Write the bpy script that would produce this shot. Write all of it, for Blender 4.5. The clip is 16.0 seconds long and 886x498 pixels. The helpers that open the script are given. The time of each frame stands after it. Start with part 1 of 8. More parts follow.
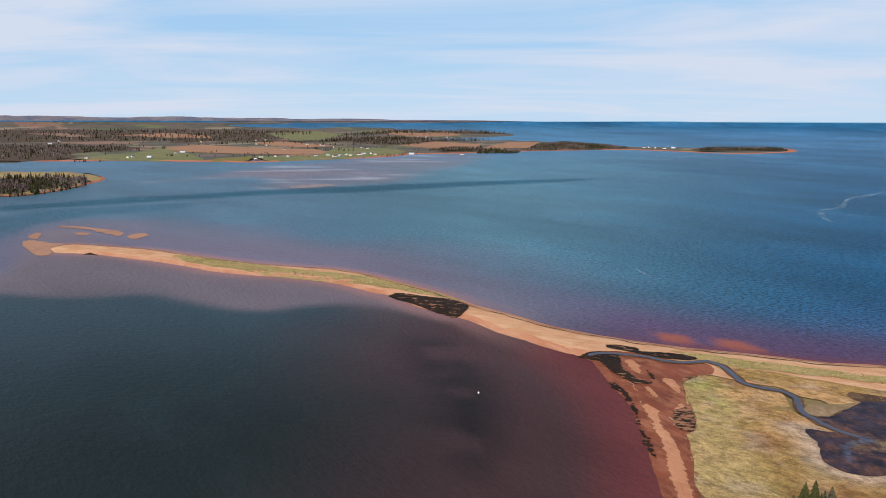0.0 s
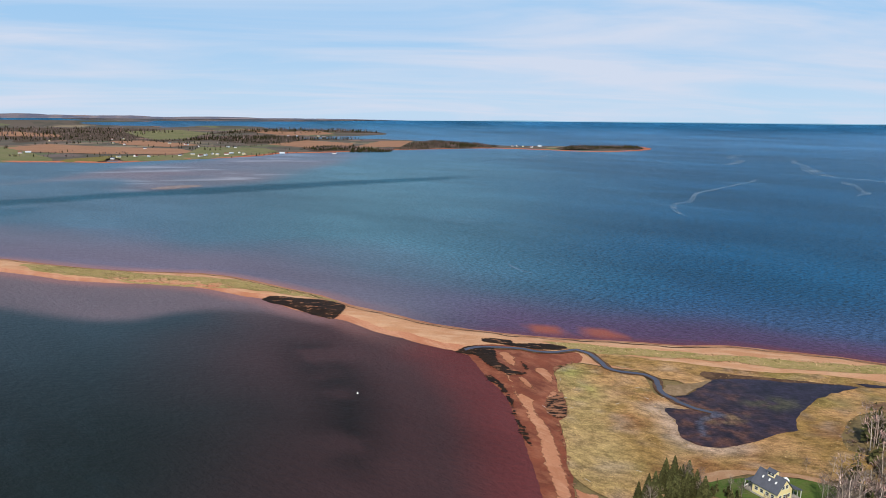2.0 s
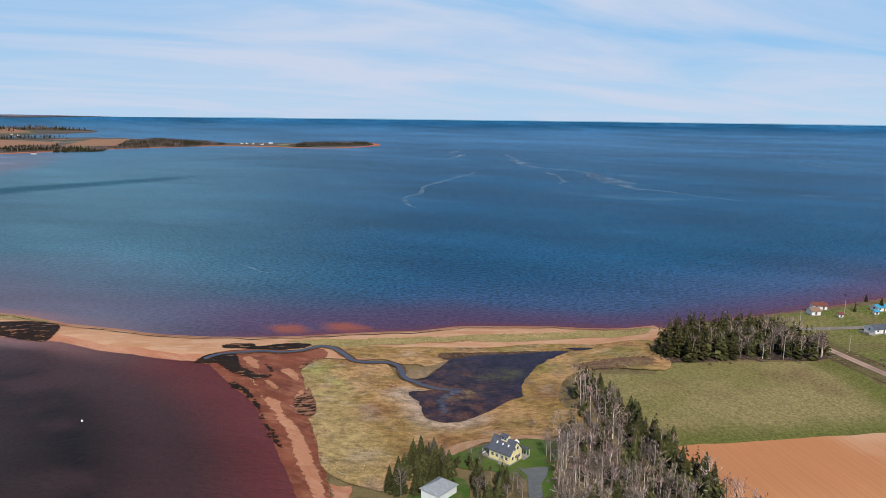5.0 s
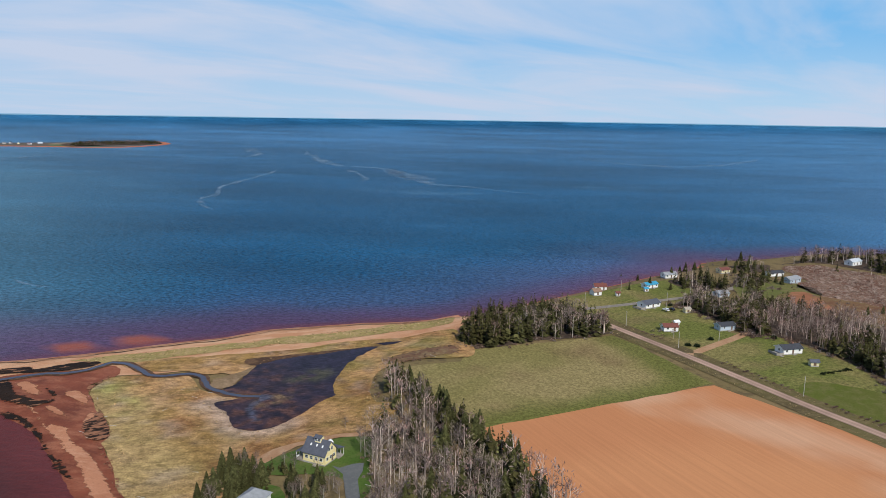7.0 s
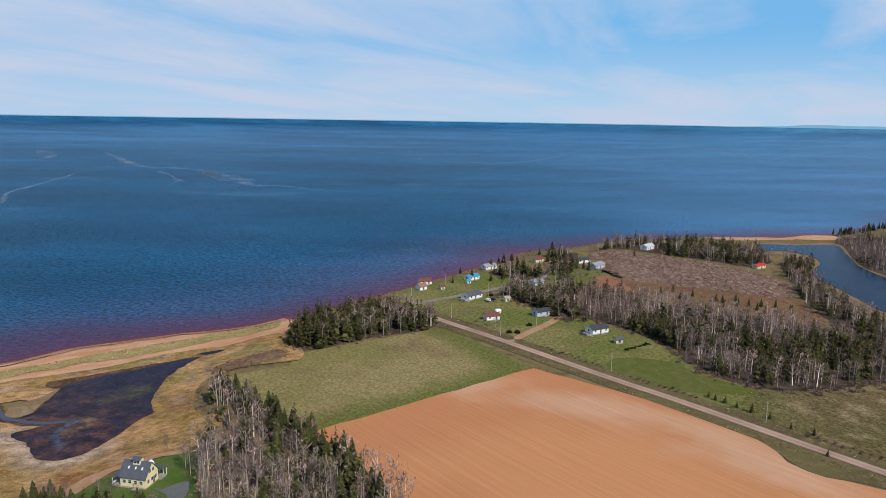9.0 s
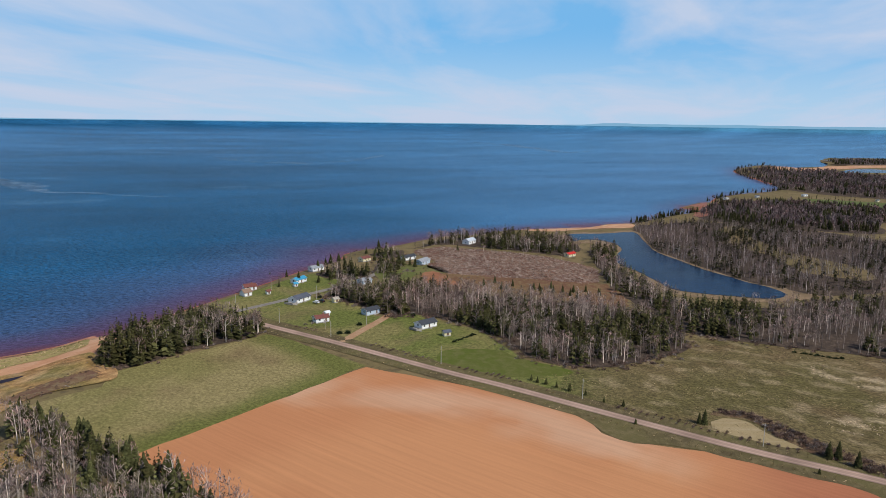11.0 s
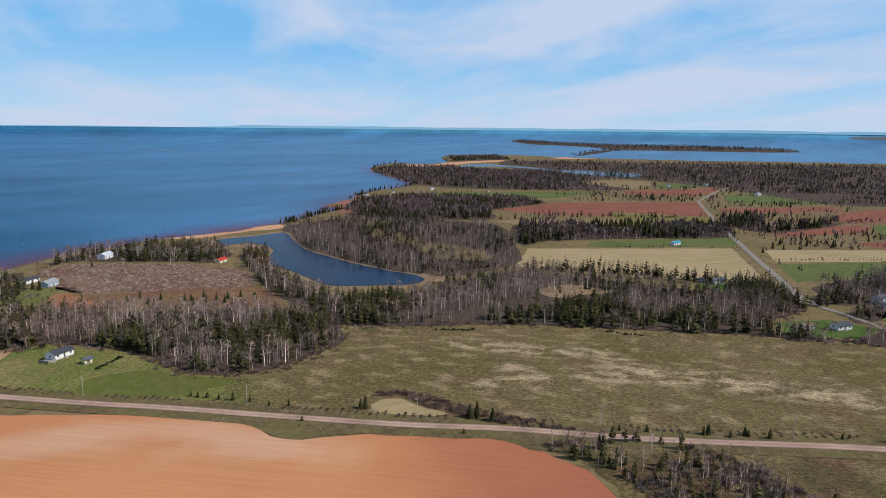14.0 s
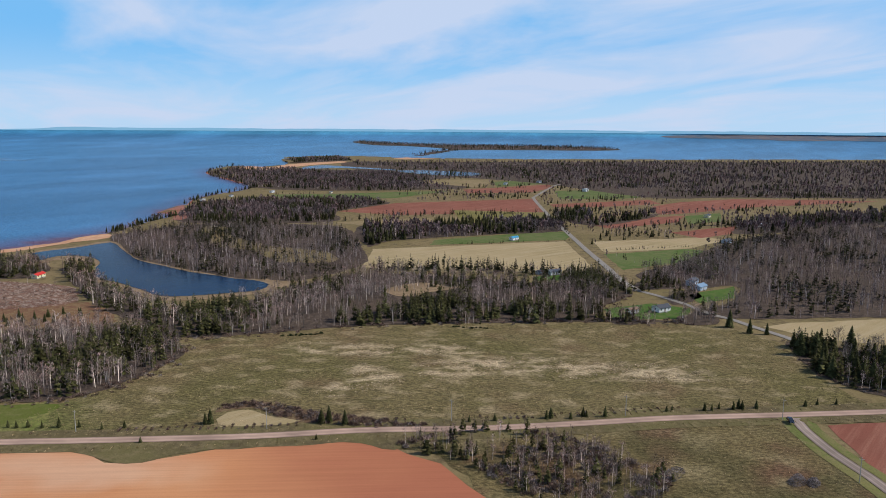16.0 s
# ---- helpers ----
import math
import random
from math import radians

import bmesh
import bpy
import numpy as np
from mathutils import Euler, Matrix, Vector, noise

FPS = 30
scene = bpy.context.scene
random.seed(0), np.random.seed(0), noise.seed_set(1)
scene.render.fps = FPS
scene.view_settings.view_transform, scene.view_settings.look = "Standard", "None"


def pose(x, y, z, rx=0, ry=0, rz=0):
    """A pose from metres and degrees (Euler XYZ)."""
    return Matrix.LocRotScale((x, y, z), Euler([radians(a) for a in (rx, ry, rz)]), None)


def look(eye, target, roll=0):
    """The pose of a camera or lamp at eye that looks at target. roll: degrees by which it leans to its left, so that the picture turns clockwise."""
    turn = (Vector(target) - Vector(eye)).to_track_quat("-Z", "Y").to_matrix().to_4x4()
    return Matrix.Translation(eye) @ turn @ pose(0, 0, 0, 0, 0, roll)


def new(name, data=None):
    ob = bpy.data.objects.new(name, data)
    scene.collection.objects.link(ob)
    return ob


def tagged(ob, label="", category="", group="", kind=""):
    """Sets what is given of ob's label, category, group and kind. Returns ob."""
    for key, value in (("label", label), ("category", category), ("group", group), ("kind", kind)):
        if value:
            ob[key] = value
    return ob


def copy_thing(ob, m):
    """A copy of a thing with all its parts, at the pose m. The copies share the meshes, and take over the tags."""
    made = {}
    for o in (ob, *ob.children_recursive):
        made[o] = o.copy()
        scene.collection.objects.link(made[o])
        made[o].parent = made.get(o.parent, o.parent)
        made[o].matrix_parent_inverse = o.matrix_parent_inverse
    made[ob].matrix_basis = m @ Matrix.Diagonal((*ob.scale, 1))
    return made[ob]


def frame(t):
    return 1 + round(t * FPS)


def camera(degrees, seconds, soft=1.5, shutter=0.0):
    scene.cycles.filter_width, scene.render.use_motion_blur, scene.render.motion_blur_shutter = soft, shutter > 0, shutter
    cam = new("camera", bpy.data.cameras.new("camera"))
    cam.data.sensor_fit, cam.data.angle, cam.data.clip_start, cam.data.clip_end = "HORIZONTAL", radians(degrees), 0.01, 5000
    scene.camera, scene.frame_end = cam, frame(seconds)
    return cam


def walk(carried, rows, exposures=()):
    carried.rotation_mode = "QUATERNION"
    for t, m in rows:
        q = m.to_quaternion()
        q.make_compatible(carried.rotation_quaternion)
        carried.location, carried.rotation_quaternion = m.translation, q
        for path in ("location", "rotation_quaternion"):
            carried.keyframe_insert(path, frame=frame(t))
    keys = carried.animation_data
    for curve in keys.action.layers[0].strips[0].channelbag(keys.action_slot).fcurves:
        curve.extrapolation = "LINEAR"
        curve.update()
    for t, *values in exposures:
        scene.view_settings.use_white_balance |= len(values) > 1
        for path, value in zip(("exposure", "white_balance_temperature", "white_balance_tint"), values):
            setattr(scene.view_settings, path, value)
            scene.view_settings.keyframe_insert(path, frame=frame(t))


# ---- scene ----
cam = camera(63.4, 16.0, soft=0.5)
EYE = 120.0
# seconds, heading, tilt and lean of the hovering camera, in degrees
PATH = [
    (0.0, 0.00, -10.41, 0.18),
    (0.5, -2.28, -10.41, 0.27),
    (1.0, -4.85, -10.42, 0.35),
    (1.5, -7.37, -10.43, 0.42),
    (2.0, -10.09, -10.44, 0.48),
    (2.5, -13.16, -10.45, 0.53),
    (3.0, -16.64, -10.44, 0.56),
    (3.5, -20.15, -10.44, 0.59),
    (4.0, -23.67, -10.45, 0.58),
    (6.5, -42.91, -10.49, 0.86),
    (7.0, -46.83, -10.47, 0.87),
    (7.5, -50.49, -10.47, 0.90),
    (8.0, -54.25, -10.45, 0.93),
    (10.5, -70.92, -10.25, 0.80),
    (11.0, -74.95, -10.21, 0.75),
    (11.5, -79.44, -10.12, 0.78),
    (12.0, -84.17, -10.02, 0.78),
    (12.5, -88.93, -9.94, 0.74),
    (13.0, -93.68, -9.86, 0.70),
    (13.5, -98.43, -9.81, 0.65),
    (14.0, -102.64, -9.75, 0.61),
    (14.5, -105.89, -9.70, 0.57),
    (15.0, -108.90, -9.67, 0.52),
    (15.5, -111.99, -9.62, 0.45),
    (16.0, -115.10, -9.58, 0.38),
]
walk(cam, [(t, pose(0, 0, EYE, 0, 0, yaw) @ pose(0, 0, 0, 90 + tilt) @ pose(0, 0, 0, 0, 0, lean)) for t, yaw, tilt, lean in PATH],
     exposures=((0.0, 0.10, 6650, 10), (3.5, 0.02, 6450, 10), (7.0, -0.10, 6250, 10), (11.0, -0.13, 6200, 10), (13.5, -0.08, 6200, 10), (16.0, -0.02, 6080, 10)))

# ---- world, sun ----
SUN_AZ = (-0.42, -0.907)
SUN_EL = radians(42)
world = bpy.data.worlds.new("sky")
scene.world = world
world.use_nodes = True
wn, wl = world.node_tree.nodes, world.node_tree.links
wn.clear()

w_out = wn.new("ShaderNodeOutputWorld")
w_bg = wn.new("ShaderNodeBackground")
w_bg.inputs[1].default_value = 0.125
w_sky = wn.new("ShaderNodeTexSky")
w_sky.sky_type = "NISHITA"
w_sky.sun_disc = False
w_sky.sun_elevation = SUN_EL
w_sky.sun_rotation = math.atan2(SUN_AZ[0], SUN_AZ[1])
w_sky.air_density, w_sky.dust_density, w_sky.ozone_density = 1.0, 0.1, 2.5
w_co = wn.new("ShaderNodeTexCoord")
w_sep = wn.new("ShaderNodeSeparateXYZ")
wl.new(w_co.outputs["Generated"], w_sep.inputs[0])


def wmath(op, a, b=None):
    n = wn.new("ShaderNodeMath")
    n.operation = op
    for i, v in enumerate((a, b)):
        if v is None:
            continue
        if isinstance(v, (int, float)):
            n.inputs[i].default_value = v
        else:
            wl.new(v, n.inputs[i])
    return n.outputs[0]


up = wmath("MAXIMUM", w_sep.outputs[2], 0.0)
lift = wmath("ADD", up, 0.10)
cx = wmath("DIVIDE", w_sep.outputs[0], lift)
cy = wmath("DIVIDE", w_sep.outputs[1], lift)
w_com = wn.new("ShaderNodeCombineXYZ")
wl.new(cx, w_com.inputs[0])
wl.new(cy, w_com.inputs[1])
w_map = wn.new("ShaderNodeMapping")
w_map.inputs["Rotation"].default_value = (0, 0, radians(38))
w_map.inputs["Scale"].default_value = (0.62, 1.25, 1)
wl.new(w_com.outputs[0], w_map.inputs[0])
w_n1 = wn.new("ShaderNodeTexNoise")
w_n1.inputs["Scale"].default_value = 0.52
w_n1.inputs["Detail"].default_value = 6
w_n1.inputs["Roughness"].default_value = 0.55
w_n1.inputs["Distortion"].default_value = 0.5
wl.new(w_map.outputs[0], w_n1.inputs["Vector"])
w_ramp = wn.new("ShaderNodeMapRange")
w_ramp.inputs[1].default_value, w_ramp.inputs[2].default_value = 0.41, 0.62
w_ramp.inputs[3].default_value, w_ramp.inputs[4].default_value = 0.03, 0.88
wl.new(w_n1.outputs[0], w_ramp.inputs[0])


def wrange(src, a, b, lo, hi):
    n = wn.new("ShaderNodeMapRange")
    n.interpolation_type = "SMOOTHSTEP"
    for i, v in enumerate((a, b, lo, hi)):
        n.inputs[i + 1].default_value = v
    wl.new(src, n.inputs[0])
    return n.outputs[0]


def wmix(fac, a, b):
    n = wn.new("ShaderNodeMix")
    n.data_type = "RGBA"
    for i, v in ((0, fac), (6, a), (7, b)):
        if isinstance(v, tuple):
            n.inputs[i].default_value = (*v, 1)
        else:
            wl.new(v, n.inputs[i])
    return n.outputs[2]


# sea air: pale blue at the horizon, clear blue above it, thin streaks of cirrus
low_sky = wmix(wrange(up, 0.0, 0.13, 0, 1), (3.6, 5.3, 7.0), (1.45, 4.0, 6.9))
air = wmix(wrange(up, 0.12, 0.32, 0.92, 0.0), w_sky.outputs[0], low_sky)
thin = wmath("MULTIPLY", w_ramp.outputs[0], wrange(up, 0.16, 0.4, 1.0, 0.08))
veil = wmath("MULTIPLY", wrange(w_sep.outputs[1], 0.15, 0.95, 0.0, 0.5), wrange(up, 0.3, 0.6, 1.0, 0.1))
air = wmix(veil, air, (3.7, 4.9, 6.5))
cloudy = wmix(thin, air, (5.0, 5.5, 6.6))
wl.new(cloudy, w_bg.inputs[0])
wl.new(w_bg.outputs[0], w_out.inputs[0])

sun = new("sun", bpy.data.lights.new("sun", "SUN"))
sun.data.energy, sun.data.angle, sun.data.color = 4.4, radians(0.5), (1.0, 0.935, 0.82)
sun.matrix_world = look((SUN_AZ[0] * math.cos(SUN_EL) * 100, SUN_AZ[1] * math.cos(SUN_EL) * 100, math.sin(SUN_EL) * 100), (0, 0, 0))

# ---- the plan, in metres east and north of the point below the camera ----
COAST_SPIT_OUTER = [(-362, 650), (-362, 661), (-353, 674), (-310, 662), (-257, 643), (-215, 616), (-168, 590), (-132, 576), (-88, 564), (-64, 549), (-40, 526), (-18, 502), (2, 481), (21, 452), (41, 432), (65, 404), (88, 387), (107, 376), (128, 366), (149, 359), (172, 351), (193, 342), (216, 339), (243, 324), (264, 312), (280, 299), (298, 289), (318, 285)]
COAST_VILLAGE = [(315, 280), (333, 279), (365, 273), (399, 268), (439, 263), (470, 259), (507, 255), (525, 250), (557, 243), (589, 251), (612, 243), (615, 234), (632, 226), (660, 216), (711, 193), (752, 155), (788, 118), (824, 71), (848, 26)]
COAST_CAPES = [(843, 73), (864, 42), (890, 6), (955, -30), (975, -45), (1010, -70), (1055, -80), (1075, -60), (1130, -80), (1155, -105), (1245, -125), (1325, -170), (1390, -230), (1520, -270), (1610, -255), (1765, -245), (1975, -235), (2180, -295), (2255, -360), (2170, -415), (2245, -500), (2415, -555), (2630, -580), (2910, -690), (2920, -880), (2700, -1050), (2550, -1180), (2430, -1410), (2220, -1930), (1920, -2920)]
COAST_BAY = [(62, 163), (65, 181), (69, 200), (71, 211), (73, 225), (75, 240), (77, 258), (79, 275), (80, 287), (79, 300), (77, 313), (76, 328), (75, 344), (68, 352), (61, 359), (53, 367), (45, 377), (31, 392), (16, 416), (6, 425), (-16, 447), (-36, 477), (-49, 485), (-57, 493), (-76, 510), (-94, 521), (-122, 532), (-145, 538), (-169, 547), (-185, 554), (-208, 571), (-238, 589), (-268, 603), (-299, 618), (-323, 625), (-348, 630)]
COAST_FAR = [(-1320, 1625), (-1240, 1785), (-1100, 1860), (-1110, 1955), (-1005, 1965), (-915, 1995), (-750, 1975), (-590, 1960), (-510, 1940), (-420, 2020), (-305, 2110), (-185, 2240), (-120, 2385), (-10, 2430), (130, 2520), (240, 2610), (460, 2710), (680, 2780), (860, 2650), (1000, 2490), (1200, 2590), (1310, 2730), (1360, 2930), (1050, 2960), (800, 3060), (670, 3230), (590, 3510), (340, 3830), (100, 3810), (-130, 3880), (50, 4210), (450, 4770), (490, 5430), (260, 6020), (-340, 6690), (-590, 8040), (-1200, 8340), (-1360, 7130), (-1610, 7820), (-2290, 8560), (-3170, 10880), (-3320, 14020), (-10930, 13610)]
FAR_INLET_SHORE = [(-3150, 14270), (-2010, 14040), (-60, 15590), (2330, 22190), (-430, 22300), (-6380, 21380), (-4030, 14650)]
ISLAND_WOODED = [(-760, 1025), (-665, 1075), (-640, 1090), (-630, 1130), (-625, 1195), (-635, 1290), (-650, 1380), (-695, 1460), (-765, 1535), (-865, 1560), (-970, 1570), (-1185, 1615)]
ISLAND_FAR = [(5670, -1830), (6130, -2070), (5220, -2040), (4650, -2240), (4250, -2700), (3790, -2880), (3440, -2780), (3290, -2500), (3500, -2040), (3560, -1790), (3400, -1640), (3050, -1390), (2830, -1220), (2790, -1140), (3280, -1440), (3780, -1790), (4410, -1800), (4740, -1680)]
LAND_FAR_EAST = [(8750, -7870), (7630, -7310), (6920, -7700), (5630, -6880), (5730, -7750), (5220, -7870), (5160, -8500), (10020, -16490), (11000, -16580), (11800, -14390), (11980, -11970), (10720, -9710)]
FLATS_BAY = [(-349, 512), (-352, 573), (-401, 679), (-425, 767), (-381, 741), (-304, 651), (-208, 571), (-144, 534), (-75, 507), (-32, 469), (2, 418), (-8, 425), (-34, 444), (-68, 455), (-89, 449), (-108, 437), (-130, 439), (-165, 457), (-199, 478), (-231, 471), (-261, 468), (-304, 478), (-332, 486)]
FLATS_OUTER = [(-422, 729), (-440, 810), (-385, 835), (-289, 799), (-178, 734), (-70, 655), (7, 567), (45, 483), (66, 413), (28, 445), (-18, 502), (-64, 549), (-133, 581), (-249, 643), (-365, 667), (-397, 685)]
FLATS_FAR = [(-550, 1335), (-490, 1425), (-430, 1740), (-340, 1925), (-150, 2275), (140, 2400), (90, 2020), (-30, 1595), (-100, 1355), (-185, 1260), (-250, 1205), (-310, 1255), (-315, 1370), (-390, 1445), (-485, 1390)]
CHANNEL = [(-596, 958), (-565, 984), (-528, 1019), (-473, 1080), (-400, 1114), (-327, 1168), (-269, 1198), (-182, 1250), (-66, 1308), (71, 1371), (242, 1429), (313, 1445), (232, 1365), (66, 1279), (-61, 1204), (-167, 1146), (-269, 1118), (-341, 1068), (-403, 1029), (-457, 987), (-514, 948), (-567, 912)]
CHANNEL_B = [(-540, 785), (-525, 880), (-510, 925), (-445, 960), (-355, 1005), (-355, 930), (-425, 880), (-455, 810), (-445, 729), (-449, 648)]
BAY_MOUTH = [(-494, 439), (-333, 488), (-334, 543), (-354, 609)]
WEED_BED = [(-15, 379), (2, 374), (18, 334), (23, 280), (13, 231), (1, 244), (-1, 298), (-11, 334)]
RED_SHALLOW_A = [(119, 388), (127, 392), (136, 386), (137, 375), (130, 371), (121, 376)]
RED_SHALLOW_B = [(149, 378), (160, 379), (169, 366), (169, 358), (157, 359), (147, 368)]
SLICK_HOOK = [(461, 804), (477, 881), (497, 950), (537, 984), (619, 1086), (700, 1157), (796, 1242), (915, 1365)]
SLICK_LONG = [(1470, 2040), (1300, 1770), (1130, 1480), (1090, 1350), (1110, 1290), (1100, 1200), (990, 1030), (920, 900), (930, 820), (930, 730), (920, 640)]
SLICK_BROAD = [(1108, 1209), (1060, 1120), (1000, 1020), (950, 960)]
SLICK_SHORT = [(1033, 1262), (983, 1178), (910, 1080), (856, 1010)]
SLICK_ISLAND = [(1060, 1750), (1170, 1850), (1250, 1990), (1360, 2190), (1450, 2240)]
SLICK_FLATS = [(400, 1880), (480, 1970), (600, 2060), (780, 2270), (910, 2400)]
SLICK_EAST = [(1960, 1260), (1810, 1090), (1770, 950), (1780, 840), (1980, 800), (2310, 830)]
SLICK_OFFING = [(4050, 1040), (3650, 670), (3270, 470), (2870, 280), (3040, 200)]
SLICK_NEAR = [(163, 575), (166, 547), (169, 525)]
SAND_BAR_LONG = [(-426, 782), (-413, 787), (-377, 771), (-349, 756), (-332, 737), (-330, 719), (-347, 733), (-385, 763)]
SAND_BAR_SHORT = [(-321, 719), (-320, 737), (-311, 737), (-303, 727), (-302, 709), (-309, 705)]
SAND_TIP = [(-404, 678), (-404, 694), (-375, 675), (-357, 672), (-362, 657), (-345, 615), (-352, 613), (-376, 639)]
SAND_BAR_TIP = [(-420, 717), (-422, 739), (-408, 717), (-402, 697)]
SAND_BAR_MID = [(-384, 736), (-376, 743), (-365, 733), (-370, 725)]
SAND_BAR_FAR = [(-267, 1244), (-247, 1282), (-213, 1294), (-188, 1278), (-215, 1246), (-246, 1225)]
SPIT_GRASS = [(-231, 608), (-182, 589), (-128, 560), (-80, 540), (-57, 527), (-34, 508), (-9, 485), (13, 457), (6, 460), (-17, 476), (-33, 489), (-59, 504), (-94, 520), (-122, 532), (-157, 549), (-183, 564), (-208, 582)]
WEED_SPIT = [(-38, 475), (-31, 479), (-14, 469), (3, 461), (15, 450), (17, 439), (12, 424), (6, 421), (-4, 431), (-20, 452), (-33, 466)]
WEED_TIP = [(-319, 619), (-313, 625), (-301, 617), (-305, 609)]
WEED_MOUTH = [(85, 362), (91, 365), (102, 359), (103, 354), (116, 352), (126, 346), (128, 341), (121, 339), (112, 341), (99, 349), (91, 355), (86, 358)]
WEED_MOUTH_B = [(68, 350), (76, 354), (87, 351), (90, 346), (87, 328), (89, 321), (91, 314), (95, 311), (96, 324), (98, 328), (99, 317), (97, 310), (94, 307), (87, 307), (83, 314), (81, 321), (79, 330), (77, 341), (71, 346)]
WRACK_B = [(91, 257), (92, 254), (91, 247), (89, 237), (86, 224), (82, 210), (79, 195), (78, 195), (80, 208), (84, 222), (87, 236), (89, 246)]
DRY_SAND_A = [(90, 341), (95, 340), (96, 330), (93, 318), (91, 320), (89, 328)]
DRY_SAND_B = [(90, 309), (93, 304), (94, 294), (93, 287), (90, 292), (89, 302)]
DRY_SAND_C = [(100, 314), (106, 314), (107, 304), (103, 291), (102, 274), (97, 261), (92, 258), (92, 267), (95, 280), (101, 288), (101, 298)]
BARE_SAND = [(80, 204), (83, 201), (87, 198), (84, 192), (79, 184), (76, 188)]
POND_MUD = [(178, 298), (191, 293), (203, 287), (215, 281), (228, 275), (238, 269), (223, 273), (204, 279), (186, 286), (177, 287), (175, 292)]
WEED_BEACH = [(77, 315), (79, 313), (81, 306), (82, 294), (81, 281), (79, 266), (78, 252), (77, 238), (75, 241), (76, 258), (78, 272), (79, 285), (79, 298), (76, 308)]
MUD_FLAT = [(75, 349), (85, 355), (102, 349), (117, 339), (129, 335), (129, 325), (123, 319), (113, 317), (109, 310), (107, 301), (105, 291), (103, 277), (98, 259), (93, 255), (91, 246), (89, 237), (86, 226), (82, 210), (78, 195), (73, 171), (64, 174), (68, 198), (70, 210), (72, 224), (74, 239), (76, 256), (78, 274), (79, 285), (78, 298), (76, 311), (76, 328)]
BEACH_RIDGE = [(85, 317), (87, 308), (86, 290), (89, 278), (87, 266), (87, 254), (87, 246), (85, 234), (82, 218), (79, 203), (77, 196), (72, 178), (68, 179), (72, 197), (74, 209), (77, 229), (80, 243), (82, 262), (83, 280), (84, 297)]
MARSH = [(109, 309), (113, 314), (123, 319), (133, 311), (148, 299), (144, 277), (156, 259), (183, 293), (228, 288), (255, 273), (282, 261), (280, 249), (258, 220), (232, 238), (214, 240), (193, 222), (177, 193), (167, 197), (140, 218), (123, 210), (101, 186), (90, 196), (83, 212), (87, 229), (90, 243), (93, 255), (97, 258), (102, 275), (105, 292)]
MARSH_BACK = [(133, 332), (144, 330), (160, 322), (180, 309), (199, 298), (226, 286), (243, 278), (249, 271), (233, 276), (221, 279), (208, 282), (197, 285), (183, 289), (173, 284), (164, 281), (162, 289), (156, 293), (152, 302), (147, 308), (139, 314)]
MARSH_NEAR = [(118, 208), (128, 219), (142, 221), (159, 216), (175, 214), (190, 203), (181, 187), (164, 191), (155, 197), (145, 203), (133, 207), (122, 205)]
WRACK = [(110, 315), (115, 317), (124, 323), (123, 319), (115, 313), (110, 308), (107, 296), (104, 279), (99, 260), (94, 256), (90, 261), (91, 270), (95, 279), (99, 281), (103, 287), (105, 299)]
DUNE_GRASS = [(119, 355), (133, 350), (159, 337), (198, 321), (241, 304), (278, 288), (302, 280), (294, 268), (276, 277), (232, 293), (192, 312), (154, 327), (131, 339)]
POND = [(178, 288), (187, 287), (198, 285), (211, 279), (224, 275), (238, 269), (232, 266), (219, 263), (207, 257), (196, 249), (188, 242), (182, 234), (181, 231), (176, 231), (169, 229), (162, 227), (157, 225), (148, 223), (141, 224), (136, 227), (134, 233), (136, 241), (139, 249), (139, 255), (140, 260), (148, 258), (151, 257), (150, 262), (147, 268), (152, 271), (157, 273), (165, 278), (172, 283)]
POND_TAIL = [(240, 273), (248, 270), (253, 266), (248, 266), (242, 268)]
CREEK = [(74, 350), (84, 350), (101, 345), (111, 338), (119, 336), (126, 337), (131, 338), (135, 331), (136, 320), (136, 310), (140, 304), (149, 299), (152, 294), (150, 286), (147, 277), (148, 269), (150, 263), (153, 258), (157, 253)]
DIRT_YARD = [(126, 208), (132, 211), (139, 211), (149, 207), (157, 202), (163, 194), (163, 191), (160, 189), (154, 194), (147, 198), (140, 201), (132, 200), (126, 199), (123, 201)]
HOUSE_LAWN = [(123, 201), (128, 200), (137, 199), (146, 198), (153, 194), (162, 187), (150, 173), (136, 158), (131, 156), (135, 172), (131, 178), (123, 186), (120, 191)]
GARAGE_LAWN = [(98, 182), (104, 186), (111, 186), (117, 183), (117, 175), (107, 163), (93, 168)]
HOUSE_DRIVE = [(138, 179), (139, 176), (144, 175), (147, 173), (143, 169), (138, 166), (128, 152), (125, 155), (134, 168), (137, 172)]
HAY_FIELD = [(247, 219), (263, 228), (312, 202), (338, 189), (332, 171), (317, 142), (306, 120), (258, 138), (196, 163), (199, 174), (206, 200), (217, 232), (224, 233)]
HEATH = [(226, 253), (243, 250), (256, 243), (265, 237), (258, 227), (243, 230), (228, 237), (221, 244)]
PLOUGHED = [(196, 163), (244, 144), (298, 122), (304, 119), (296, 75), (288, 39), (279, 17), (262, 7), (258, 0), (257, -21), (256, -42), (249, -72), (243, -85), (224, -92), (213, -99), (195, -101), (180, -104), (171, -50), (183, 5), (155, 84), (177, 125), (197, 165)]
GRASS_WEDGE = [(291, 42), (268, -15), (247, -73), (234, -105), (230, -89), (240, -79), (246, -64), (255, -33), (259, -18), (257, -5), (261, 4), (275, 17), (283, 30), (287, 41)]
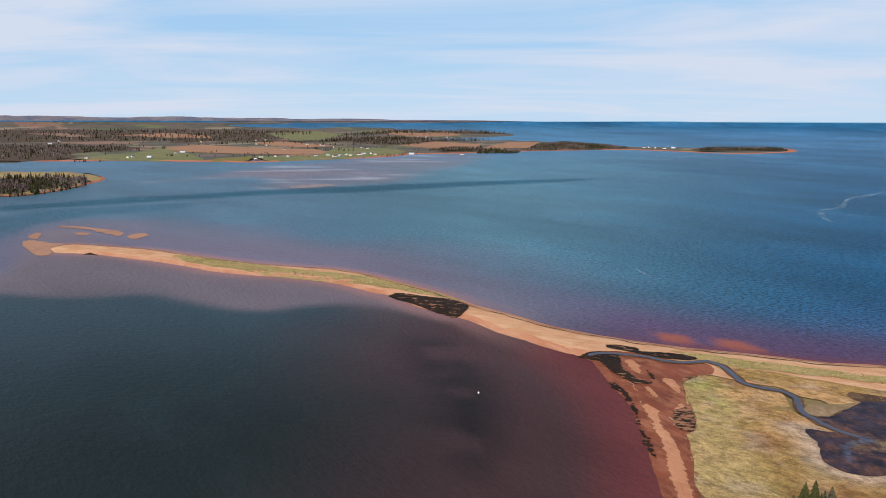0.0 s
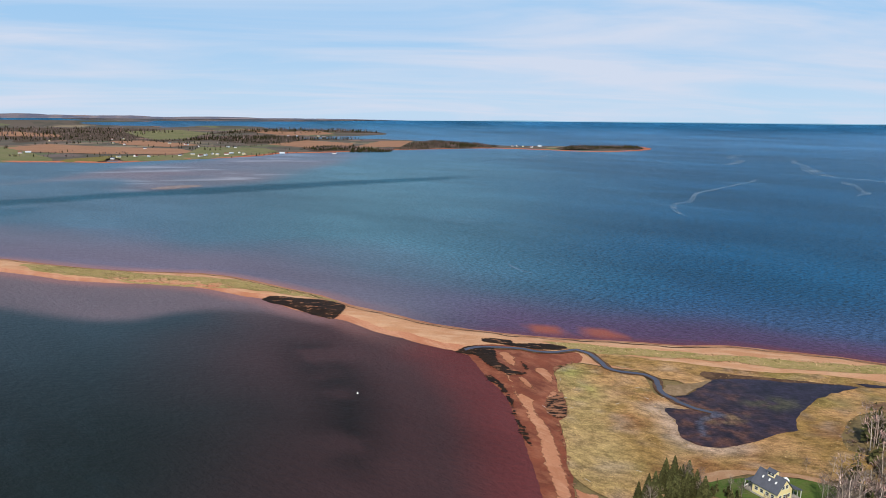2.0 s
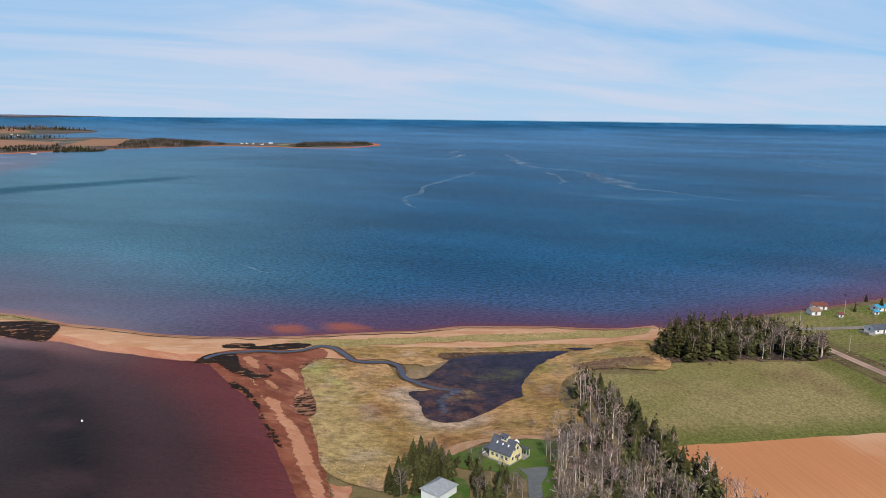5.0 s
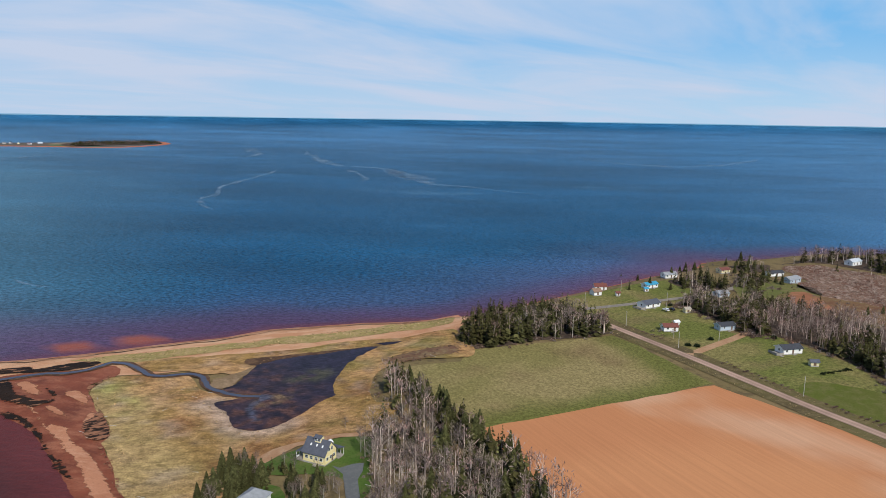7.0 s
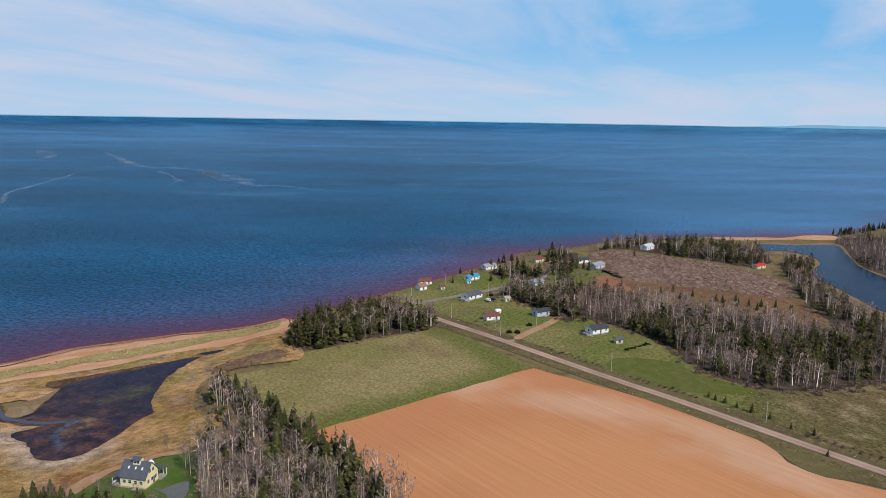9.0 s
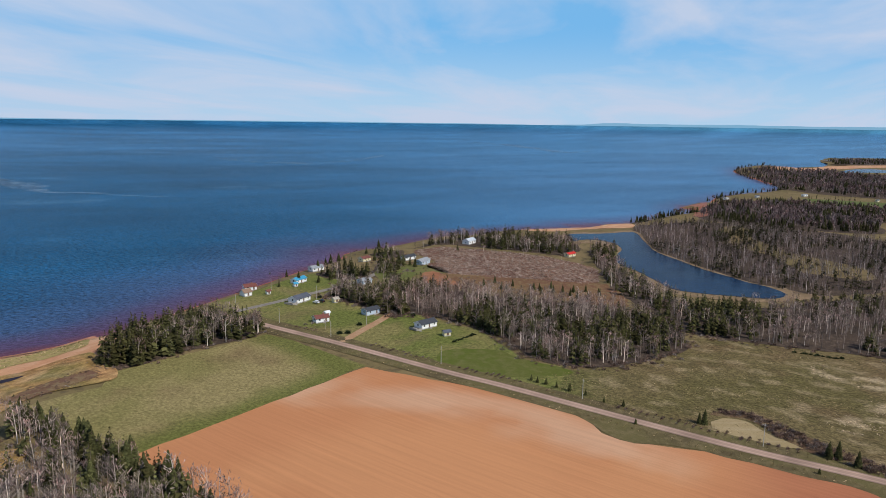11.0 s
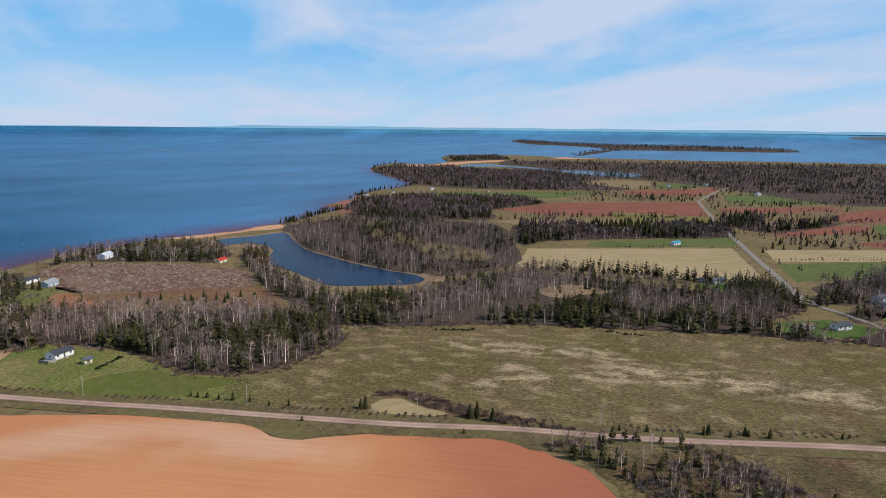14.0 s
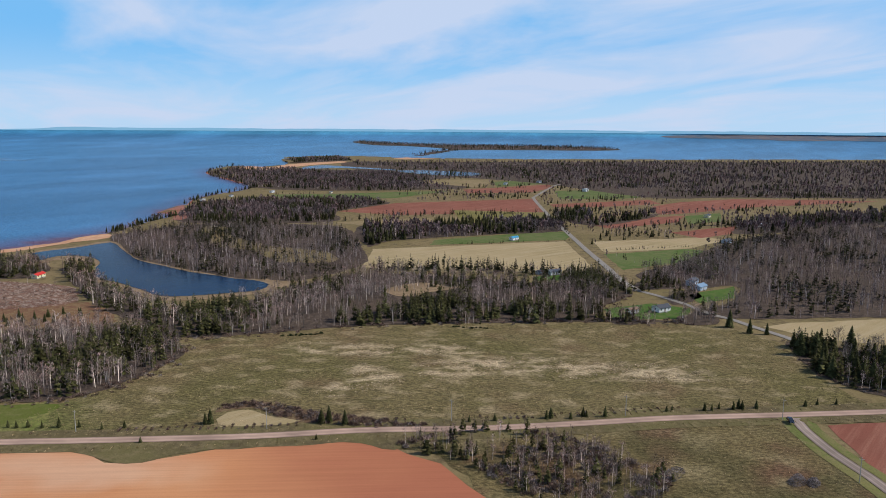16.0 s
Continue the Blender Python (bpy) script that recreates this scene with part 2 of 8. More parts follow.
ROAD = [(364, 221), (354, 201), (334, 145), (310, 83), (299, 51), (281, 5), (263, -43), (251, -83), (237, -118), (230, -137), (220, -170), (210, -204), (193, -250), (179, -289), (164, -334)]
VILLAGE_LANE = [(374, 230), (389, 223), (410, 214), (438, 203), (466, 192), (487, 189), (505, 187)]
RED_TRACK = [(337, 145), (357, 143), (382, 140), (398, 139)]
SIDE_ROAD = [(190, -248), (181, -242), (161, -233), (144, -228), (129, -222)]
VILLAGE_LAWN = [(381, 254), (404, 251), (424, 246), (458, 242), (487, 233), (498, 226), (486, 200), (441, 169), (413, 168), (391, 146), (401, 127), (386, 96), (381, 81), (362, 67), (337, 46), (333, 28), (300, 36), (316, 85), (340, 148), (359, 204), (368, 227)]
BRIGHT_LAWN = [(335, 90), (349, 70), (341, 52), (332, 31), (326, 23), (316, 37), (311, 63), (319, 86)]
MEADOW = [(300, 41), (316, 37), (330, 23), (342, 1), (357, -16), (380, -30), (379, -29), (404, -35), (405, -55), (398, -85), (389, -133), (376, -175), (355, -229), (328, -292), (311, -325), (286, -330), (262, -330), (231, -308), (203, -295), (189, -293), (184, -297), (198, -255), (215, -209), (236, -140), (257, -76), (278, -15), (302, 43)]
TAN_HOLLOW = [(285, -34), (291, -38), (290, -47), (279, -54), (270, -64), (269, -57), (272, -44), (279, -34)]
BRAMBLE = [(293, -33), (299, -39), (297, -53), (284, -65), (266, -83), (245, -109), (248, -96), (264, -69), (276, -58), (292, -48), (294, -39)]
ROUGH_FIELD = [(222, -102), (221, -131), (203, -198), (188, -237), (169, -232), (132, -215), (163, -138), (179, -103), (198, -105)]
RED_FIELD_NEAR = [(180, -254), (172, -279), (156, -319), (115, -243), (126, -228), (150, -236)]
TAN_FIELD_NEAR = [(295, -350), (294, -372), (276, -435), (261, -486), (218, -410), (240, -381), (264, -358)]
CLEARCUT = [(606, 189), (630, 166), (628, 125), (617, 63), (589, 32), (538, 22), (522, 45), (519, 87), (521, 138), (544, 157), (566, 159), (584, 178)]
CLEARCUT_GRASS = [(521, 138), (519, 87), (534, 24), (484, 2), (459, 10), (465, 40), (474, 95), (477, 134), (508, 151)]
RED_SOIL = [(504, 152), (522, 149), (506, 130), (488, 121), (479, 135)]
SMALL_LAWN = [(537, 194), (544, 153), (521, 138), (511, 156), (472, 156), (484, 180)]
INLET = [(754, 70), (770, 60), (780, 34), (800, 9), (804, 1), (782, -6), (744, -11), (691, -19), (648, -39), (615, -55), (579, -81), (559, -99), (539, -106), (522, -96), (522, -72), (524, -46), (532, -28), (568, -14), (596, 1), (624, 13), (655, 15), (688, 9), (725, 23), (735, 46), (716, 61)]
INLET_RIM = [(746, 74), (781, 61), (791, 34), (817, 4), (789, -8), (746, -12), (697, -20), (653, -41), (583, -81), (566, -100), (557, -121), (541, -127), (519, -104), (510, -78), (512, -44), (525, -23), (578, 1), (614, 17), (657, 19), (688, 16), (716, 45), (696, 62)]
BARRIER_BEACH = [(768, 121), (798, 98), (828, 71), (848, 42), (873, 6), (852, 0), (834, 9), (821, 35), (798, 64), (773, 95)]
RED_SPIT = [(1070, -56), (1101, -72), (1126, -89), (1130, -101), (1068, -98), (998, -97), (948, -82), (959, -71), (1000, -78), (1047, -77), (1052, -64)]
STRAW = [(566, -190), (648, -229), (639, -285), (617, -430), (496, -373), (472, -353), (516, -250)]
STRAW_B = [(603, -455), (594, -507), (581, -590), (557, -595), (530, -518), (545, -425)]
GREEN_A = [(537, -419), (528, -515), (507, -523), (476, -453), (469, -385)]
GREEN_B = [(677, -308), (683, -400), (677, -471), (645, -457), (624, -435), (649, -289)]
RED_A = [(965, -290), (1040, -405), (1020, -650), (850, -555), (895, -350)]
RED_B = [(1225, -615), (1270, -840), (1205, -805), (1125, -705), (1155, -590)]
TAN_A = [(1440, -610), (1470, -740), (1415, -780), (1280, -695), (1255, -605)]
GREEN_C = [(1385, -765), (1390, -855), (1290, -835), (1260, -710)]
GREEN_D = [(1140, -765), (1090, -965), (1015, -1025), (965, -785), (1005, -685)]
RED_C = [(935, -620), (935, -815), (875, -790), (875, -665), (900, -605)]
RED_D = [(850, -750), (885, -835), (890, -960), (825, -1090), (770, -1160), (775, -1025), (785, -910), (775, -815), (760, -735), (765, -685)]
RED_E = [(720, -534), (745, -640), (740, -710), (690, -650), (676, -534)]
GREEN_E = [(740, -710), (745, -780), (675, -710), (670, -650)]
RED_F = [(623, -577), (635, -690), (592, -653), (577, -578)]
TAN_B = [(853, -250), (850, -330), (835, -545), (795, -525), (788, -381), (808, -278)]
TAN_C = [(920, -445), (845, -550), (755, -515), (787, -396)]
GREEN_F = [(1250, -255), (1225, -370), (1210, -585), (1115, -435), (1155, -255)]
GLADE_A = [(844, -165), (851, -228), (812, -217), (811, -171)]
GLADE_B = [(734, -161), (737, -203), (703, -197), (707, -160)]
ROAD_FAR = [(401, -345), (435, -357), (491, -384), (556, -414), (645, -457), (743, -504), (885, -575), (1020, -645), (1055, -670), (1210, -805), (1275, -870)]
LANE_EAST = [(401, -345), (385, -347), (358, -347), (329, -343), (316, -345), (298, -344), (273, -343), (257, -341)]
YARD_A = [(367, -288), (368, -327), (346, -341), (326, -318), (347, -278)]
YARD_B = [(377, -368), (383, -421), (357, -393), (354, -359)]
YARD_C = [(475, -300), (470, -329), (452, -322), (459, -295)]
BOG = [(465, -176), (483, -190), (486, -207), (474, -225), (457, -231), (454, -211), (453, -193)]
LAGOON_A = [(1980, -485), (2115, -545), (2160, -610), (2080, -650), (2005, -685), (1870, -730), (1850, -705), (1950, -660), (2000, -605), (1990, -535)]
LAGOON_B = [(1820, -710), (1825, -780), (1750, -845), (1660, -880), (1580, -825), (1605, -760), (1690, -720)]
CAPE_BEACH = [(2075, -310), (2175, -380), (2125, -440), (2235, -505), (2320, -590), (2400, -730), (2320, -725), (2205, -595), (2105, -500), (1985, -410)]
BAR_BEACH = [(2600, -1010), (2680, -1140), (2770, -1230), (2810, -1330), (2590, -1230), (2490, -1060), (2500, -1000)]
PALE_LINE = [(268, 134), (276, 120), (274, 98), (273, 76), (272, 57), (274, 74), (270, 50), (263, 27), (254, 9), (251, -8)]
BAND_A = [(303, -141), (294, -174), (272, -209), (250, -245)]
BAND_B = [(362, -95), (348, -116), (339, -132), (333, -155), (305, -167)]
BAND_C = [(298, -86), (300, -100), (301, -111), (318, -106)]
ISLET_B = [(150, 281), (155, 285), (162, 284), (170, 285), (177, 287), (171, 282), (163, 277), (156, 273), (151, 271), (148, 274)]
GROVE_A = [(345, -276), (344, -297), (331, -284), (335, -270)]
GROVE_B = [(330, -287), (334, -302), (324, -295)]
GROVE_C = [(332, -318), (342, -357), (311, -329), (317, -311)]
GROVE_D = [(379, -352), (389, -388), (364, -366), (358, -340)]
GROVE_E = [(421, -362), (456, -453), (430, -464), (398, -402), (401, -355)]
GROVE_F = [(480, -335), (446, -358), (409, -341), (378, -293), (412, -289)]
FB_A = [(-1040, 2660), (-1010, 2990), (-690, 2730), (-460, 2610), (-360, 2360), (-420, 2220), (-630, 2270), (-840, 2370)]
FB_B = [(-880, 3340), (-760, 3430), (-540, 3090), (-430, 2920), (-520, 2750), (-720, 2950)]
FB_C = [(-1030, 2000), (-980, 2290), (-1060, 2710), (-830, 2330), (-650, 1970), (-810, 1910)]
FB_D = [(-410, 2760), (-180, 2670), (-120, 2420), (-240, 2100), (-340, 1960), (-490, 1980), (-580, 2140), (-380, 2190)]
FB_E = [(-190, 3000), (-40, 3500), (160, 3150), (140, 2750), (-20, 2690)]
FB_F = [(140, 2750), (310, 3450), (470, 3470), (320, 2760)]
FB_G = [(-1270, 5190), (-1020, 5850), (-650, 4770), (-620, 3700), (-730, 3520), (-960, 4190)]
FB_H = [(-2010, 4450), (-1920, 5100), (-1420, 4390), (-1250, 3930), (-1540, 4010)]
FB_I = [(-600, 6170), (-190, 5350), (20, 5790), (130, 4720), (-150, 4290), (-370, 4970)]
FB_J = [(-2770, 4810), (-2620, 5000), (-2000, 4190), (-2100, 4060)]
FB_K = [(-1770, 3260), (-1530, 3360), (-1290, 3160), (-1440, 2950)]
FB_L = [(-640, 1970), (-550, 2180), (-530, 1970), (-600, 1890)]
FB_M = [(-1960, 8880), (-1810, 9510), (-1430, 8020), (-1480, 7210)]
WOOD_SEA = [(266, 235), (280, 248), (300, 256), (335, 242), (350, 228), (344, 194), (331, 194), (304, 211), (275, 222)]
WOOD_BELT = [(193, 221), (208, 227), (204, 208), (195, 180), (191, 159), (185, 141), (173, 109), (158, 97), (119, 136), (141, 163), (155, 178), (163, 190), (175, 182), (187, 200)]
BELT_EAST = [(208, 227), (205, 209), (196, 181), (192, 160), (185, 141), (173, 110), (164, 103), (159, 108), (173, 131), (180, 152), (189, 180), (195, 206), (197, 218)]
BELT_WEST = [(162, 187), (175, 187), (185, 188), (182, 170), (172, 143), (164, 125), (152, 115), (124, 143), (141, 163)]
GLADE_C = [(434, -145), (463, -180), (470, -219), (447, -217), (432, -168), (411, -145), (412, -109), (428, -106)]
WOOD_HOUSE = [(93, 187), (104, 200), (113, 207), (118, 205), (118, 189), (114, 181), (108, 186), (102, 178)]
WOOD_HOUSE_B = [(112, 168), (121, 178), (128, 174), (130, 165), (124, 156)]
WOOD_DARK = [(487, 229), (503, 219), (505, 195), (484, 185), (476, 200), (476, 216)]
WOOD_LANE = [(496, 188), (545, 199), (542, 178), (506, 171), (480, 170)]
WOOD_MID = [(427, 195), (454, 191), (448, 170), (472, 164), (466, 131), (461, 92), (457, 47), (452, 6), (426, -19), (382, -30), (359, -16), (343, 1), (334, 23), (343, 46), (370, 68), (386, 84), (401, 123), (393, 137), (411, 164)]
HOUSE_GAP = [(618, 132), (668, 140), (668, 164), (620, 162)]
WOOD_BACK = [(611, 191), (644, 175), (637, 126), (637, 60), (673, 58), (718, 90), (706, 140), (675, 177)]
WOOD_POINT = [(571, 218), (585, 216), (602, 200), (580, 191), (562, 203)]
WOOD_RIM = [(671, 39), (683, 13), (611, 15), (516, -16), (495, -32), (460, -17), (501, 8), (550, 19), (618, 32)]
WOOD_RIM_B = [(723, 106), (722, 63), (675, 47), (654, 58), (685, 101)]
WOOD_EAST = [(409, -34), (466, -14), (487, -42), (496, -95), (523, -122), (541, -181), (500, -242), (459, -285), (425, -338), (396, -335), (368, -285), (349, -279), (323, -310), (351, -246), (392, -134)]
WOOD_INLET = [(714, -17), (840, 1), (876, -26), (900, -85), (823, -241), (656, -220), (573, -192), (543, -127), (554, -107), (613, -54), (672, -27)]
WOOD_COAST = [(960, -75), (1115, -115), (1170, -215), (1105, -370), (1040, -395), (965, -290), (864, -253), (890, -125)]
WOOD_CAPE = [(1860, -230), (1415, -260), (1285, -390), (1255, -645), (1440, -615), (1580, -765), (1875, -630), (2060, -330)]
WOOD_BEYOND = [(2350, -750), (2245, -1085), (1730, -2620), (1640, -2910), (750, -1345), (800, -1220), (910, -985), (965, -845), (1255, -840), (1445, -800), (1875, -630)]
WOOD_TIP = [(2620, -600), (2720, -820), (2470, -790), (2365, -565)]
WOOD_RIGHT = [(452, -388), (474, -451), (542, -582), (570, -710), (560, -860), (515, -990), (254, -503), (279, -439), (316, -345), (334, -334), (353, -389), (384, -422), (391, -382), (418, -370)]
WOOD_ROAD = [(735, -555), (775, -690), (740, -650), (702, -537), (765, -530), (830, -560), (850, -630)]
WOOD_NORTH = [(660, -635), (645, -710), (660, -1015), (570, -880), (580, -648), (640, -695)]
WOOD_STRAW = [(666, -229), (810, -272), (779, -377), (790, -530), (717, -499), (679, -465), (688, -375), (689, -268)]
WOOD_FIELD_END = [(267, -336), (255, -347), (231, -368), (206, -413), (165, -335), (191, -306), (206, -302), (228, -308)]
SCRUB = [(234, -88), (236, -105), (232, -125), (221, -147), (202, -159), (181, -162), (170, -167), (159, -146), (173, -116), (195, -112), (218, -102)]
WOOD_FARSHORE = [(-1495, 1845), (-1055, 1995), (-1160, 2270), (-1090, 2510), (-1300, 2840), (-2410, 2990)]
WOOD_FARSHORE_B = [(300, 2610), (720, 2840), (690, 3190), (600, 3560), (400, 3100)]
WOOD_FARSHORE_C = [(920, 2610), (1280, 2680), (1320, 2830), (1040, 2860)]
WOOD_FARSHORE_D = [(-2570, 3180), (-1340, 3540), (-880, 3500), (-920, 5240), (-1840, 6480), (-4430, 5500)]
WOOD_FARSHORE_E = [(-590, 3360), (-300, 3640), (210, 3600), (-130, 3840), (-560, 3900)]
WOOD_FARSHORE_F = [(-660, 4620), (-190, 5340), (460, 5080), (260, 6050), (-410, 6190)]
WOOD_FARSHORE_G = [(-560, 3900), (-290, 4390), (20, 3670), (-180, 3060), (-430, 3380)]
WOOD_FARSHORE_H = [(-40, 2780), (150, 2850), (130, 2560), (0, 2470)]
WOOD_FARSHORE_I = [(-1960, 5940), (-1600, 6540), (-920, 3870), (-620, 3530), (-710, 3210), (-1070, 3480), (-1250, 3310)]
WOOD_FARSHORE_J = [(140, 2650), (280, 2610), (250, 2440), (110, 2430)]
WOOD_ISLAND = [(-750, 1015), (-655, 1060), (-615, 1120), (-630, 1290), (-745, 1380), (-955, 1300)]
LAGOON_VIEW_A = [(1910, -455), (2180, -560), (2230, -630), (2090, -725), (1890, -755), (1710, -665), (1800, -545)]
LAGOON_VIEW_B = [(1850, -705), (1875, -800), (1795, -865), (1675, -910), (1455, -775), (1435, -680), (1565, -640)]
FAR_MIXED = [(-1495, 1845), (-1090, 1915), (-745, 1960), (-365, 2065), (-120, 2340), (240, 2610), (470, 2820), (210, 3600), (-140, 4050), (-920, 5240), (-2060, 5460), (-4270, 5310)]
SHORE_COTTAGES = [
    (429.9, 253.1, 136, 10.3, 8, 2.6, 'red_roof', 'white'),
    (410.6, 244.6, 155, 7.3, 7, 2.6, 'brown_roof', 'white'),
    (419.1, 232.9, 145, 3.4, 3, 2.0, 'red_roof', 'white'),
    (457.0, 229.5, 164, 13.3, 7, 2.6, 'blue_roof', 'white'),
    (444.7, 225.9, 150, 3.6, 3, 2.0, 'blue_roof', 'white'),
    (498.1, 235.4, 152, 13.1, 8, 2.6, 'grey_roof', 'white'),
    (408.2, 204.7, 164, 17.2, 9, 2.7, 'slate_roof', 'white'),
    (413.0, 181.9, 149, 4.7, 4, 2.2, 'beige_roof', 'cream'),
    (369.3, 171.9, 138, 10.1, 7, 2.6, 'red_roof', 'white'),
    (382.3, 174.1, 154, 3.8, 3, 1.8, 'white_roof', 'white'),
    (394.0, 150.7, 150, 12.4, 7, 2.8, 'black_roof', 'blue_grey'),
    (377.1, 111.0, 148, 14.2, 8, 2.8, 'black_roof', 'white'),
    (364.8, 95.4, 131, 4.9, 3.5, 2.1, 'slate_roof', 'cream'),
]
LANE_COTTAGES = [
    (468.9, 183.9, 157, 10.9, 8, 2.5, 'grey_roof', 'blue_grey'),
    (546.0, 214.1, 161, 11.8, 7, 2.5, 'red_roof', 'cream'),
    (563.9, 181.7, 152, 16.5, 7, 2.6, 'black_roof', 'white'),
    (549.2, 165.0, 165, 18.5, 9, 3.0, 'grey_roof', 'blue_grey'),
    (657.1, 151.0, 163, 19.9, 9, 3.6, 'pale_roof', 'white'),
    (636.3, 53.8, 151, 13.7, 6, 2.6, 'bright_red_roof', 'cream'),
]
FIELD_HOUSES = [
    (475.4, -321.8, 95, 14.3, 7, 2.8, 'slate_roof', 'white'),
    (481.7, -312.0, 103, 7.7, 4, 2.3, 'slate_roof', 'blue_grey'),
    (352.6, -299.3, 95, 8.8, 5, 2.4, 'brown_roof', 'white'),
    (348.4, -319.2, 96, 14.5, 8, 2.8, 'black_roof', 'white'),
    (386.4, -389.5, 109, 19.2, 8, 2.8, 'steel_blue_roof', 'blue_grey'),
    (399.9, -395.1, 119, 17.2, 8, 4.0, 'slate_roof', 'blue_grey'),
    (715.1, -726.0, 117, 40.8, 8, 3, 'black_roof', 'cream'),
    (541.1, -578.2, 110, 27.1, 9, 3, 'slate_roof', 'blue_grey'),
    (1105.8, -812.2, 118, 48.0, 10, 4, 'grey_roof', 'white'),
]
FAR_FIELD_HOUSES = [
    (645.1, -384.7, 112, 16.5, 6, 2.6, 'blue_roof', 'white'),
    (620.8, -715.3, 99, 19.1, 7, 2.6, 'pale_roof', 'white'),
    (1305.6, -755.4, 130, 34.7, 8, 3, 'slate_roof', 'white'),
    (1322.4, -848.3, 117, 43.7, 9, 3, 'slate_roof', 'blue_grey'),
    (1181.7, -134.4, 145, 18.2, 5, 2.3, 'grey_roof', 'white'),
    (1236.9, -186.8, 145, 10.3, 5, 2.3, 'slate_roof', 'white'),
    (1286.7, -265.9, 134, 12.4, 6, 2.4, 'grey_roof', 'white'),
    (1238.4, -359.3, 144, 11.6, 5, 2.4, 'slate_roof', 'cream'),
]
FAR_HOUSES = [(-520, 2000), (-520, 2060), (-490, 2120), (-450, 2090), (-380, 2160), (-350, 2190), (-320, 2130), (-310, 2160), (-300, 2230), (-280, 2190), (-260, 2230), (-250, 2260), (-230, 2300), (-210, 2230), (-850, 2300), (-840, 2330), (-890, 2070), (-890, 2040), (-990, 2000), (-830, 2040), (-570, 2600), (-790, 3070), (-720, 2950), (-310, 2710), (-280, 2670), (-570, 3030), (-500, 2970), (-480, 2910), (-150, 4290), (20, 4180), (50, 4080), (-100, 4170), (-420, 2760), (-880, 3590), (-930, 3580), (-1630, 3000), (-1770, 3340), (-1110, 3320), (60, 2280), (-100, 2270), (810, 2850), (820, 2800), (840, 2750), (890, 2800), (790, 2850)]
POLES = [(379, 233), (427, 235), (359, 193), (343, 154), (370, 144), (319, 86), (417, 197), (462, 202), (294, 17), (267, -50), (245, -119), (220, -186), (191, -242), (143, -221)]
ROADSIDE_SPRUCES = [(241, -125, 4.0), (238, -135, 4.0), (231, -155, 5.0), (231, -157, 6.0), (227, -164, 4.0), (227, -170, 5.5), (226, -171, 4.0), (223, -178, 6.0), (217, -205, 4.0), (217, -208, 3.0), (211, -220, 5.0), (210, -223, 4.0), (210, -227, 4.0), (207, -232, 5.0), (207, -235, 6.0), (206, -236, 5.0), (204, -242, 5.0), (197, -263, 4.0), (196, -269, 4.0), (193, -277, 3.5), (274, -5, 3.2), (250, -65, 3.0), (291, -0, 4.0), (282, -31, 8.0), (282, -29, 6.0), (264, -71, 8.0), (264, -74, 9.0), (259, -79, 8.0)]
LONE_SPRUCES = [(293, 8, 3.0), (304, 29, 3.0), (307, 34, 3.0), (302, 23, 4.0), (299, 16, 3.0), (308, 38, 3.0), (310, 41, 3.0), (302, -330, 11.0), (288, -331, 9.0), (282, -338, 7.0), (488, 101, 5.5), (499, 95, 5.5), (482, 87, 5.5), (478, 83, 5.5), (493, 81, 5.5), (486, 65, 5.5), (486, 61, 5.5), (475, 58, 5.5), (495, 54, 5.5), (483, 51, 5.5), (486, 45, 5.5), (476, 39, 5.5), (489, 38, 5.5), (471, 34, 5.5), (472, 27, 5.5), (495, 30, 5.5), (487, 20, 5.5), (487, 21, 5.5), (440, 236, 5.5), (461, 216, 5.5)]
HEDGES_WEST = [
    (1130, -530, 1110, -590, 14, 8, 3, 0.8),
    (1115, -630, 1045, -660, 16, 8, 3, 0.8),
    (1170, -455, 1155, -535, 20, 8, 4, 0.7),
    (900, -300, 880, -390, 26, 9, 3, 0.8),
    (865, -405, 845, -510, 40, 9, 3, 0.85),
    (815, -380, 785, -535, 30, 6, 4, 0.5),
    (554, -186, 528, -247, 70, 11, 4, 0.6),
    (532, -249, 460, -347, 150, 11, 6, 0.7),
    (644, -302, 615, -437, 22, 4, 1.5, 0.7),
    (875, -585, 657, -462, 26, 9, 4, 0.7),
    (865, -550, 677, -460, 16, 8, 3, 0.5),
]
HEDGES_MIDDLE = [
    (785, -585, 805, -715, 40, 9, 5, 0.4),
    (632, -500, 594, -547, 46, 10, 6, 0.5),
    (675, -620, 630, -730, 34, 8, 4, 0.4),
    (551, -442, 535, -543, 36, 3.5, 1.0, 0.9),
    (635, -645, 605, -930, 150, 11, 9, 0.45),
    (770, -675, 780, -745, 14, 8, 4, 0.5),
    (975, -735, 985, -825, 18, 9, 4, 0.8),
    (1260, -825, 1115, -755, 8, 7, 3, 0.8),
    (1110, -770, 1105, -820, 14, 8, 4, 0.9),
    (1070, -950, 955, -1020, 46, 10, 7, 0.8),
    (945, -1010, 800, -1220, 90, 11, 8, 0.8),
]
HEDGES_EAST = [
    (1225, -690, 1215, -755, 14, 8, 3, 0.7),
    (544, -418, 450, -416, 22, 7, 3, 0.3),
    (475, -448, 504, -528, 26, 9, 4, 0.3),
    (866, -232, 860, -335, 30, 8, 4, 0.6),
    (955, -290, 1040, -395, 18, 8, 4, 0.6),
    (1250, -255, 1240, -335, 14, 8, 4, 0.7),
    (1270, -425, 1240, -600, 30, 8, 5, 0.6),
    (875, -565, 840, -735, 16, 4, 2, 0.6),
    (855, -750, 795, -980, 18, 4, 4, 0.5),
    (456, -344, 411, -337, 24, 10, 4, 0.6),
    (406, -347, 390, -349, 8, 8, 2, 0.7),
]
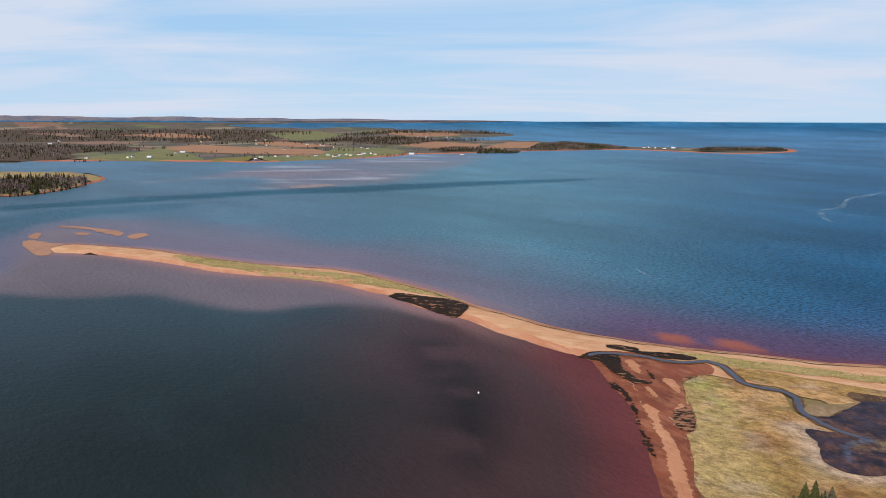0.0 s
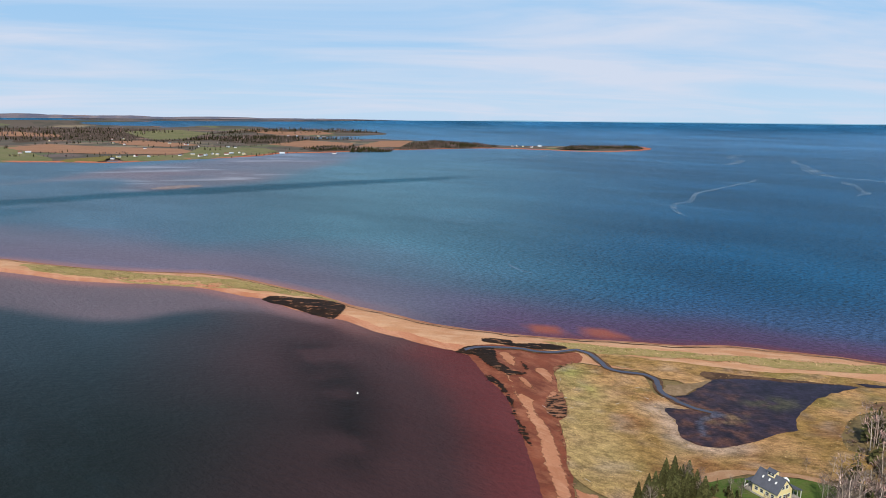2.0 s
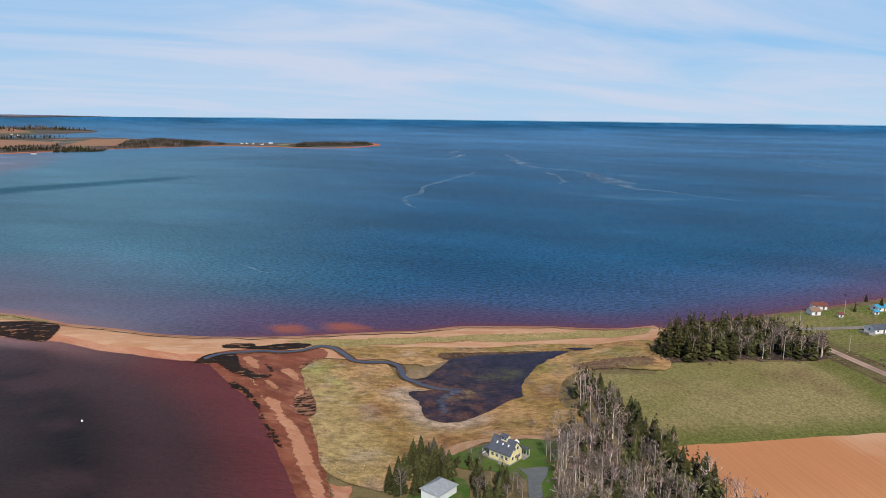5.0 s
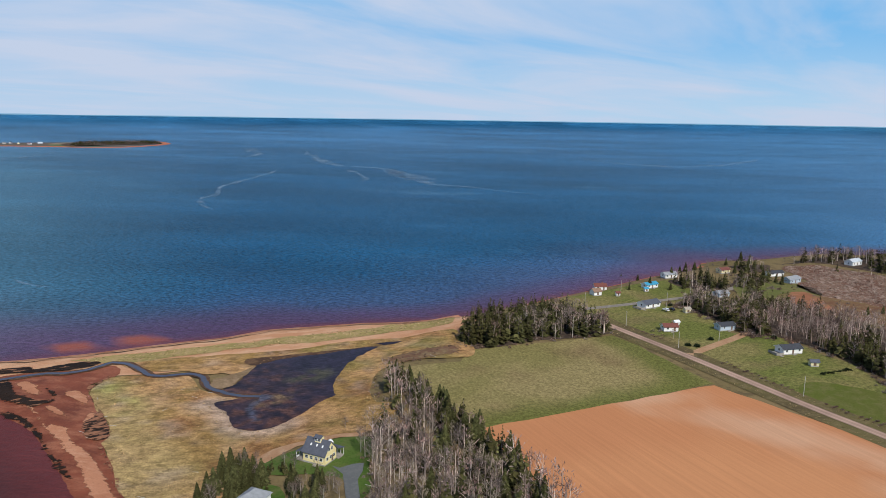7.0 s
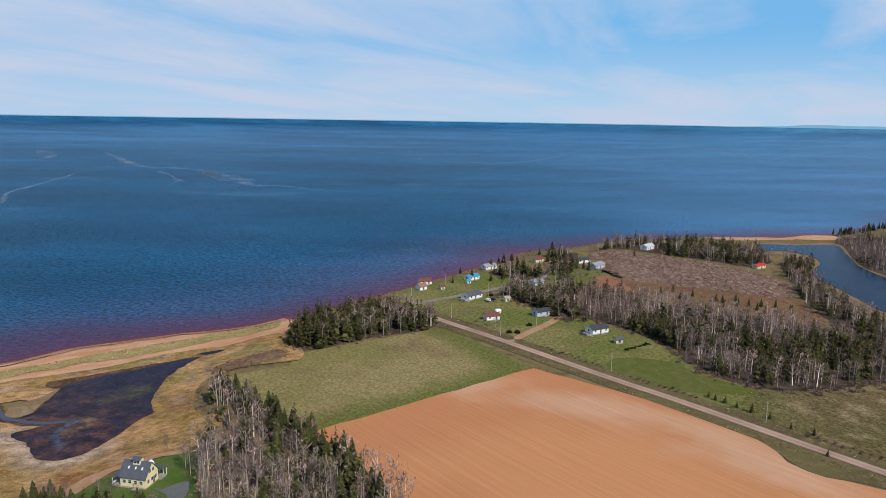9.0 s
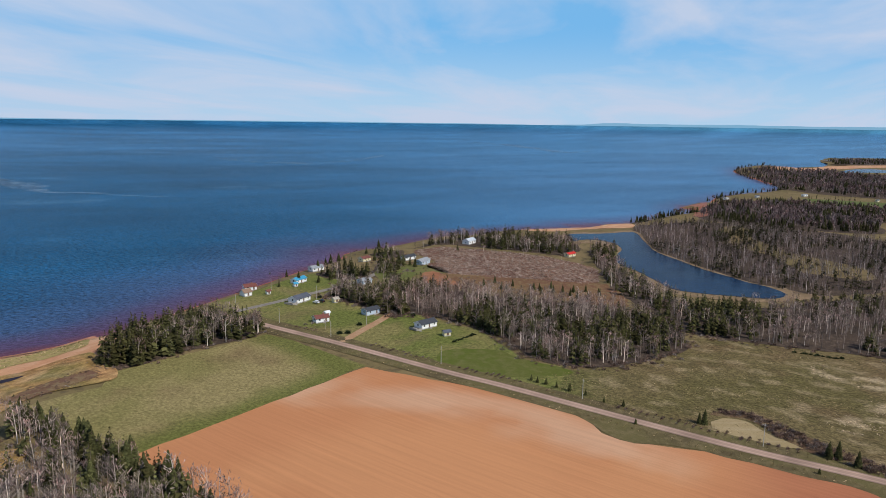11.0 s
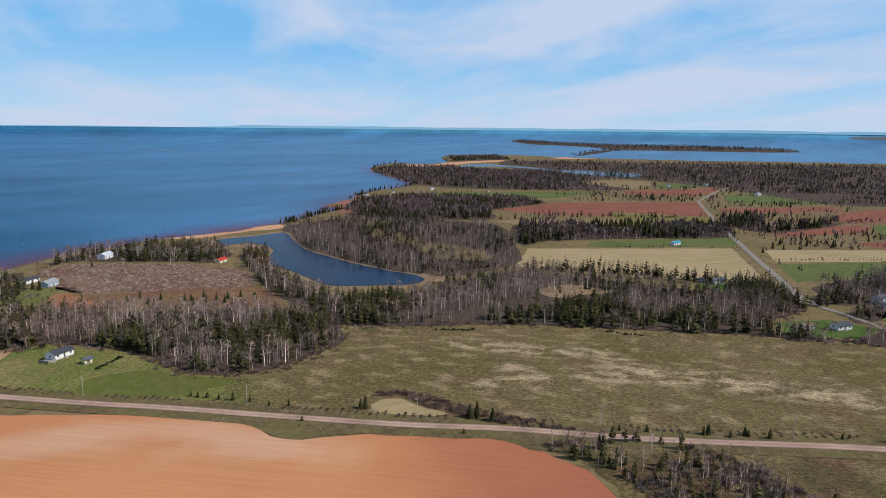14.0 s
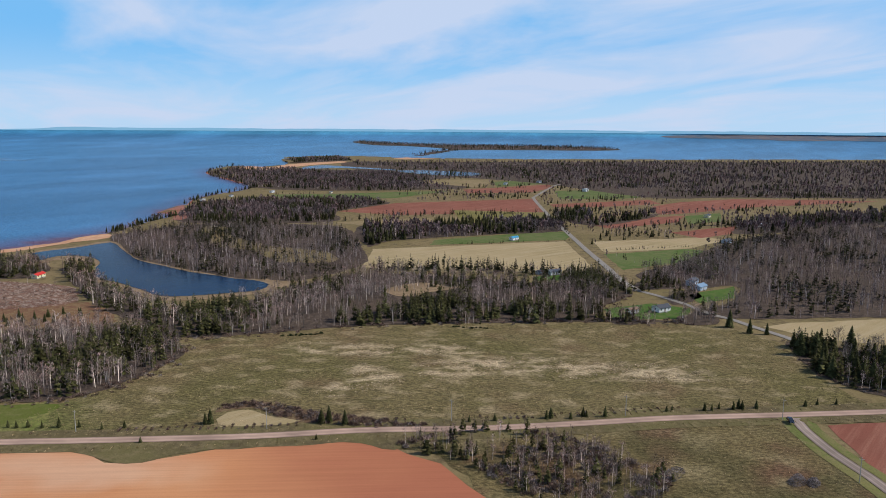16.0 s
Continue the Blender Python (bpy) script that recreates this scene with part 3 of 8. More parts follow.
FAR_HEDGES_WEST = [
    (-1160, 2270, -1170, 2700, 50, 14, 8, 0.6),
    (-1050, 2430, -1010, 2660, 20, 12, 8, 0.6),
    (-825, 2130, -370, 2095, 30, 10, 8, 0.5),
    (-1040, 2920, -860, 3190, 30, 13, 12, 0.6),
    (-820, 3060, -620, 3520, 30, 13, 12, 0.7),
    (-470, 2650, -320, 2480, 24, 11, 8, 0.6),
    (-380, 2610, -210, 2820, 26, 12, 10, 0.6),
    (-630, 2205, -540, 2280, 14, 9, 6, 0.5),
    (-240, 2130, -120, 2340, 24, 10, 8, 0.5),
    (-150, 3000, -70, 3410, 20, 13, 10, 0.7),
    (-50, 2590, 140, 2800, 30, 12, 10, 0.8),
]
FAR_HEDGES_MIDDLE = [
    (-230, 3560, 230, 3980, 50, 15, 20, 0.8),
    (-820, 3340, -340, 2980, 30, 12, 12, 0.5),
    (-760, 2230, -740, 2450, 12, 9, 8, 0.5),
    (130, 2510, 300, 2610, 18, 11, 8, 0.7),
    (-1000, 1920, -820, 1955, 16, 9, 6, 0.5),
    (-520, 2970, -160, 3260, 40, 13, 16, 0.7),
    (-2110, 3640, -1550, 4120, 50, 18, 40, 0.6),
    (-1800, 4770, -920, 5240, 50, 20, 60, 0.6),
    (-740, 4210, 60, 5020, 50, 18, 50, 0.6),
    (-2710, 4800, -2060, 5460, 40, 20, 70, 0.6),
    (-1490, 3520, -990, 3490, 50, 17, 30, 0.7),
]
VILLAGE_TREES = [(545, 252), (535, 244), (543, 243), (533, 235), (553, 240), (543, 231), (556, 231), (499, 234), (480, 251), (443, 237), (464, 217), (471, 211), (462, 202), (455, 195), (452, 190), (555, 226), (576, 224), (604, 223), (618, 224), (600, 214), (589, 206), (568, 196), (567, 203), (542, 198), (540, 190), (584, 199), (555, 187), (542, 178), (583, 218), (551, 207), (527, 202), (541, 173), (536, 167), (467, 197), (450, 183), (448, 178), (466, 181), (456, 229), (493, 272), (417, 167), (400, 135), (398, 132), (406, 132)]
VILLAGE_BRUSH = [(548, 193, 14, 46), (510, 191, 12, 24), (457, 189, 10, 26), (359, 175, 3, 3), (521, 163, 12, 30), (478, 135, 12, 24), (619, 234, 14, 16), (496, 216, 9, 8), (444, 168, 9, 14)]
ISLETS = [ISLET_B]

# ---- materials ----
def nodes_of(name):
    m = bpy.data.materials.new(name)
    m.use_nodes = True
    nt = m.node_tree
    return m, nt, nt.nodes, nt.links, nt.nodes["Principled BSDF"]


def tex_noise(nt, vec, scale, detail=4, rough=0.55):
    n = nt.nodes.new("ShaderNodeTexNoise")
    n.inputs["Scale"].default_value, n.inputs["Detail"].default_value, n.inputs["Roughness"].default_value = scale, detail, rough
    nt.links.new(vec, n.inputs["Vector"])
    return n.outputs[0]


def ranged(nt, src, a, b, lo=0.0, hi=1.0):
    n = nt.nodes.new("ShaderNodeMapRange")
    n.inputs[1].default_value, n.inputs[2].default_value, n.inputs[3].default_value, n.inputs[4].default_value = a, b, lo, hi
    nt.links.new(src, n.inputs[0])
    return n.outputs[0]


def mixed(nt, fac, a, b):
    n = nt.nodes.new("ShaderNodeMix")
    n.data_type = "RGBA"
    for i, v in ((0, fac), (6, a), (7, b)):
        if isinstance(v, (int, float)):
            n.inputs[i].default_value = v
        elif isinstance(v, tuple):
            n.inputs[i].default_value = (*v, 1)
        else:
            nt.links.new(v, n.inputs[i])
    return n.outputs[2]


def position(nt, scale=(1, 1, 1), turn=0.0):
    g = nt.nodes.new("ShaderNodeNewGeometry")
    mp = nt.nodes.new("ShaderNodeMapping")
    mp.vector_type = "TEXTURE"
    mp.inputs["Scale"].default_value = tuple(1 / s for s in scale)
    mp.inputs["Rotation"].default_value = (0, 0, radians(turn))
    nt.links.new(g.outputs["Position"], mp.inputs[0])
    return mp.outputs[0]


def bumped(nt, b, height, strength, distance):
    n = nt.nodes.new("ShaderNodeBump")
    n.inputs["Strength"].default_value, n.inputs["Distance"].default_value = strength, distance
    nt.links.new(height, n.inputs["Height"])
    nt.links.new(n.outputs[0], b.inputs["Normal"])


def soil(name, a, b, c, big=0.012, small=0.25, streak=None, turn=0.0, bump=0.4, rough=0.95, lim=(0.42, 0.60), cut=(0.46, 0.64), feather=False):
    """Ground: a and b in broad patches, c in small tufts or stains, drawn out along one way where streak is given."""
    m, nt, nd, lk, p = nodes_of(name)
    vec = position(nt)
    svec = position(nt, streak or (1, 1, 1), turn)
    base = mixed(nt, ranged(nt, tex_noise(nt, vec, big, 5, 0.6), lim[0], lim[1]), a, b)
    fine = tex_noise(nt, svec, small, 6, 0.65)
    col = mixed(nt, ranged(nt, fine, cut[0], cut[1], 0, 0.85), base, c)
    grain = tex_noise(nt, vec, small * 7, 3, 0.6)
    dark = mixed(nt, ranged(nt, grain, 0.3, 0.5, 0.42, 0.0), col, tuple(x * 0.45 for x in a))
    lk.new(dark, p.inputs["Base Color"])
    p.inputs["Roughness"].default_value = rough
    p.inputs["Specular IOR Level"].default_value = 0.05
    bumped(nt, p, fine, bump, 1.2)
    if feather:
        at = nd.new("ShaderNodeAttribute")
        at.attribute_name = "edge"
        rag = tex_noise(nt, svec, 0.55, 6, 0.7)
        add = nd.new("ShaderNodeMath")
        lk.new(at.outputs["Fac"], add.inputs[0])
        lk.new(ranged(nt, rag, 0.3, 0.7, -0.45, 0.45), add.inputs[1])
        lk.new(ranged(nt, add.outputs[0], 0.38, 0.58), p.inputs["Alpha"])
    return m


def plain(name, col, rough=0.7, var=0.15, scale=0.6, metal=0.0, spec=0.4):
    m, nt, nd, lk, p = nodes_of(name)
    n = tex_noise(nt, position(nt), scale, 4)
    n2 = tex_noise(nt, position(nt), scale * 9, 3)
    c = mixed(nt, ranged(nt, n, 0.35, 0.65), tuple(x * (1 - var) for x in col), tuple(min(1, x * (1 + var)) for x in col))
    c = mixed(nt, ranged(nt, n2, 0.5, 0.75, 0, 0.3), c, tuple(x * 0.6 for x in col))
    lk.new(c, p.inputs["Base Color"])
    p.inputs["Roughness"].default_value, p.inputs["Metallic"].default_value = rough, metal
    p.inputs["Specular IOR Level"].default_value = spec
    return m


def tinted(name, rough=0.9, var=0.35, scale=0.35):
    """Takes its base colour from the mesh's colour layer, with variation from island to island."""
    m, nt, nd, lk, p = nodes_of(name)
    at = nd.new("ShaderNodeAttribute")
    at.attribute_name = "tint"
    g = nd.new("ShaderNodeNewGeometry")
    f = ranged(nt, g.outputs["Random Per Island"], 0, 1, 1 - var, 1 + var)
    n = tex_noise(nt, position(nt), scale, 3)
    f2 = ranged(nt, n, 0.3, 0.7, 0.75, 1.25)
    mul = nd.new("ShaderNodeMath")
    mul.operation = "MULTIPLY"
    lk.new(f, mul.inputs[0])
    lk.new(f2, mul.inputs[1])
    sc = nd.new("ShaderNodeVectorMath")
    sc.operation = "SCALE"
    lk.new(at.outputs["Color"], sc.inputs[0])
    lk.new(mul.outputs[0], sc.inputs["Scale"])
    lk.new(sc.outputs[0], p.inputs["Base Color"])
    p.inputs["Roughness"].default_value = rough
    p.inputs["Specular IOR Level"].default_value = 0.03
    return m


def sward(name, small=0.2, streak=(1, 1, 1), turn=0.0, bump=0.5, deep=0.5, rough=0.95):
    """Ground whose broad colours lie in the mesh's colour layer, with tufts and grain on top."""
    m, nt, nd, lk, p = nodes_of(name)
    at = nd.new("ShaderNodeAttribute")
    at.attribute_name = "tint"
    fine = tex_noise(nt, position(nt, streak, turn), small, 6, 0.68)
    grain = tex_noise(nt, position(nt), small * 6, 4, 0.7)
    col = at.outputs["Color"]
    for src, a, z, lo, hi in ((fine, 0.36, 0.64, 1 - deep, 1 + deep * 0.8), (grain, 0.32, 0.66, 1 - deep, 1 + deep * 0.8)):
        sc = nd.new("ShaderNodeVectorMath")
        sc.operation = "SCALE"
        lk.new(col, sc.inputs[0])
        lk.new(ranged(nt, src, a, z, lo, hi), sc.inputs["Scale"])
        col = sc.outputs[0]
    lk.new(col, p.inputs["Base Color"])
    p.inputs["Roughness"].default_value = rough
    p.inputs["Specular IOR Level"].default_value = 0.03
    bumped(nt, p, fine, bump, 1.2)
    return m


def water_material(name, wave=0.5, rough=0.25, spec=0.07, ripple=0.4):
    m, nt, nd, lk, p = nodes_of(name)
    at = nd.new("ShaderNodeAttribute")
    at.attribute_name = "tint"
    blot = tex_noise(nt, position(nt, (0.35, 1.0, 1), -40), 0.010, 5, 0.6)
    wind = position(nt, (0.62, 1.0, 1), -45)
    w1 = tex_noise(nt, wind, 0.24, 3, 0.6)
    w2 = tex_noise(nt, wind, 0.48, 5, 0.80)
    slick = tex_noise(nt, position(nt, (0.45, 1.0, 1), -55), 0.0060, 8, 0.72)
    calm = ranged(nt, slick, 0.575, 0.66, 0.0, 1.0)

    def scaled(src, f):
        sc = nd.new("ShaderNodeVectorMath")
        sc.operation = "SCALE"
        lk.new(src, sc.inputs[0])
        lk.new(f, sc.inputs["Scale"])
        return sc.outputs[0]

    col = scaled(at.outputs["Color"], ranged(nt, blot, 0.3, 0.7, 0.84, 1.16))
    # ripples reflecting more and less sky, painted as paler and darker dashes
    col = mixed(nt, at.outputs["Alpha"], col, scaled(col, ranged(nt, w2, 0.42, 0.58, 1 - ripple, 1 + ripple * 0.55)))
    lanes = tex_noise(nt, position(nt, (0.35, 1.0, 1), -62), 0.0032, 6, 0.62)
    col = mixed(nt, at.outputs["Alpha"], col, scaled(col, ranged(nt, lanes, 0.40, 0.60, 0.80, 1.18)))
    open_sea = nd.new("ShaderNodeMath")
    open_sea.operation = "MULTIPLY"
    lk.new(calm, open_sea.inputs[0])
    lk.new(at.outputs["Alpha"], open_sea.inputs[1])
    # calm streaks: their smooth sheen is mixed in as a paler colour
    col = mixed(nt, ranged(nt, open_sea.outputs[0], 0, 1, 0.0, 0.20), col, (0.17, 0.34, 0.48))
    lk.new(col, p.inputs["Base Color"])
    p.inputs["IOR"].default_value = 1.33
    p.inputs["Specular IOR Level"].default_value = spec
    add = nd.new("ShaderNodeMath")
    add.operation = "MULTIPLY_ADD"
    add.inputs[1].default_value = 0.5
    lk.new(w2, add.inputs[0])
    lk.new(w1, add.inputs[2])
    p.inputs["Roughness"].default_value = rough
    bumped(nt, p, add.outputs[0], wave, 2.0)
    return m


def slick_material(name):
    m, nt, nd, lk, p = nodes_of(name)
    at = nd.new("ShaderNodeAttribute")
    at.attribute_name = "tint"
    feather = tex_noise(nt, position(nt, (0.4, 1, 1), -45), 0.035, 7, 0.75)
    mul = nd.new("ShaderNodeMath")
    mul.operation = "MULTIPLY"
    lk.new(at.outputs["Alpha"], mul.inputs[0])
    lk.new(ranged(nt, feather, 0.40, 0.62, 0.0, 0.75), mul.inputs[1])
    # the slick's sheen is this painted colour, not a reflection
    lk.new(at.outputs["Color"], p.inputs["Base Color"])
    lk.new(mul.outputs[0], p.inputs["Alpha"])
    p.inputs["Roughness"].default_value = 0.35
    p.inputs["Specular IOR Level"].default_value = 0.03
    return m


M_SLICK = slick_material("calm_slick")
M_BASE = soil("rough_grass", (0.215, 0.155, 0.075), (0.175, 0.132, 0.058), (0.120, 0.088, 0.046), big=0.014, small=0.16, cut=(0.50, 0.62), bump=0.9)
M_SAND = soil("pink_sand", (0.54, 0.295, 0.165), (0.47, 0.235, 0.125), (0.59, 0.365, 0.225), big=0.03, small=0.2, streak=(0.3, 1, 1), turn=-25, bump=0.15, rough=0.9)
M_WETSAND = soil("wet_red_sand", (0.30, 0.105, 0.055), (0.24, 0.08, 0.045), (0.36, 0.15, 0.085), big=0.03, small=0.15, bump=0.15, rough=0.5)
M_BAR = soil("drained_sand_bar", (0.36, 0.185, 0.115), (0.29, 0.145, 0.09), (0.41, 0.23, 0.15), big=0.03, small=0.15, bump=0.1, rough=0.6)
M_FLATSAND = soil("drained_flat", (0.25, 0.185, 0.165), (0.21, 0.16, 0.15), (0.32, 0.27, 0.26), big=0.03, small=0.08, bump=0.05, rough=0.5)
M_WEED = soil("dark_seaweed", (0.018, 0.012, 0.009), (0.030, 0.018, 0.012), (0.34, 0.16, 0.085), big=0.05, small=0.4, streak=(0.35, 1, 1), turn=-30, rough=0.7, cut=(0.575, 0.62), feather=True)
M_PEAT = soil("wet_brown_peat", (0.10, 0.052, 0.034), (0.075, 0.045, 0.03), (0.17, 0.10, 0.055), big=0.06, small=0.3, rough=0.8)
M_MUDRED = soil("wet_red_mud", (0.22, 0.066, 0.036), (0.155, 0.048, 0.028), (0.32, 0.125, 0.07), big=0.05, small=0.2, streak=(0.4, 1, 1), turn=-60, bump=0.2, rough=0.6)
M_RIDGE = soil("damp_pink_sand", (0.47, 0.22, 0.13), (0.41, 0.17, 0.095), (0.52, 0.28, 0.175), big=0.04, small=0.15, streak=(0.3, 1, 1), turn=-65, bump=0.12)
M_REDSHORE = soil("red_shore_sand", (0.44, 0.15, 0.085), (0.38, 0.12, 0.07), (0.48, 0.2, 0.12), big=0.03, small=0.1, bump=0.1)
M_STRAND = soil("dried_wrack", (0.05, 0.035, 0.025), (0.07, 0.045, 0.03), (0.40, 0.22, 0.13), big=0.05, small=0.3, streak=(0.3, 1, 1), turn=-25, rough=0.8, cut=(0.48, 0.56))
M_DRYSAND = soil("dry_sand_on_mud", (0.45, 0.205, 0.115), (0.39, 0.165, 0.09), (0.51, 0.265, 0.16), big=0.05, small=0.3, streak=(0.3, 1, 1), turn=-65, bump=0.12, feather=True)
M_WRACK = soil("wrack_on_mud", (0.020, 0.013, 0.010), (0.030, 0.018, 0.012), (0.36, 0.165, 0.09), big=0.05, small=0.55, streak=(0.4, 1, 1), turn=-15, rough=0.7, cut=(0.46, 0.54), feather=True)
M_REED = soil("dead_reeds", (0.20, 0.135, 0.075), (0.26, 0.175, 0.10), (0.34, 0.235, 0.145), big=0.05, small=0.25, bump=0.6)
# far ridge and low shore: bluish air haze mixed into the base colours
M_HAZERIDGE = soil("hazed_far_ridge", (0.105, 0.110, 0.155), (0.165, 0.145, 0.165), (0.27, 0.205, 0.20), big=0.012, small=0.035, streak=(0.2, 0.2, 5), bump=0.0, cut=(0.54, 0.62))
M_FARHAZE = soil("hazed_low_shore", (0.085, 0.115, 0.150), (0.130, 0.125, 0.140), (0.19, 0.15, 0.14), big=0.006, small=0.012, streak=(0.3, 1, 1), bump=0.0)
M_DUNE = soil("dune_grass", (0.34, 0.265, 0.105), (0.26, 0.215, 0.075), (0.42, 0.29, 0.15), big=0.05, small=0.3)
M_MARSH = soil("dry_marsh_grass", (0.36, 0.245, 0.115), (0.235, 0.175, 0.065), (0.30, 0.235, 0.145), big=0.035, small=0.14, streak=(0.5, 1, 1), turn=-40, bump=0.5)
M_LAWN = soil("green_lawn", (0.055, 0.105, 0.018), (0.085, 0.13, 0.028), (0.12, 0.13, 0.045), big=0.03, small=0.2, bump=0.2)
M_BRIGHT = soil("bright_young_grass", (0.100, 0.118, 0.022), (0.11, 0.115, 0.028), (0.145, 0.135, 0.045), big=0.03, small=0.2, bump=0.2)
M_HAY = soil("hay_field", (0.175, 0.145, 0.048), (0.215, 0.165, 0.065), (0.135, 0.13, 0.036), big=0.02, small=0.18, bump=0.5)
M_VLAWN = soil("village_grass", (0.12, 0.13, 0.036), (0.175, 0.155, 0.055), (0.185, 0.15, 0.07), big=0.025, small=0.2, bump=0.3)
M_RED = soil("red_earth_field", (0.235, 0.085, 0.056), (0.195, 0.070, 0.046), (0.28, 0.125, 0.082), big=0.02, small=0.3, streak=(0.05, 1, 1), turn=-65, bump=0.25)
M_STRAW = soil("straw_field", (0.36, 0.265, 0.14), (0.31, 0.23, 0.115), (0.40, 0.305, 0.175), big=0.02, small=0.25, streak=(0.05, 1, 1), turn=-75, bump=0.2)
M_GREEN = soil("green_field", (0.085, 0.12, 0.03), (0.12, 0.135, 0.045), (0.15, 0.14, 0.06), big=0.02, small=0.1, bump=0.2)
M_TAN = soil("tan_field", (0.24, 0.17, 0.085), (0.20, 0.15, 0.065), (0.27, 0.20, 0.11), big=0.02, small=0.15)
M_ORANGE = soil("orange_field", (0.33, 0.175, 0.105), (0.29, 0.155, 0.095), (0.35, 0.20, 0.125), big=0.01, small=0.1)
M_FARRED = soil("far_brown_field", (0.25, 0.15, 0.11), (0.22, 0.135, 0.105), (0.27, 0.17, 0.12), big=0.01, small=0.1)
M_FARGRASS = soil("far_pasture", (0.165, 0.165, 0.075), (0.205, 0.180, 0.095), (0.13, 0.145, 0.06), big=0.008, small=0.03, bump=0.0)
M_CUT = soil("felled_slash", (0.15, 0.072, 0.047), (0.215, 0.122, 0.080), (0.37, 0.275, 0.215), big=0.03, small=0.32, streak=(0.45, 1, 1), turn=20, bump=0.9, cut=(0.50, 0.60))
M_FLOOR = soil("forest_floor", (0.064, 0.046, 0.036), (0.086, 0.060, 0.043), (0.14, 0.10, 0.072), big=0.04, small=0.35, bump=0.9)
M_BRAMBLE = soil("bramble_ground", (0.10, 0.055, 0.038), (0.15, 0.09, 0.05), (0.22, 0.16, 0.085), big=0.06, small=0.35)
M_HEATH = soil("brown_heath", (0.16, 0.085, 0.055), (0.20, 0.125, 0.065), (0.25, 0.18, 0.095), big=0.06, small=0.35, feather=True)
M_CLEARING = soil("brown_clearing_grass", (0.16, 0.078, 0.045), (0.19, 0.115, 0.055), (0.22, 0.15, 0.075), big=0.03, small=0.25, bump=0.6)
M_REDDIRT = soil("red_soil", (0.34, 0.15, 0.085), (0.28, 0.11, 0.06), (0.22, 0.13, 0.06), big=0.06, small=0.2)
M_DIRT = soil("bare_dirt", (0.40, 0.235, 0.13), (0.36, 0.20, 0.11), (0.44, 0.28, 0.17), big=0.05, small=0.3, bump=0.15)
M_GRAVEL = soil("grey_gravel", (0.25, 0.215, 0.18), (0.215, 0.185, 0.155), (0.30, 0.265, 0.225), big=0.06, small=0.6, bump=0.1)
M_TARMAC = soil("grey_tarmac", (0.135, 0.14, 0.14), (0.12, 0.125, 0.125), (0.16, 0.16, 0.155), big=0.06, small=0.6, bump=0.05)
M_ROAD = tinted("clay_road", 0.9, 0.0, 0.06)
M_VERGE = soil("rough_verge", (0.135, 0.110, 0.045), (0.105, 0.078, 0.040), (0.185, 0.140, 0.070), big=0.04, small=0.3, bump=0.6)
S_HAY = sward("hay_sward", 0.8, (0.85, 1, 1), 65, 0.5, 0.34)
S_MEADOW = sward("meadow_sward", 0.75, (0.62, 1, 1), -113, 0.9, 0.50)
S_MARSH = sward("marsh_sward", 0.34, (0.7, 1, 1), -40, 0.7, 0.40)
S_MIRE = sward("mire_water", 0.7, (0.6, 1, 1), -40, 0.05, 0.55, 0.28)
S_PLOUGH = sward("tilled_soil", 0.7, (0.02, 1, 1), 68, 0.10, 0.07)
S_LAWN = sward("lawn_sward", 0.5, (1, 1, 1), 0, 0.4, 0.40)
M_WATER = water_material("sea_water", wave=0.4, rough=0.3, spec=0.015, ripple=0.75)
M_POND = water_material("pond_water", wave=0.1, rough=0.15, spec=0.03, ripple=0.05)
M_TREE = tinted("tree_bark_and_needles")


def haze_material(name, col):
    """Land so far off that only the lit air before it is seen, painted as a steady glow."""
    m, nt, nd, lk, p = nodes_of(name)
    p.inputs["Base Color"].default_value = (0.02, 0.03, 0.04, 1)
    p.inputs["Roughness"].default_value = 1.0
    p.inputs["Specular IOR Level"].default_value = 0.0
    # the air light is put in as emission over a nearly black base
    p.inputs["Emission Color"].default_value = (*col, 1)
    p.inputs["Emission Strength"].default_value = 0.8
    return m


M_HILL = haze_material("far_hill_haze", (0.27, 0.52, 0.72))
M_FARLAND = soil("far_wooded_land", (0.065, 0.066, 0.062), (0.085, 0.078, 0.070), (0.13, 0.10, 0.075), big=0.003, small=0.012, streak=(0.3, 1, 1), bump=0.0)


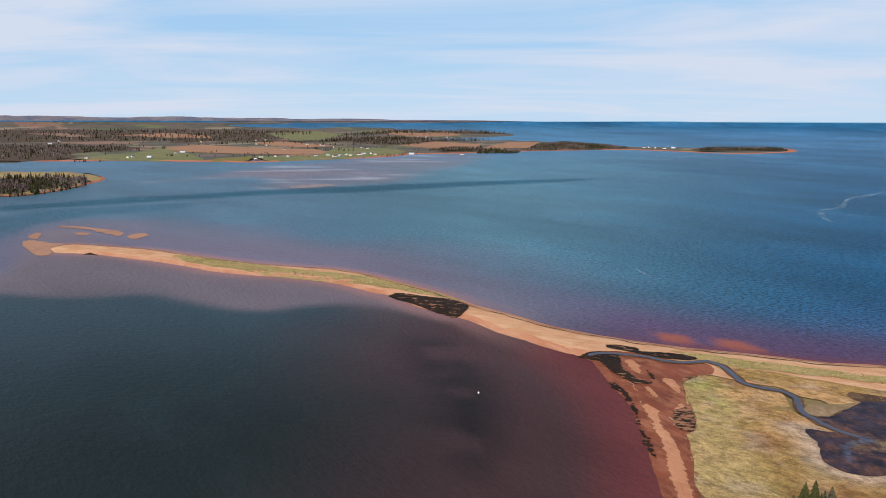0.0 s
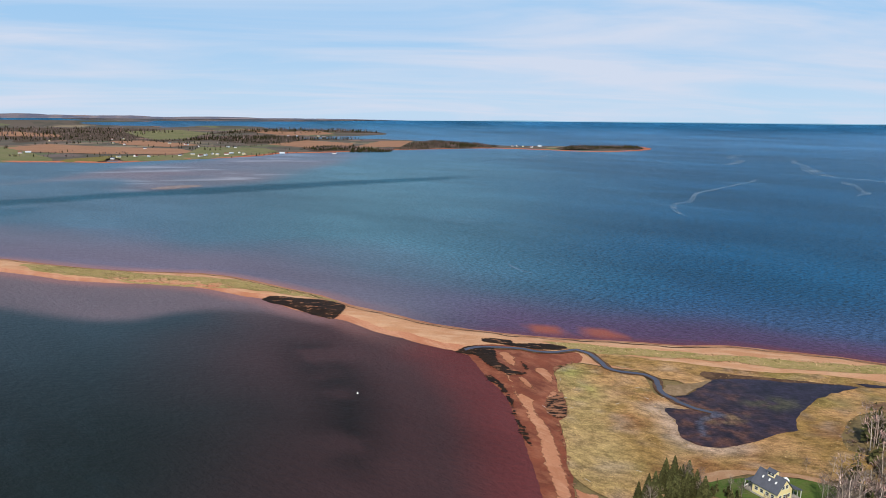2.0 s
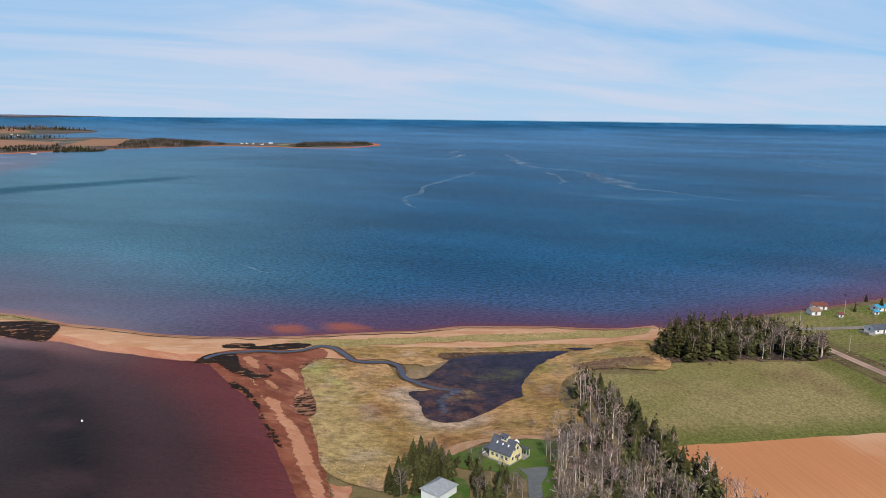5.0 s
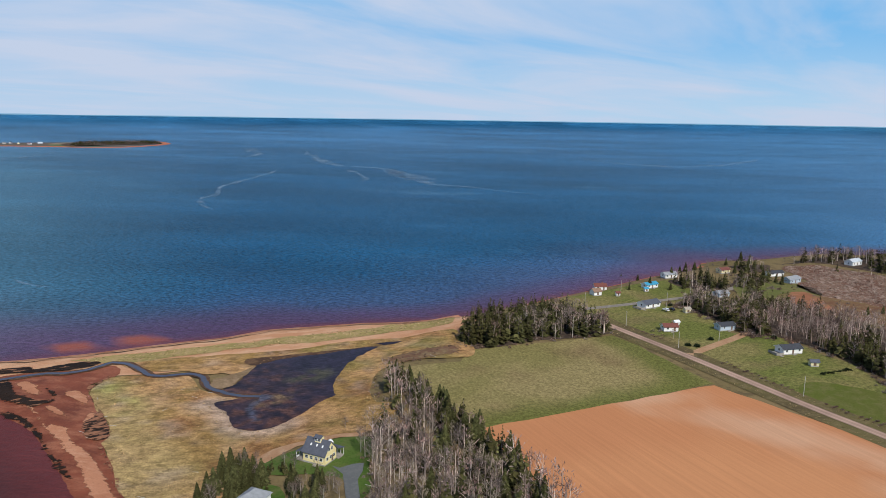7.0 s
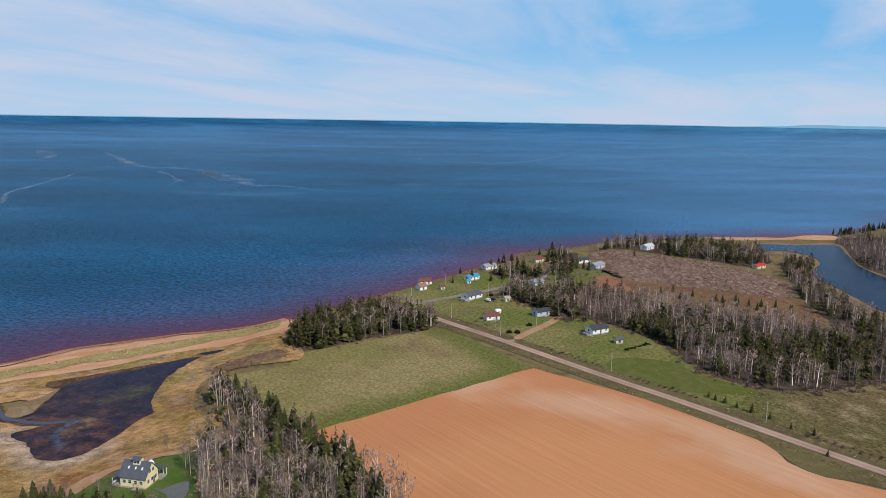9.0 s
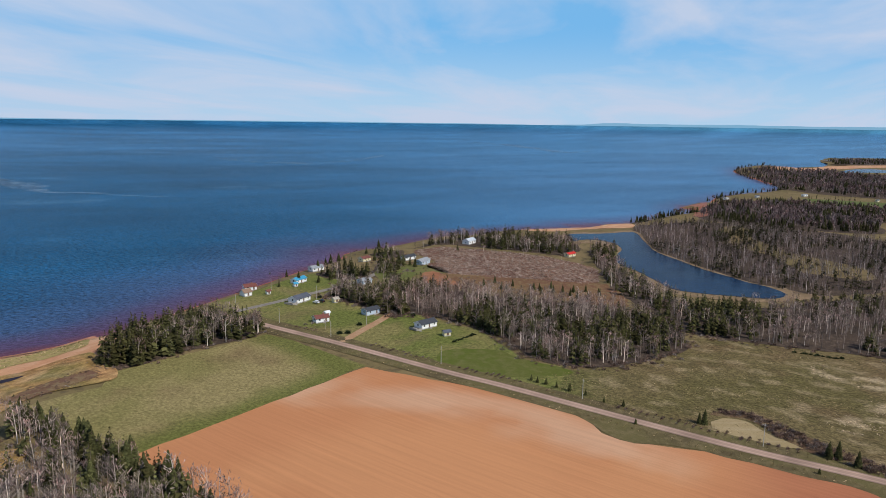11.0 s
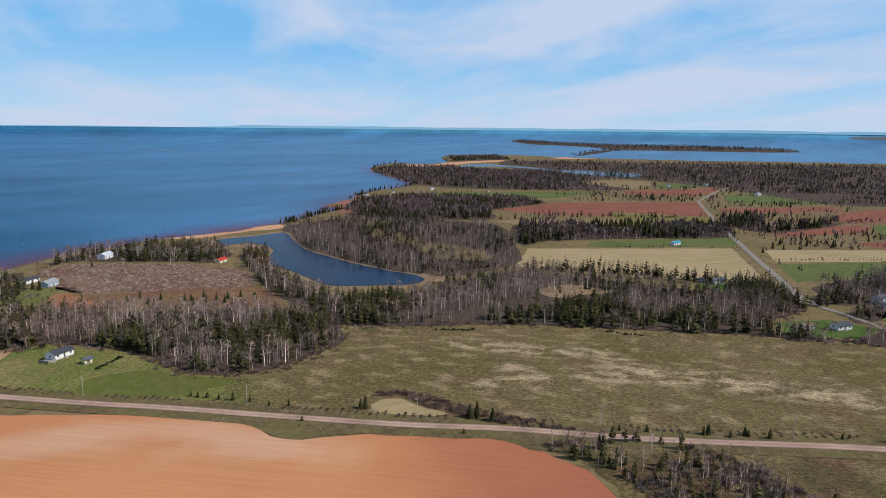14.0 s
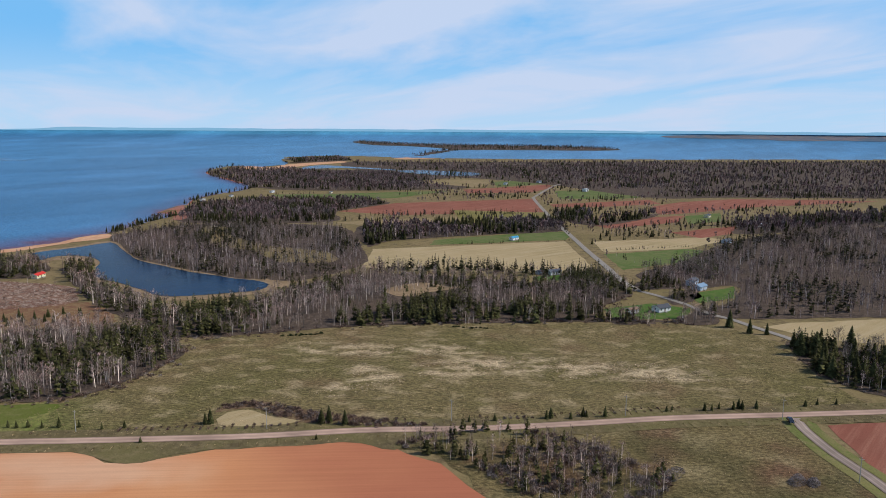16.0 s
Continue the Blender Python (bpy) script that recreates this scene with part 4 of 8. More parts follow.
def patchwork(name):
    """Distant farmland: fields of red earth, straw and pasture between dark woods."""
    m, nt, nd, lk, p = nodes_of(name)
    v = nd.new("ShaderNodeTexVoronoi")
    v.inputs["Scale"].default_value = 0.0075
    v.distance = "CHEBYCHEV"
    lk.new(position(nt, (0.75, 1.0, 1), 12), v.inputs["Vector"])
    ramp = nd.new("ShaderNodeValToRGB")
    ramp.color_ramp.interpolation = "CONSTANT"
    cols = ((0.0, (0.125, 0.100, 0.080)), (0.42, (0.27, 0.16, 0.115)), (0.50, (0.14, 0.145, 0.075)), (0.62, (0.145, 0.11, 0.10)), (0.78, (0.24, 0.19, 0.125)), (0.86, (0.22, 0.125, 0.095)), (0.94, (0.11, 0.125, 0.065)))
    el = ramp.color_ramp.elements
    el[0].position, el[0].color = 0.0, (*cols[0][1], 1)
    el[1].position, el[1].color = cols[1][0], (*cols[1][1], 1)
    for pos, col in cols[2:]:
        x = el.new(pos)
        x.color = (*col, 1)
    sep = nd.new("ShaderNodeSeparateColor")
    lk.new(v.outputs["Color"], sep.inputs[0])
    lk.new(sep.outputs[0], ramp.inputs[0])
    n = tex_noise(nt, position(nt), 0.006, 5, 0.65)
    c = mixed(nt, ranged(nt, n, 0.49, 0.55, 0, 0.9), ramp.outputs[0], (0.085, 0.080, 0.062))
    lk.new(c, p.inputs["Base Color"])
    p.inputs["Roughness"].default_value = 1.0
    p.inputs["Specular IOR Level"].default_value = 0.1
    return m


M_MOSAIC = patchwork("far_farmland")

# ---- ground plan helpers ----
FLAT_TO, BOWL = 2600.0, 2250.0


def far(p):
    """Lays what is further off than FLAT_TO on a gently rising rim, so that the distance ends within 5 km."""
    p = np.asarray(p, float)
    d = np.maximum(np.hypot(p[:, 0], p[:, 1]), 1e-6)
    e = np.where(d > FLAT_TO, FLAT_TO + BOWL * (1 - np.exp(-(d - FLAT_TO) / BOWL)), d)
    k = e / d
    return np.column_stack([p[:, 0] * k, p[:, 1] * k, p[:, 2] * k + EYE * (1 - k)])


def smooth(pts, step, closed=True):
    """A Catmull-Rom curve through the points, in steps of about that many metres."""
    p = np.array(pts, float)
    n = len(p)
    out = []
    for i in range(n if closed else n - 1):
        if closed:
            a, b, c, d = p[i - 1], p[i], p[(i + 1) % n], p[(i + 2) % n]
        else:
            a, b, c, d = p[max(i - 1, 0)], p[i], p[i + 1], p[min(i + 2, n - 1)]
        k = max(1, int(np.hypot(*(c - b)) / step))
        for t in np.arange(k) / k:
            out.append(0.5 * (2 * b + (c - a) * t + (2 * a - 5 * b + 4 * c - d) * t * t + (3 * b - a - 3 * c + d) * t ** 3))
    if not closed:
        out.append(p[-1])
    return np.array(out)


def straight(pts, step):
    p = np.array(pts, float)
    out = []
    for a, b in zip(p, np.roll(p, -1, 0)):
        k = max(1, int(np.hypot(*(b - a)) / step))
        out += [a + (b - a) * i / k for i in range(k)]
    return np.array(out)


def wobble(pts, amount, scale, seed=0.0):
    out = np.array(pts, float)
    for i, (x, y) in enumerate(pts):
        out[i, 0] += amount * noise.noise((x * scale, y * scale, seed))
        out[i, 1] += amount * noise.noise((x * scale, y * scale, seed + 9.0))
    return out


def inside(q, outline):
    """Whether each point of q lies in the outline."""
    x, y = q[:, 0], q[:, 1]
    a, b = np.asarray(outline), np.roll(outline, -1, 0)
    hit = np.zeros(len(q), bool)
    for (x0, y0), (x1, y1) in zip(a, b):
        if y0 != y1:
            hit ^= ((y0 > y) != (y1 > y)) & (x < (x1 - x0) * (y - y0) / (y1 - y0) + x0)
    return hit


def off_line(q, line, closed=False):
    """The distance of each point of q from a broken line."""
    best = np.full(len(q), 1e9)
    ends = np.roll(line, -1, 0) if closed else line[1:]
    for a, b in zip(line, ends):
        ab = b - a
        t = np.clip(((q - a) @ ab) / max(ab @ ab, 1e-9), 0, 1)
        best = np.minimum(best, np.hypot(*(q - a - t[:, None] * ab).T))
    return best


def step01(x):
    x = np.clip(x, 0, 1)
    return x * x * (3 - 2 * x)


COAST_NEAR = np.vstack([smooth(COAST_SPIT_OUTER, 25, False), smooth(COAST_VILLAGE, 25, False), smooth(COAST_CAPES[:20], 30, False)])
COAST_INNER = smooth([(0, -100), (55, 90)] + COAST_BAY, 25, False)
COAST_RING = np.vstack([COAST_NEAR, smooth(COAST_CAPES[19:], 60, False), np.array([(1500.0, -3400.0), (-1500.0, -3000.0), (-350.0, -600.0)]), COAST_INNER])


def height(q):
    """Height of the mainland: low sand and marsh round the spit and the inlet, a low plateau elsewhere, sloping to the shore."""
    q = np.asarray(q, float)
    s = (q[:, 0] - 60) * -0.406 + (q[:, 1] - 170) * 0.914
    up = step01((12 - s) / 30)
    near = off_line(q, np.array([(860.0, 20.0), (700.0, 0.0), (560.0, -60.0)]))
    up = up * step01((near - 65) / 70)
    d = np.minimum(off_line(q, COAST_NEAR), off_line(q, COAST_INNER))
    d = np.where(inside(q, COAST_RING), d, -d)
    top = 1.3 + 2.7 * up
    return np.where(d > -1.5, -0.5 + (top + 0.5) * step01((d + 1.5) / (11 + 7 * up)), np.maximum(-4.0, -0.5 + 0.3 * (d + 1.5)))


def level(me):
    """Shades a sheet as the level surface that it stands for, also where it climbs the rim."""
    me.normals_split_custom_set_from_vertices([(0.0, 0.0, 1.0)] * len(me.vertices))


def flat(z):
    return lambda q: np.full(len(q), float(z))


def sheet(name, outline, mat, lift=0.0, spacing=15.0, label="", category="ground", hfun=height, group="", kind="structure", extra=None):
    """A patch of ground inside an outline, as one triangulated sheet that follows the land."""
    from mathutils.geometry import delaunay_2d_cdt
    o = np.asarray(outline, float)
    lo, hi = o.min(0), o.max(0)
    gx, gy = np.meshgrid(np.arange(lo[0], hi[0], spacing), np.arange(lo[1], hi[1], spacing))
    g = np.column_stack([gx.ravel(), gy.ravel()])
    g += np.random.RandomState(3).uniform(-0.3, 0.3, g.shape) * spacing
    if extra is not None:
        g = np.vstack([g, extra])
    if len(g):
        g = g[inside(g, o)]
    if len(g):
        g = g[off_line(g, o, True) > spacing * 0.12]
    pts = [Vector(p) for p in np.vstack([o, g])]
    n = len(o)
    v, e, f, *_ = delaunay_2d_cdt(pts, [], [list(range(n))], 1, 1e-4)
    xy = np.array([tuple(p) for p in v])
    co = far(np.column_stack([xy, hfun(xy) + lift]))
    me = bpy.data.meshes.new(name)
    me.from_pydata(co.tolist(), [], [tuple(t) for t in f])
    me.materials.append(mat)
    bm = bmesh.new()
    bm.from_mesh(me)
    for face in bm.faces:
        if face.normal.z < 0:
            face.normal_flip()
        face.smooth = True
    bm.to_mesh(me)
    bm.free()
    if np.hypot(xy[:, 0], xy[:, 1]).max() > FLAT_TO + 300 and hfun is not height:
        level(me)
    ob = new(name, me)
    return tagged(ob, label, category, group, kind)


TRACKS = (0.72, 0.92, 1.25, 0.88, 0.98, 0.86, 1.27, 0.94, 0.74)


def ribbon(name, line, width, mat, lift=0.4, label="", category="road", hfun=height, step=6.0, tone=(0.3, 0.3, 0.3), tracks=TRACKS):
    """A strip along a line, with wheel tracks in its colour layer."""
    c = smooth(line, step, False)
    d = np.gradient(c, axis=0)
    d /= np.maximum(np.hypot(d[:, 0], d[:, 1]), 1e-6)[:, None]
    side = np.column_stack([-d[:, 1], d[:, 0]])
    rows = np.linspace(-0.5, 0.5, 9)
    co, fs, cs = [], [], []
    n = len(c)
    for k, w in zip(rows, tracks):
        q = c + side * width * k
        co.append(far(np.column_stack([q, hfun(q) + lift + 0.08 * (0.5 - abs(k))])))
        cs.append(np.tile(np.array((*tone, 1.0)) * (w, w, w, 1), (n, 1)))
    for r in range(8):
        for i in range(n - 1):
            fs.append((r * n + i, r * n + i + 1, (r + 1) * n + i + 1, (r + 1) * n + i))
    me = bpy.data.meshes.new(name)
    me.from_pydata(np.vstack(co).tolist(), [], fs)
    me.materials.append(mat)
    at = me.color_attributes.new("tint", "FLOAT_COLOR", "POINT")
    at.data.foreach_set("color", np.vstack(cs).astype(np.float32).ravel())
    ob = new(name, me)
    bm = bmesh.new()
    bm.from_mesh(me)
    for face in bm.faces:
        if face.normal.z < 0:
            face.normal_flip()
    bm.to_mesh(me)
    bm.free()
    return tagged(ob, label, category, "", "structure")


# ---- the land ----
MAIN = np.vstack([smooth(COAST_SPIT_OUTER, 7, False), smooth(COAST_VILLAGE, 9, False), smooth(COAST_CAPES, 25, False),
                  np.array([(1500.0, -3400.0), (-1500.0, -3000.0), (-350.0, -600.0), (0.0, -100.0), (55.0, 90.0)]), smooth(COAST_BAY, 7, False)])
MAIN = wobble(MAIN, 2.2, 0.06)
gx, gy = np.meshgrid(np.arange(50, 720, 11.0), np.arange(-480, 420, 11.0))
NEAR_GRID = np.column_stack([gx.ravel(), gy.ravel()])
gx, gy = np.meshgrid(np.arange(725, 1200, 14.0), np.arange(-300, 140, 14.0))
NEAR_GRID = np.vstack([NEAR_GRID, np.column_stack([gx.ravel(), gy.ravel()])])
gx, gy = np.meshgrid(np.arange(1210, 2300, 34.0), np.arange(-900, -180, 34.0))
NEAR_GRID = np.vstack([NEAR_GRID, np.column_stack([gx.ravel(), gy.ravel()])])
sheet("ground", MAIN, M_BASE, 0, 70, "rough dry grass and scrub covering the low mainland", "ground", extra=NEAR_GRID)
FAR_LAND = wobble(smooth(COAST_FAR, 60, True), 14, 0.01)


def shelving(outline, top, width):
    o = np.asarray(outline)
    return lambda q: np.where(inside(q, o), -0.5 + (top + 0.5) * step01(off_line(q, o, True) / width), -1.5)


sheet("ground_far_shore", FAR_LAND, M_MOSAIC, 0, 150, "far shore of dark woods and farmland", "far shore", hfun=shelving(FAR_LAND, 4.0, 40))
isl = wobble(smooth(ISLAND_WOODED, 15), 4, 0.03)
sheet("ground_wooded_point", isl, M_MARSH, 0, 30, "low grassy point with a red sand rim", "point", hfun=shelving(isl, 3.0, 14))
isl2 = smooth(ISLAND_FAR, 60)
sheet("ground_far_island", isl2, M_FARLAND, 0, 150, "long wooded island far offshore", "island", hfun=shelving(isl2, 4.0, 60))
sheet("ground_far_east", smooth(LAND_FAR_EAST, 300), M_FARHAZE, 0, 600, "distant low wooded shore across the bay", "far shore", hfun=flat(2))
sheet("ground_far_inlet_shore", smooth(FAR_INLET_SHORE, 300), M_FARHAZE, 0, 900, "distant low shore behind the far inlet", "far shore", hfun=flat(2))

# ---- water ----
def sea():
    az = np.radians(np.concatenate([np.arange(-152, 62.01, 0.78), np.arange(67, 208, 5.0), [208.0]]))
    rad = [0.2]
    while rad[-1] < 2600:
        rad.append(rad[-1] * 1.017 + 0.9)
    while rad[-1] < 21500:
        rad.append(rad[-1] * 1.05)
    rad = np.array(rad + [21800.0])
    A, R = np.meshgrid(az, rad)
    q = np.column_stack([(-np.sin(A) * R).ravel(), (np.cos(A) * R).ravel()])
    na, nr = len(az), len(rad)
    n = np.array([noise.fractal((x * 0.004, y * 0.004, 0.0), 1.0, 2.0, 4) for x, y in q])
    n2 = np.array([noise.fractal((x * 0.0011, y * 0.0011, 5.0), 1.0, 2.0, 4) for x, y in q])
    d_out = off_line(q, COAST_NEAR)
    d_in = off_line(q, COAST_INNER)
    d_far = np.minimum(off_line(q, smooth(COAST_FAR[:24], 120, False)), off_line(q, isl, True))
    bay = inside(q, BAY_WATER) | (d_in < 7)
    # the sky's reflection is already mixed into these water and bottom colours
    deep = np.array([0.008, 0.088, 0.190])
    sea_east = np.array([0.072, 0.185, 0.335])
    mid = np.array([0.076, 0.180, 0.238])
    shoal = np.array([0.185, 0.142, 0.165])
    red = np.array([0.118, 0.033, 0.034])
    maroon = np.array([0.060, 0.031, 0.033])
    dark = np.array([0.014, 0.021, 0.022])

    def blend(c, to, w):
        return c + (to - c) * np.clip(w, 0, 1)[:, None]

    def over(outline, edge):
        """1 well inside the outline, falling to 0 over the edge's width."""
        o = smooth(outline, 15)
        d = off_line(q, o, True)
        return step01(0.5 + np.where(inside(q, o), d, -d) / edge)

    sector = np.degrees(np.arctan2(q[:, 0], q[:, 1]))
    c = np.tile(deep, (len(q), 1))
    # open-sea colour changes with the bearing from the eye
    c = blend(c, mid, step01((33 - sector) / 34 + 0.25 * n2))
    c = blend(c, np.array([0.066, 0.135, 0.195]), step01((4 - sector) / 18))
    c = blend(c, sea_east, step01((sector - 54) / 38 + 0.2 * n2))
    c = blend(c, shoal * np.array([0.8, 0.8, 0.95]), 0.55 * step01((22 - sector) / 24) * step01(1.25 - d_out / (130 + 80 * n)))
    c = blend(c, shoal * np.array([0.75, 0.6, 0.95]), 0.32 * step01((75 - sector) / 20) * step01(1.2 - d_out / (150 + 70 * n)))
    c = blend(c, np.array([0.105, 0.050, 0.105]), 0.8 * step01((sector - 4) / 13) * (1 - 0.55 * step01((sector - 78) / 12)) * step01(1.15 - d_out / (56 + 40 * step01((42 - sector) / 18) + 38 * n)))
    c = blend(c, shoal * 0.95, 0.85 * over(FLATS_FAR, 90) * (0.8 + 0.4 * n))
    c = blend(c, shoal * 0.95, 0.40 * over(FLATS_OUTER, 90) * (0.85 + 0.4 * n))
    c = blend(c, np.array([0.36, 0.37, 0.42]), 0.6 * over(FLATS_FAR, 90) * step01(3.5 * np.array([noise.fractal((x * 0.004, y * 0.016, 1.0), 1.0, 2.0, 4) for x, y in q]) - 0.75))
    c = blend(c, np.array([0.006, 0.075, 0.120]), 0.95 * over(CHANNEL, 22))
    c = blend(c, np.array([0.020, 0.095, 0.150]), 0.7 * over(CHANNEL_B, 30))
    inner = np.tile(dark, (len(q), 1))
    # bluer further off: sky reflection at a low angle, put into the bay's colour
    inner = blend(inner, np.array([0.028, 0.050, 0.066]), step01((np.hypot(q[:, 0], q[:, 1]) - 250) / 260))
    inner = blend(inner, np.array([0.085, 0.062, 0.068]), 0.7 * step01(1.25 - off_line(q, smooth(COAST_BAY[14:], 30, False)) / (38 + 20 * n)))
    inner = blend(inner, maroon, 0.9 * step01(1.25 - off_line(q, smooth(COAST_BAY[:16], 30, False)) / (125 + 40 * n)))
    inner = blend(inner, red, 0.95 * step01(1.25 - off_line(q, smooth(COAST_BAY[:14], 30, False)) / (24 + 10 * n)))
    fine = np.array([noise.fractal((x * 0.03, y * 0.03, 7.0), 1.0, 2.0, 4) for x, y in q])
    inner = blend(inner, dark * 0.5, 0.75 * over(WEED_BED, 34) * step01(0.7 + 2.2 * fine))
    c = np.where(bay[:, None], inner, c)
    c = blend(c, shoal * 0.82, 0.85 * over(FLATS_BAY, 22) * (0.85 + 0.45 * n))
    c = blend(c, np.array([0.30, 0.15, 0.14]), 0.7 * step01(1.15 - np.minimum(d_out, d_in) / (13 + 10 * n)) * step01((12 - sector) / 16))
    c = blend(c, red * 1.3, 0.7 * step01(1.15 - np.minimum(d_out, d_in) / (9 + 6 * n)) * step01((sector - 5) / 20))
    for o in (RED_SHALLOW_A, RED_SHALLOW_B):
        c = blend(c, np.array([0.30, 0.085, 0.050]), 0.85 * over(o, 6))
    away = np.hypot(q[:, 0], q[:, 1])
    # far out, the grazing reflection of the sky is painted in as paler blue
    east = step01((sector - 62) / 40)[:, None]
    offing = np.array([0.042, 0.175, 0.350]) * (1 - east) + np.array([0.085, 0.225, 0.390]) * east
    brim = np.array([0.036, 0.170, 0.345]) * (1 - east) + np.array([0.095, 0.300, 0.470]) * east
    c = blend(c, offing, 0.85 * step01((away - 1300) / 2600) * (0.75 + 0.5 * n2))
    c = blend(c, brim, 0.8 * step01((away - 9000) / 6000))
    calm_water = np.where(bay, 0.12, np.clip(1.15 - c[:, 0] * 6.5, 0.12, 1))
    co = far(np.column_stack([q, np.zeros(len(q))]))
    i = np.arange((nr - 1) * na).reshape(nr - 1, na)[:, :-1].ravel()
    fs = np.column_stack([i, i + 1, i + na + 1, i + na])
    me = bpy.data.meshes.new("water")
    me.from_pydata(co.tolist(), [], fs.tolist())
    me.materials.append(M_WATER)
    at = me.color_attributes.new("tint", "FLOAT_COLOR", "POINT")
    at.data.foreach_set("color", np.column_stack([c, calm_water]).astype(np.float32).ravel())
    bm = bmesh.new()
    bm.from_mesh(me)
    for f in bm.faces:
        f.smooth = True
        if f.normal.z < 0:
            f.normal_flip()
    bm.to_mesh(me)
    bm.free()
    level(me)
    return tagged(new("water", me), "blue sea over red sand shoals, lightly rippled", "sea", "", "structure")


def slick(line, wide, seed):
    """A calm slick drifting on the sea, its pale sheen put into the colour: a feathered strip just above the water."""
    c = wobble(smooth(line, 14, False), 22, 0.010, seed)
    d = np.gradient(c, axis=0)
    d /= np.maximum(np.hypot(d[:, 0], d[:, 1]), 1e-6)[:, None]
    side = np.column_stack([-d[:, 1], d[:, 0]])
    along = np.linspace(0, 1, len(c))
    w = np.array([wide * (0.45 + 1.5 * abs(noise.noise((x * 0.012, y * 0.012, seed + 2.0)))) for x, y in c]) * np.minimum(1, np.minimum(along, 1 - along) * 6 + 0.1)
    rows = (-1.0, -0.4, 0.0, 0.4, 1.0)
    fade = (0.0, 0.8, 1.0, 0.8, 0.0)
    co = np.vstack([far(np.column_stack([c + side * (w * k)[:, None], np.full(len(c), 0.25)])) for k in rows])
    n = len(c)
    fs = [(r * n + i, r * n + i + 1, (r + 1) * n + i + 1, (r + 1) * n + i) for r in range(4) for i in range(n - 1)]
    me = bpy.data.meshes.new("slick")
    me.from_pydata(co.tolist(), [], fs)
    me.materials.append(M_SLICK)
    at = me.color_attributes.new("tint", "FLOAT_COLOR", "POINT")
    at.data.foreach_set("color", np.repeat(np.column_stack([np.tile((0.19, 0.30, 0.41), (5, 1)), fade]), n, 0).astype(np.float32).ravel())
    me.polygons.foreach_set("use_smooth", np.ones(len(fs), bool))
    return tagged(new("slick", me), "pale calm slick drifting on the ruffled sea", "slick", "", "structure")


BAY_WATER = BAY_MOUTH + COAST_BAY[::-1] + [(55, 90), (0, -100), (-1500, -600)]
BAY_WATER = np.array(BAY_WATER, float)
sea()
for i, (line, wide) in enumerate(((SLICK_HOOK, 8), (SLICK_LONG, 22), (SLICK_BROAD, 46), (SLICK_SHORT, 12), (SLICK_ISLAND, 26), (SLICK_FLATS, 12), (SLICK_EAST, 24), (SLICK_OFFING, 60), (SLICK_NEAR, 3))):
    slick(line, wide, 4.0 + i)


def pond(name, outline, z, colours, label, mat=None):
    ob = sheet(name, outline, mat or M_POND, z, 6, label, "pond", hfun=flat(0))
    me = ob.data
    a, b = colours
    at = me.color_attributes.new("tint", "FLOAT_COLOR", "POINT")
    cols = []
    for v in me.vertices:
        k = 0.35 + 1.3 * noise.fractal((v.co.x * 0.03, v.co.y * 0.03, 2.0), 1.0, 2.0, 4)
        k = min(1, max(0, k))
        cols += [a[j] + (b[j] - a[j]) * k for j in range(3)] + [1.0]
    at.data.foreach_set("color", cols)
    return ob


# ---- patches of ground ----
def patch(name, outline, mat, lift, label, category="field", sm=True, edge=1.5, spacing=11.0, hfun=height, step=4.0, rag=0.09):
    o = smooth(outline, step) if sm else straight(outline, 9)
    o = wobble(o, edge, rag, lift)
    return sheet(name, o, mat, lift, spacing, label, category, hfun=hfun)


def feathered(ob, outline, width, sm_step=2.0):
    """Lets the sheet thin out raggedly towards its rim."""
    me = ob.data
    v = np.empty(len(me.vertices) * 3)
    me.vertices.foreach_get("co", v)
    d = off_line(v.reshape(-1, 3)[:, :2], smooth(outline, sm_step), True)
    at = me.attributes.new("edge", "FLOAT", "POINT")
    at.data.foreach_set("value", np.clip(d / width, 0, 1).astype(np.float32))
    return ob


def coloured(ob, f):
    """Fills the sheet's colour layer from a function of place."""
    me = ob.data
    v = np.empty(len(me.vertices) * 3)
    me.vertices.foreach_get("co", v)
    q = v.reshape(-1, 3)[:, :2]
    n = lambda s, k: np.array([noise.fractal((x * s, y * s, k), 1.0, 2.0, 4) for x, y in q])
    c = f(q, n)
    at = me.color_attributes.new("tint", "FLOAT_COLOR", "POINT")
    at.data.foreach_set("color", np.column_stack([np.clip(c, 0, 1), np.ones(len(c))]).astype(np.float32).ravel())
    return ob


def toward(c, to, w):
    return c + (np.array(to) - c) * np.clip(w, 0, 1)[:, None]


def hay_colours(q, n):
    c = np.tile(np.array((0.225, 0.190, 0.070)), (len(q), 1))
    c = toward(c, (0.280, 0.220, 0.095), step01(0.5 + 1.6 * n(0.02, 1)))
    c = toward(c, (0.185, 0.120, 0.062), 0.6 * step01(1.8 * n(0.035, 4) - 0.25))
    edge = off_line(q, np.array([(196.0, 163.0), (298.0, 122.0), (338.0, 189.0)]))
    return toward(c, (0.125, 0.135, 0.032), 0.8 * step01(1.25 - edge / (14 + 8 * n(0.05, 2))))


def plough_colours(q, n):
    c = np.tile(np.array((0.53, 0.240, 0.108)), (len(q), 1))
    c = toward(c, (0.48, 0.205, 0.092), step01(0.4 + 1.2 * n(0.012, 1)))
    c = toward(c, (0.36, 0.125, 0.068), step01((10 - q[:, 1]) / 110 + 0.3 * n(0.02, 3)))
    return toward(c, (0.59, 0.37, 0.235), 0.62 * step01(1.3 - off_line(q, smooth(PALE_LINE, 8, False)) / (17 + 10 * n(0.04, 2))) * step01(0.75 + n(0.03, 8)))


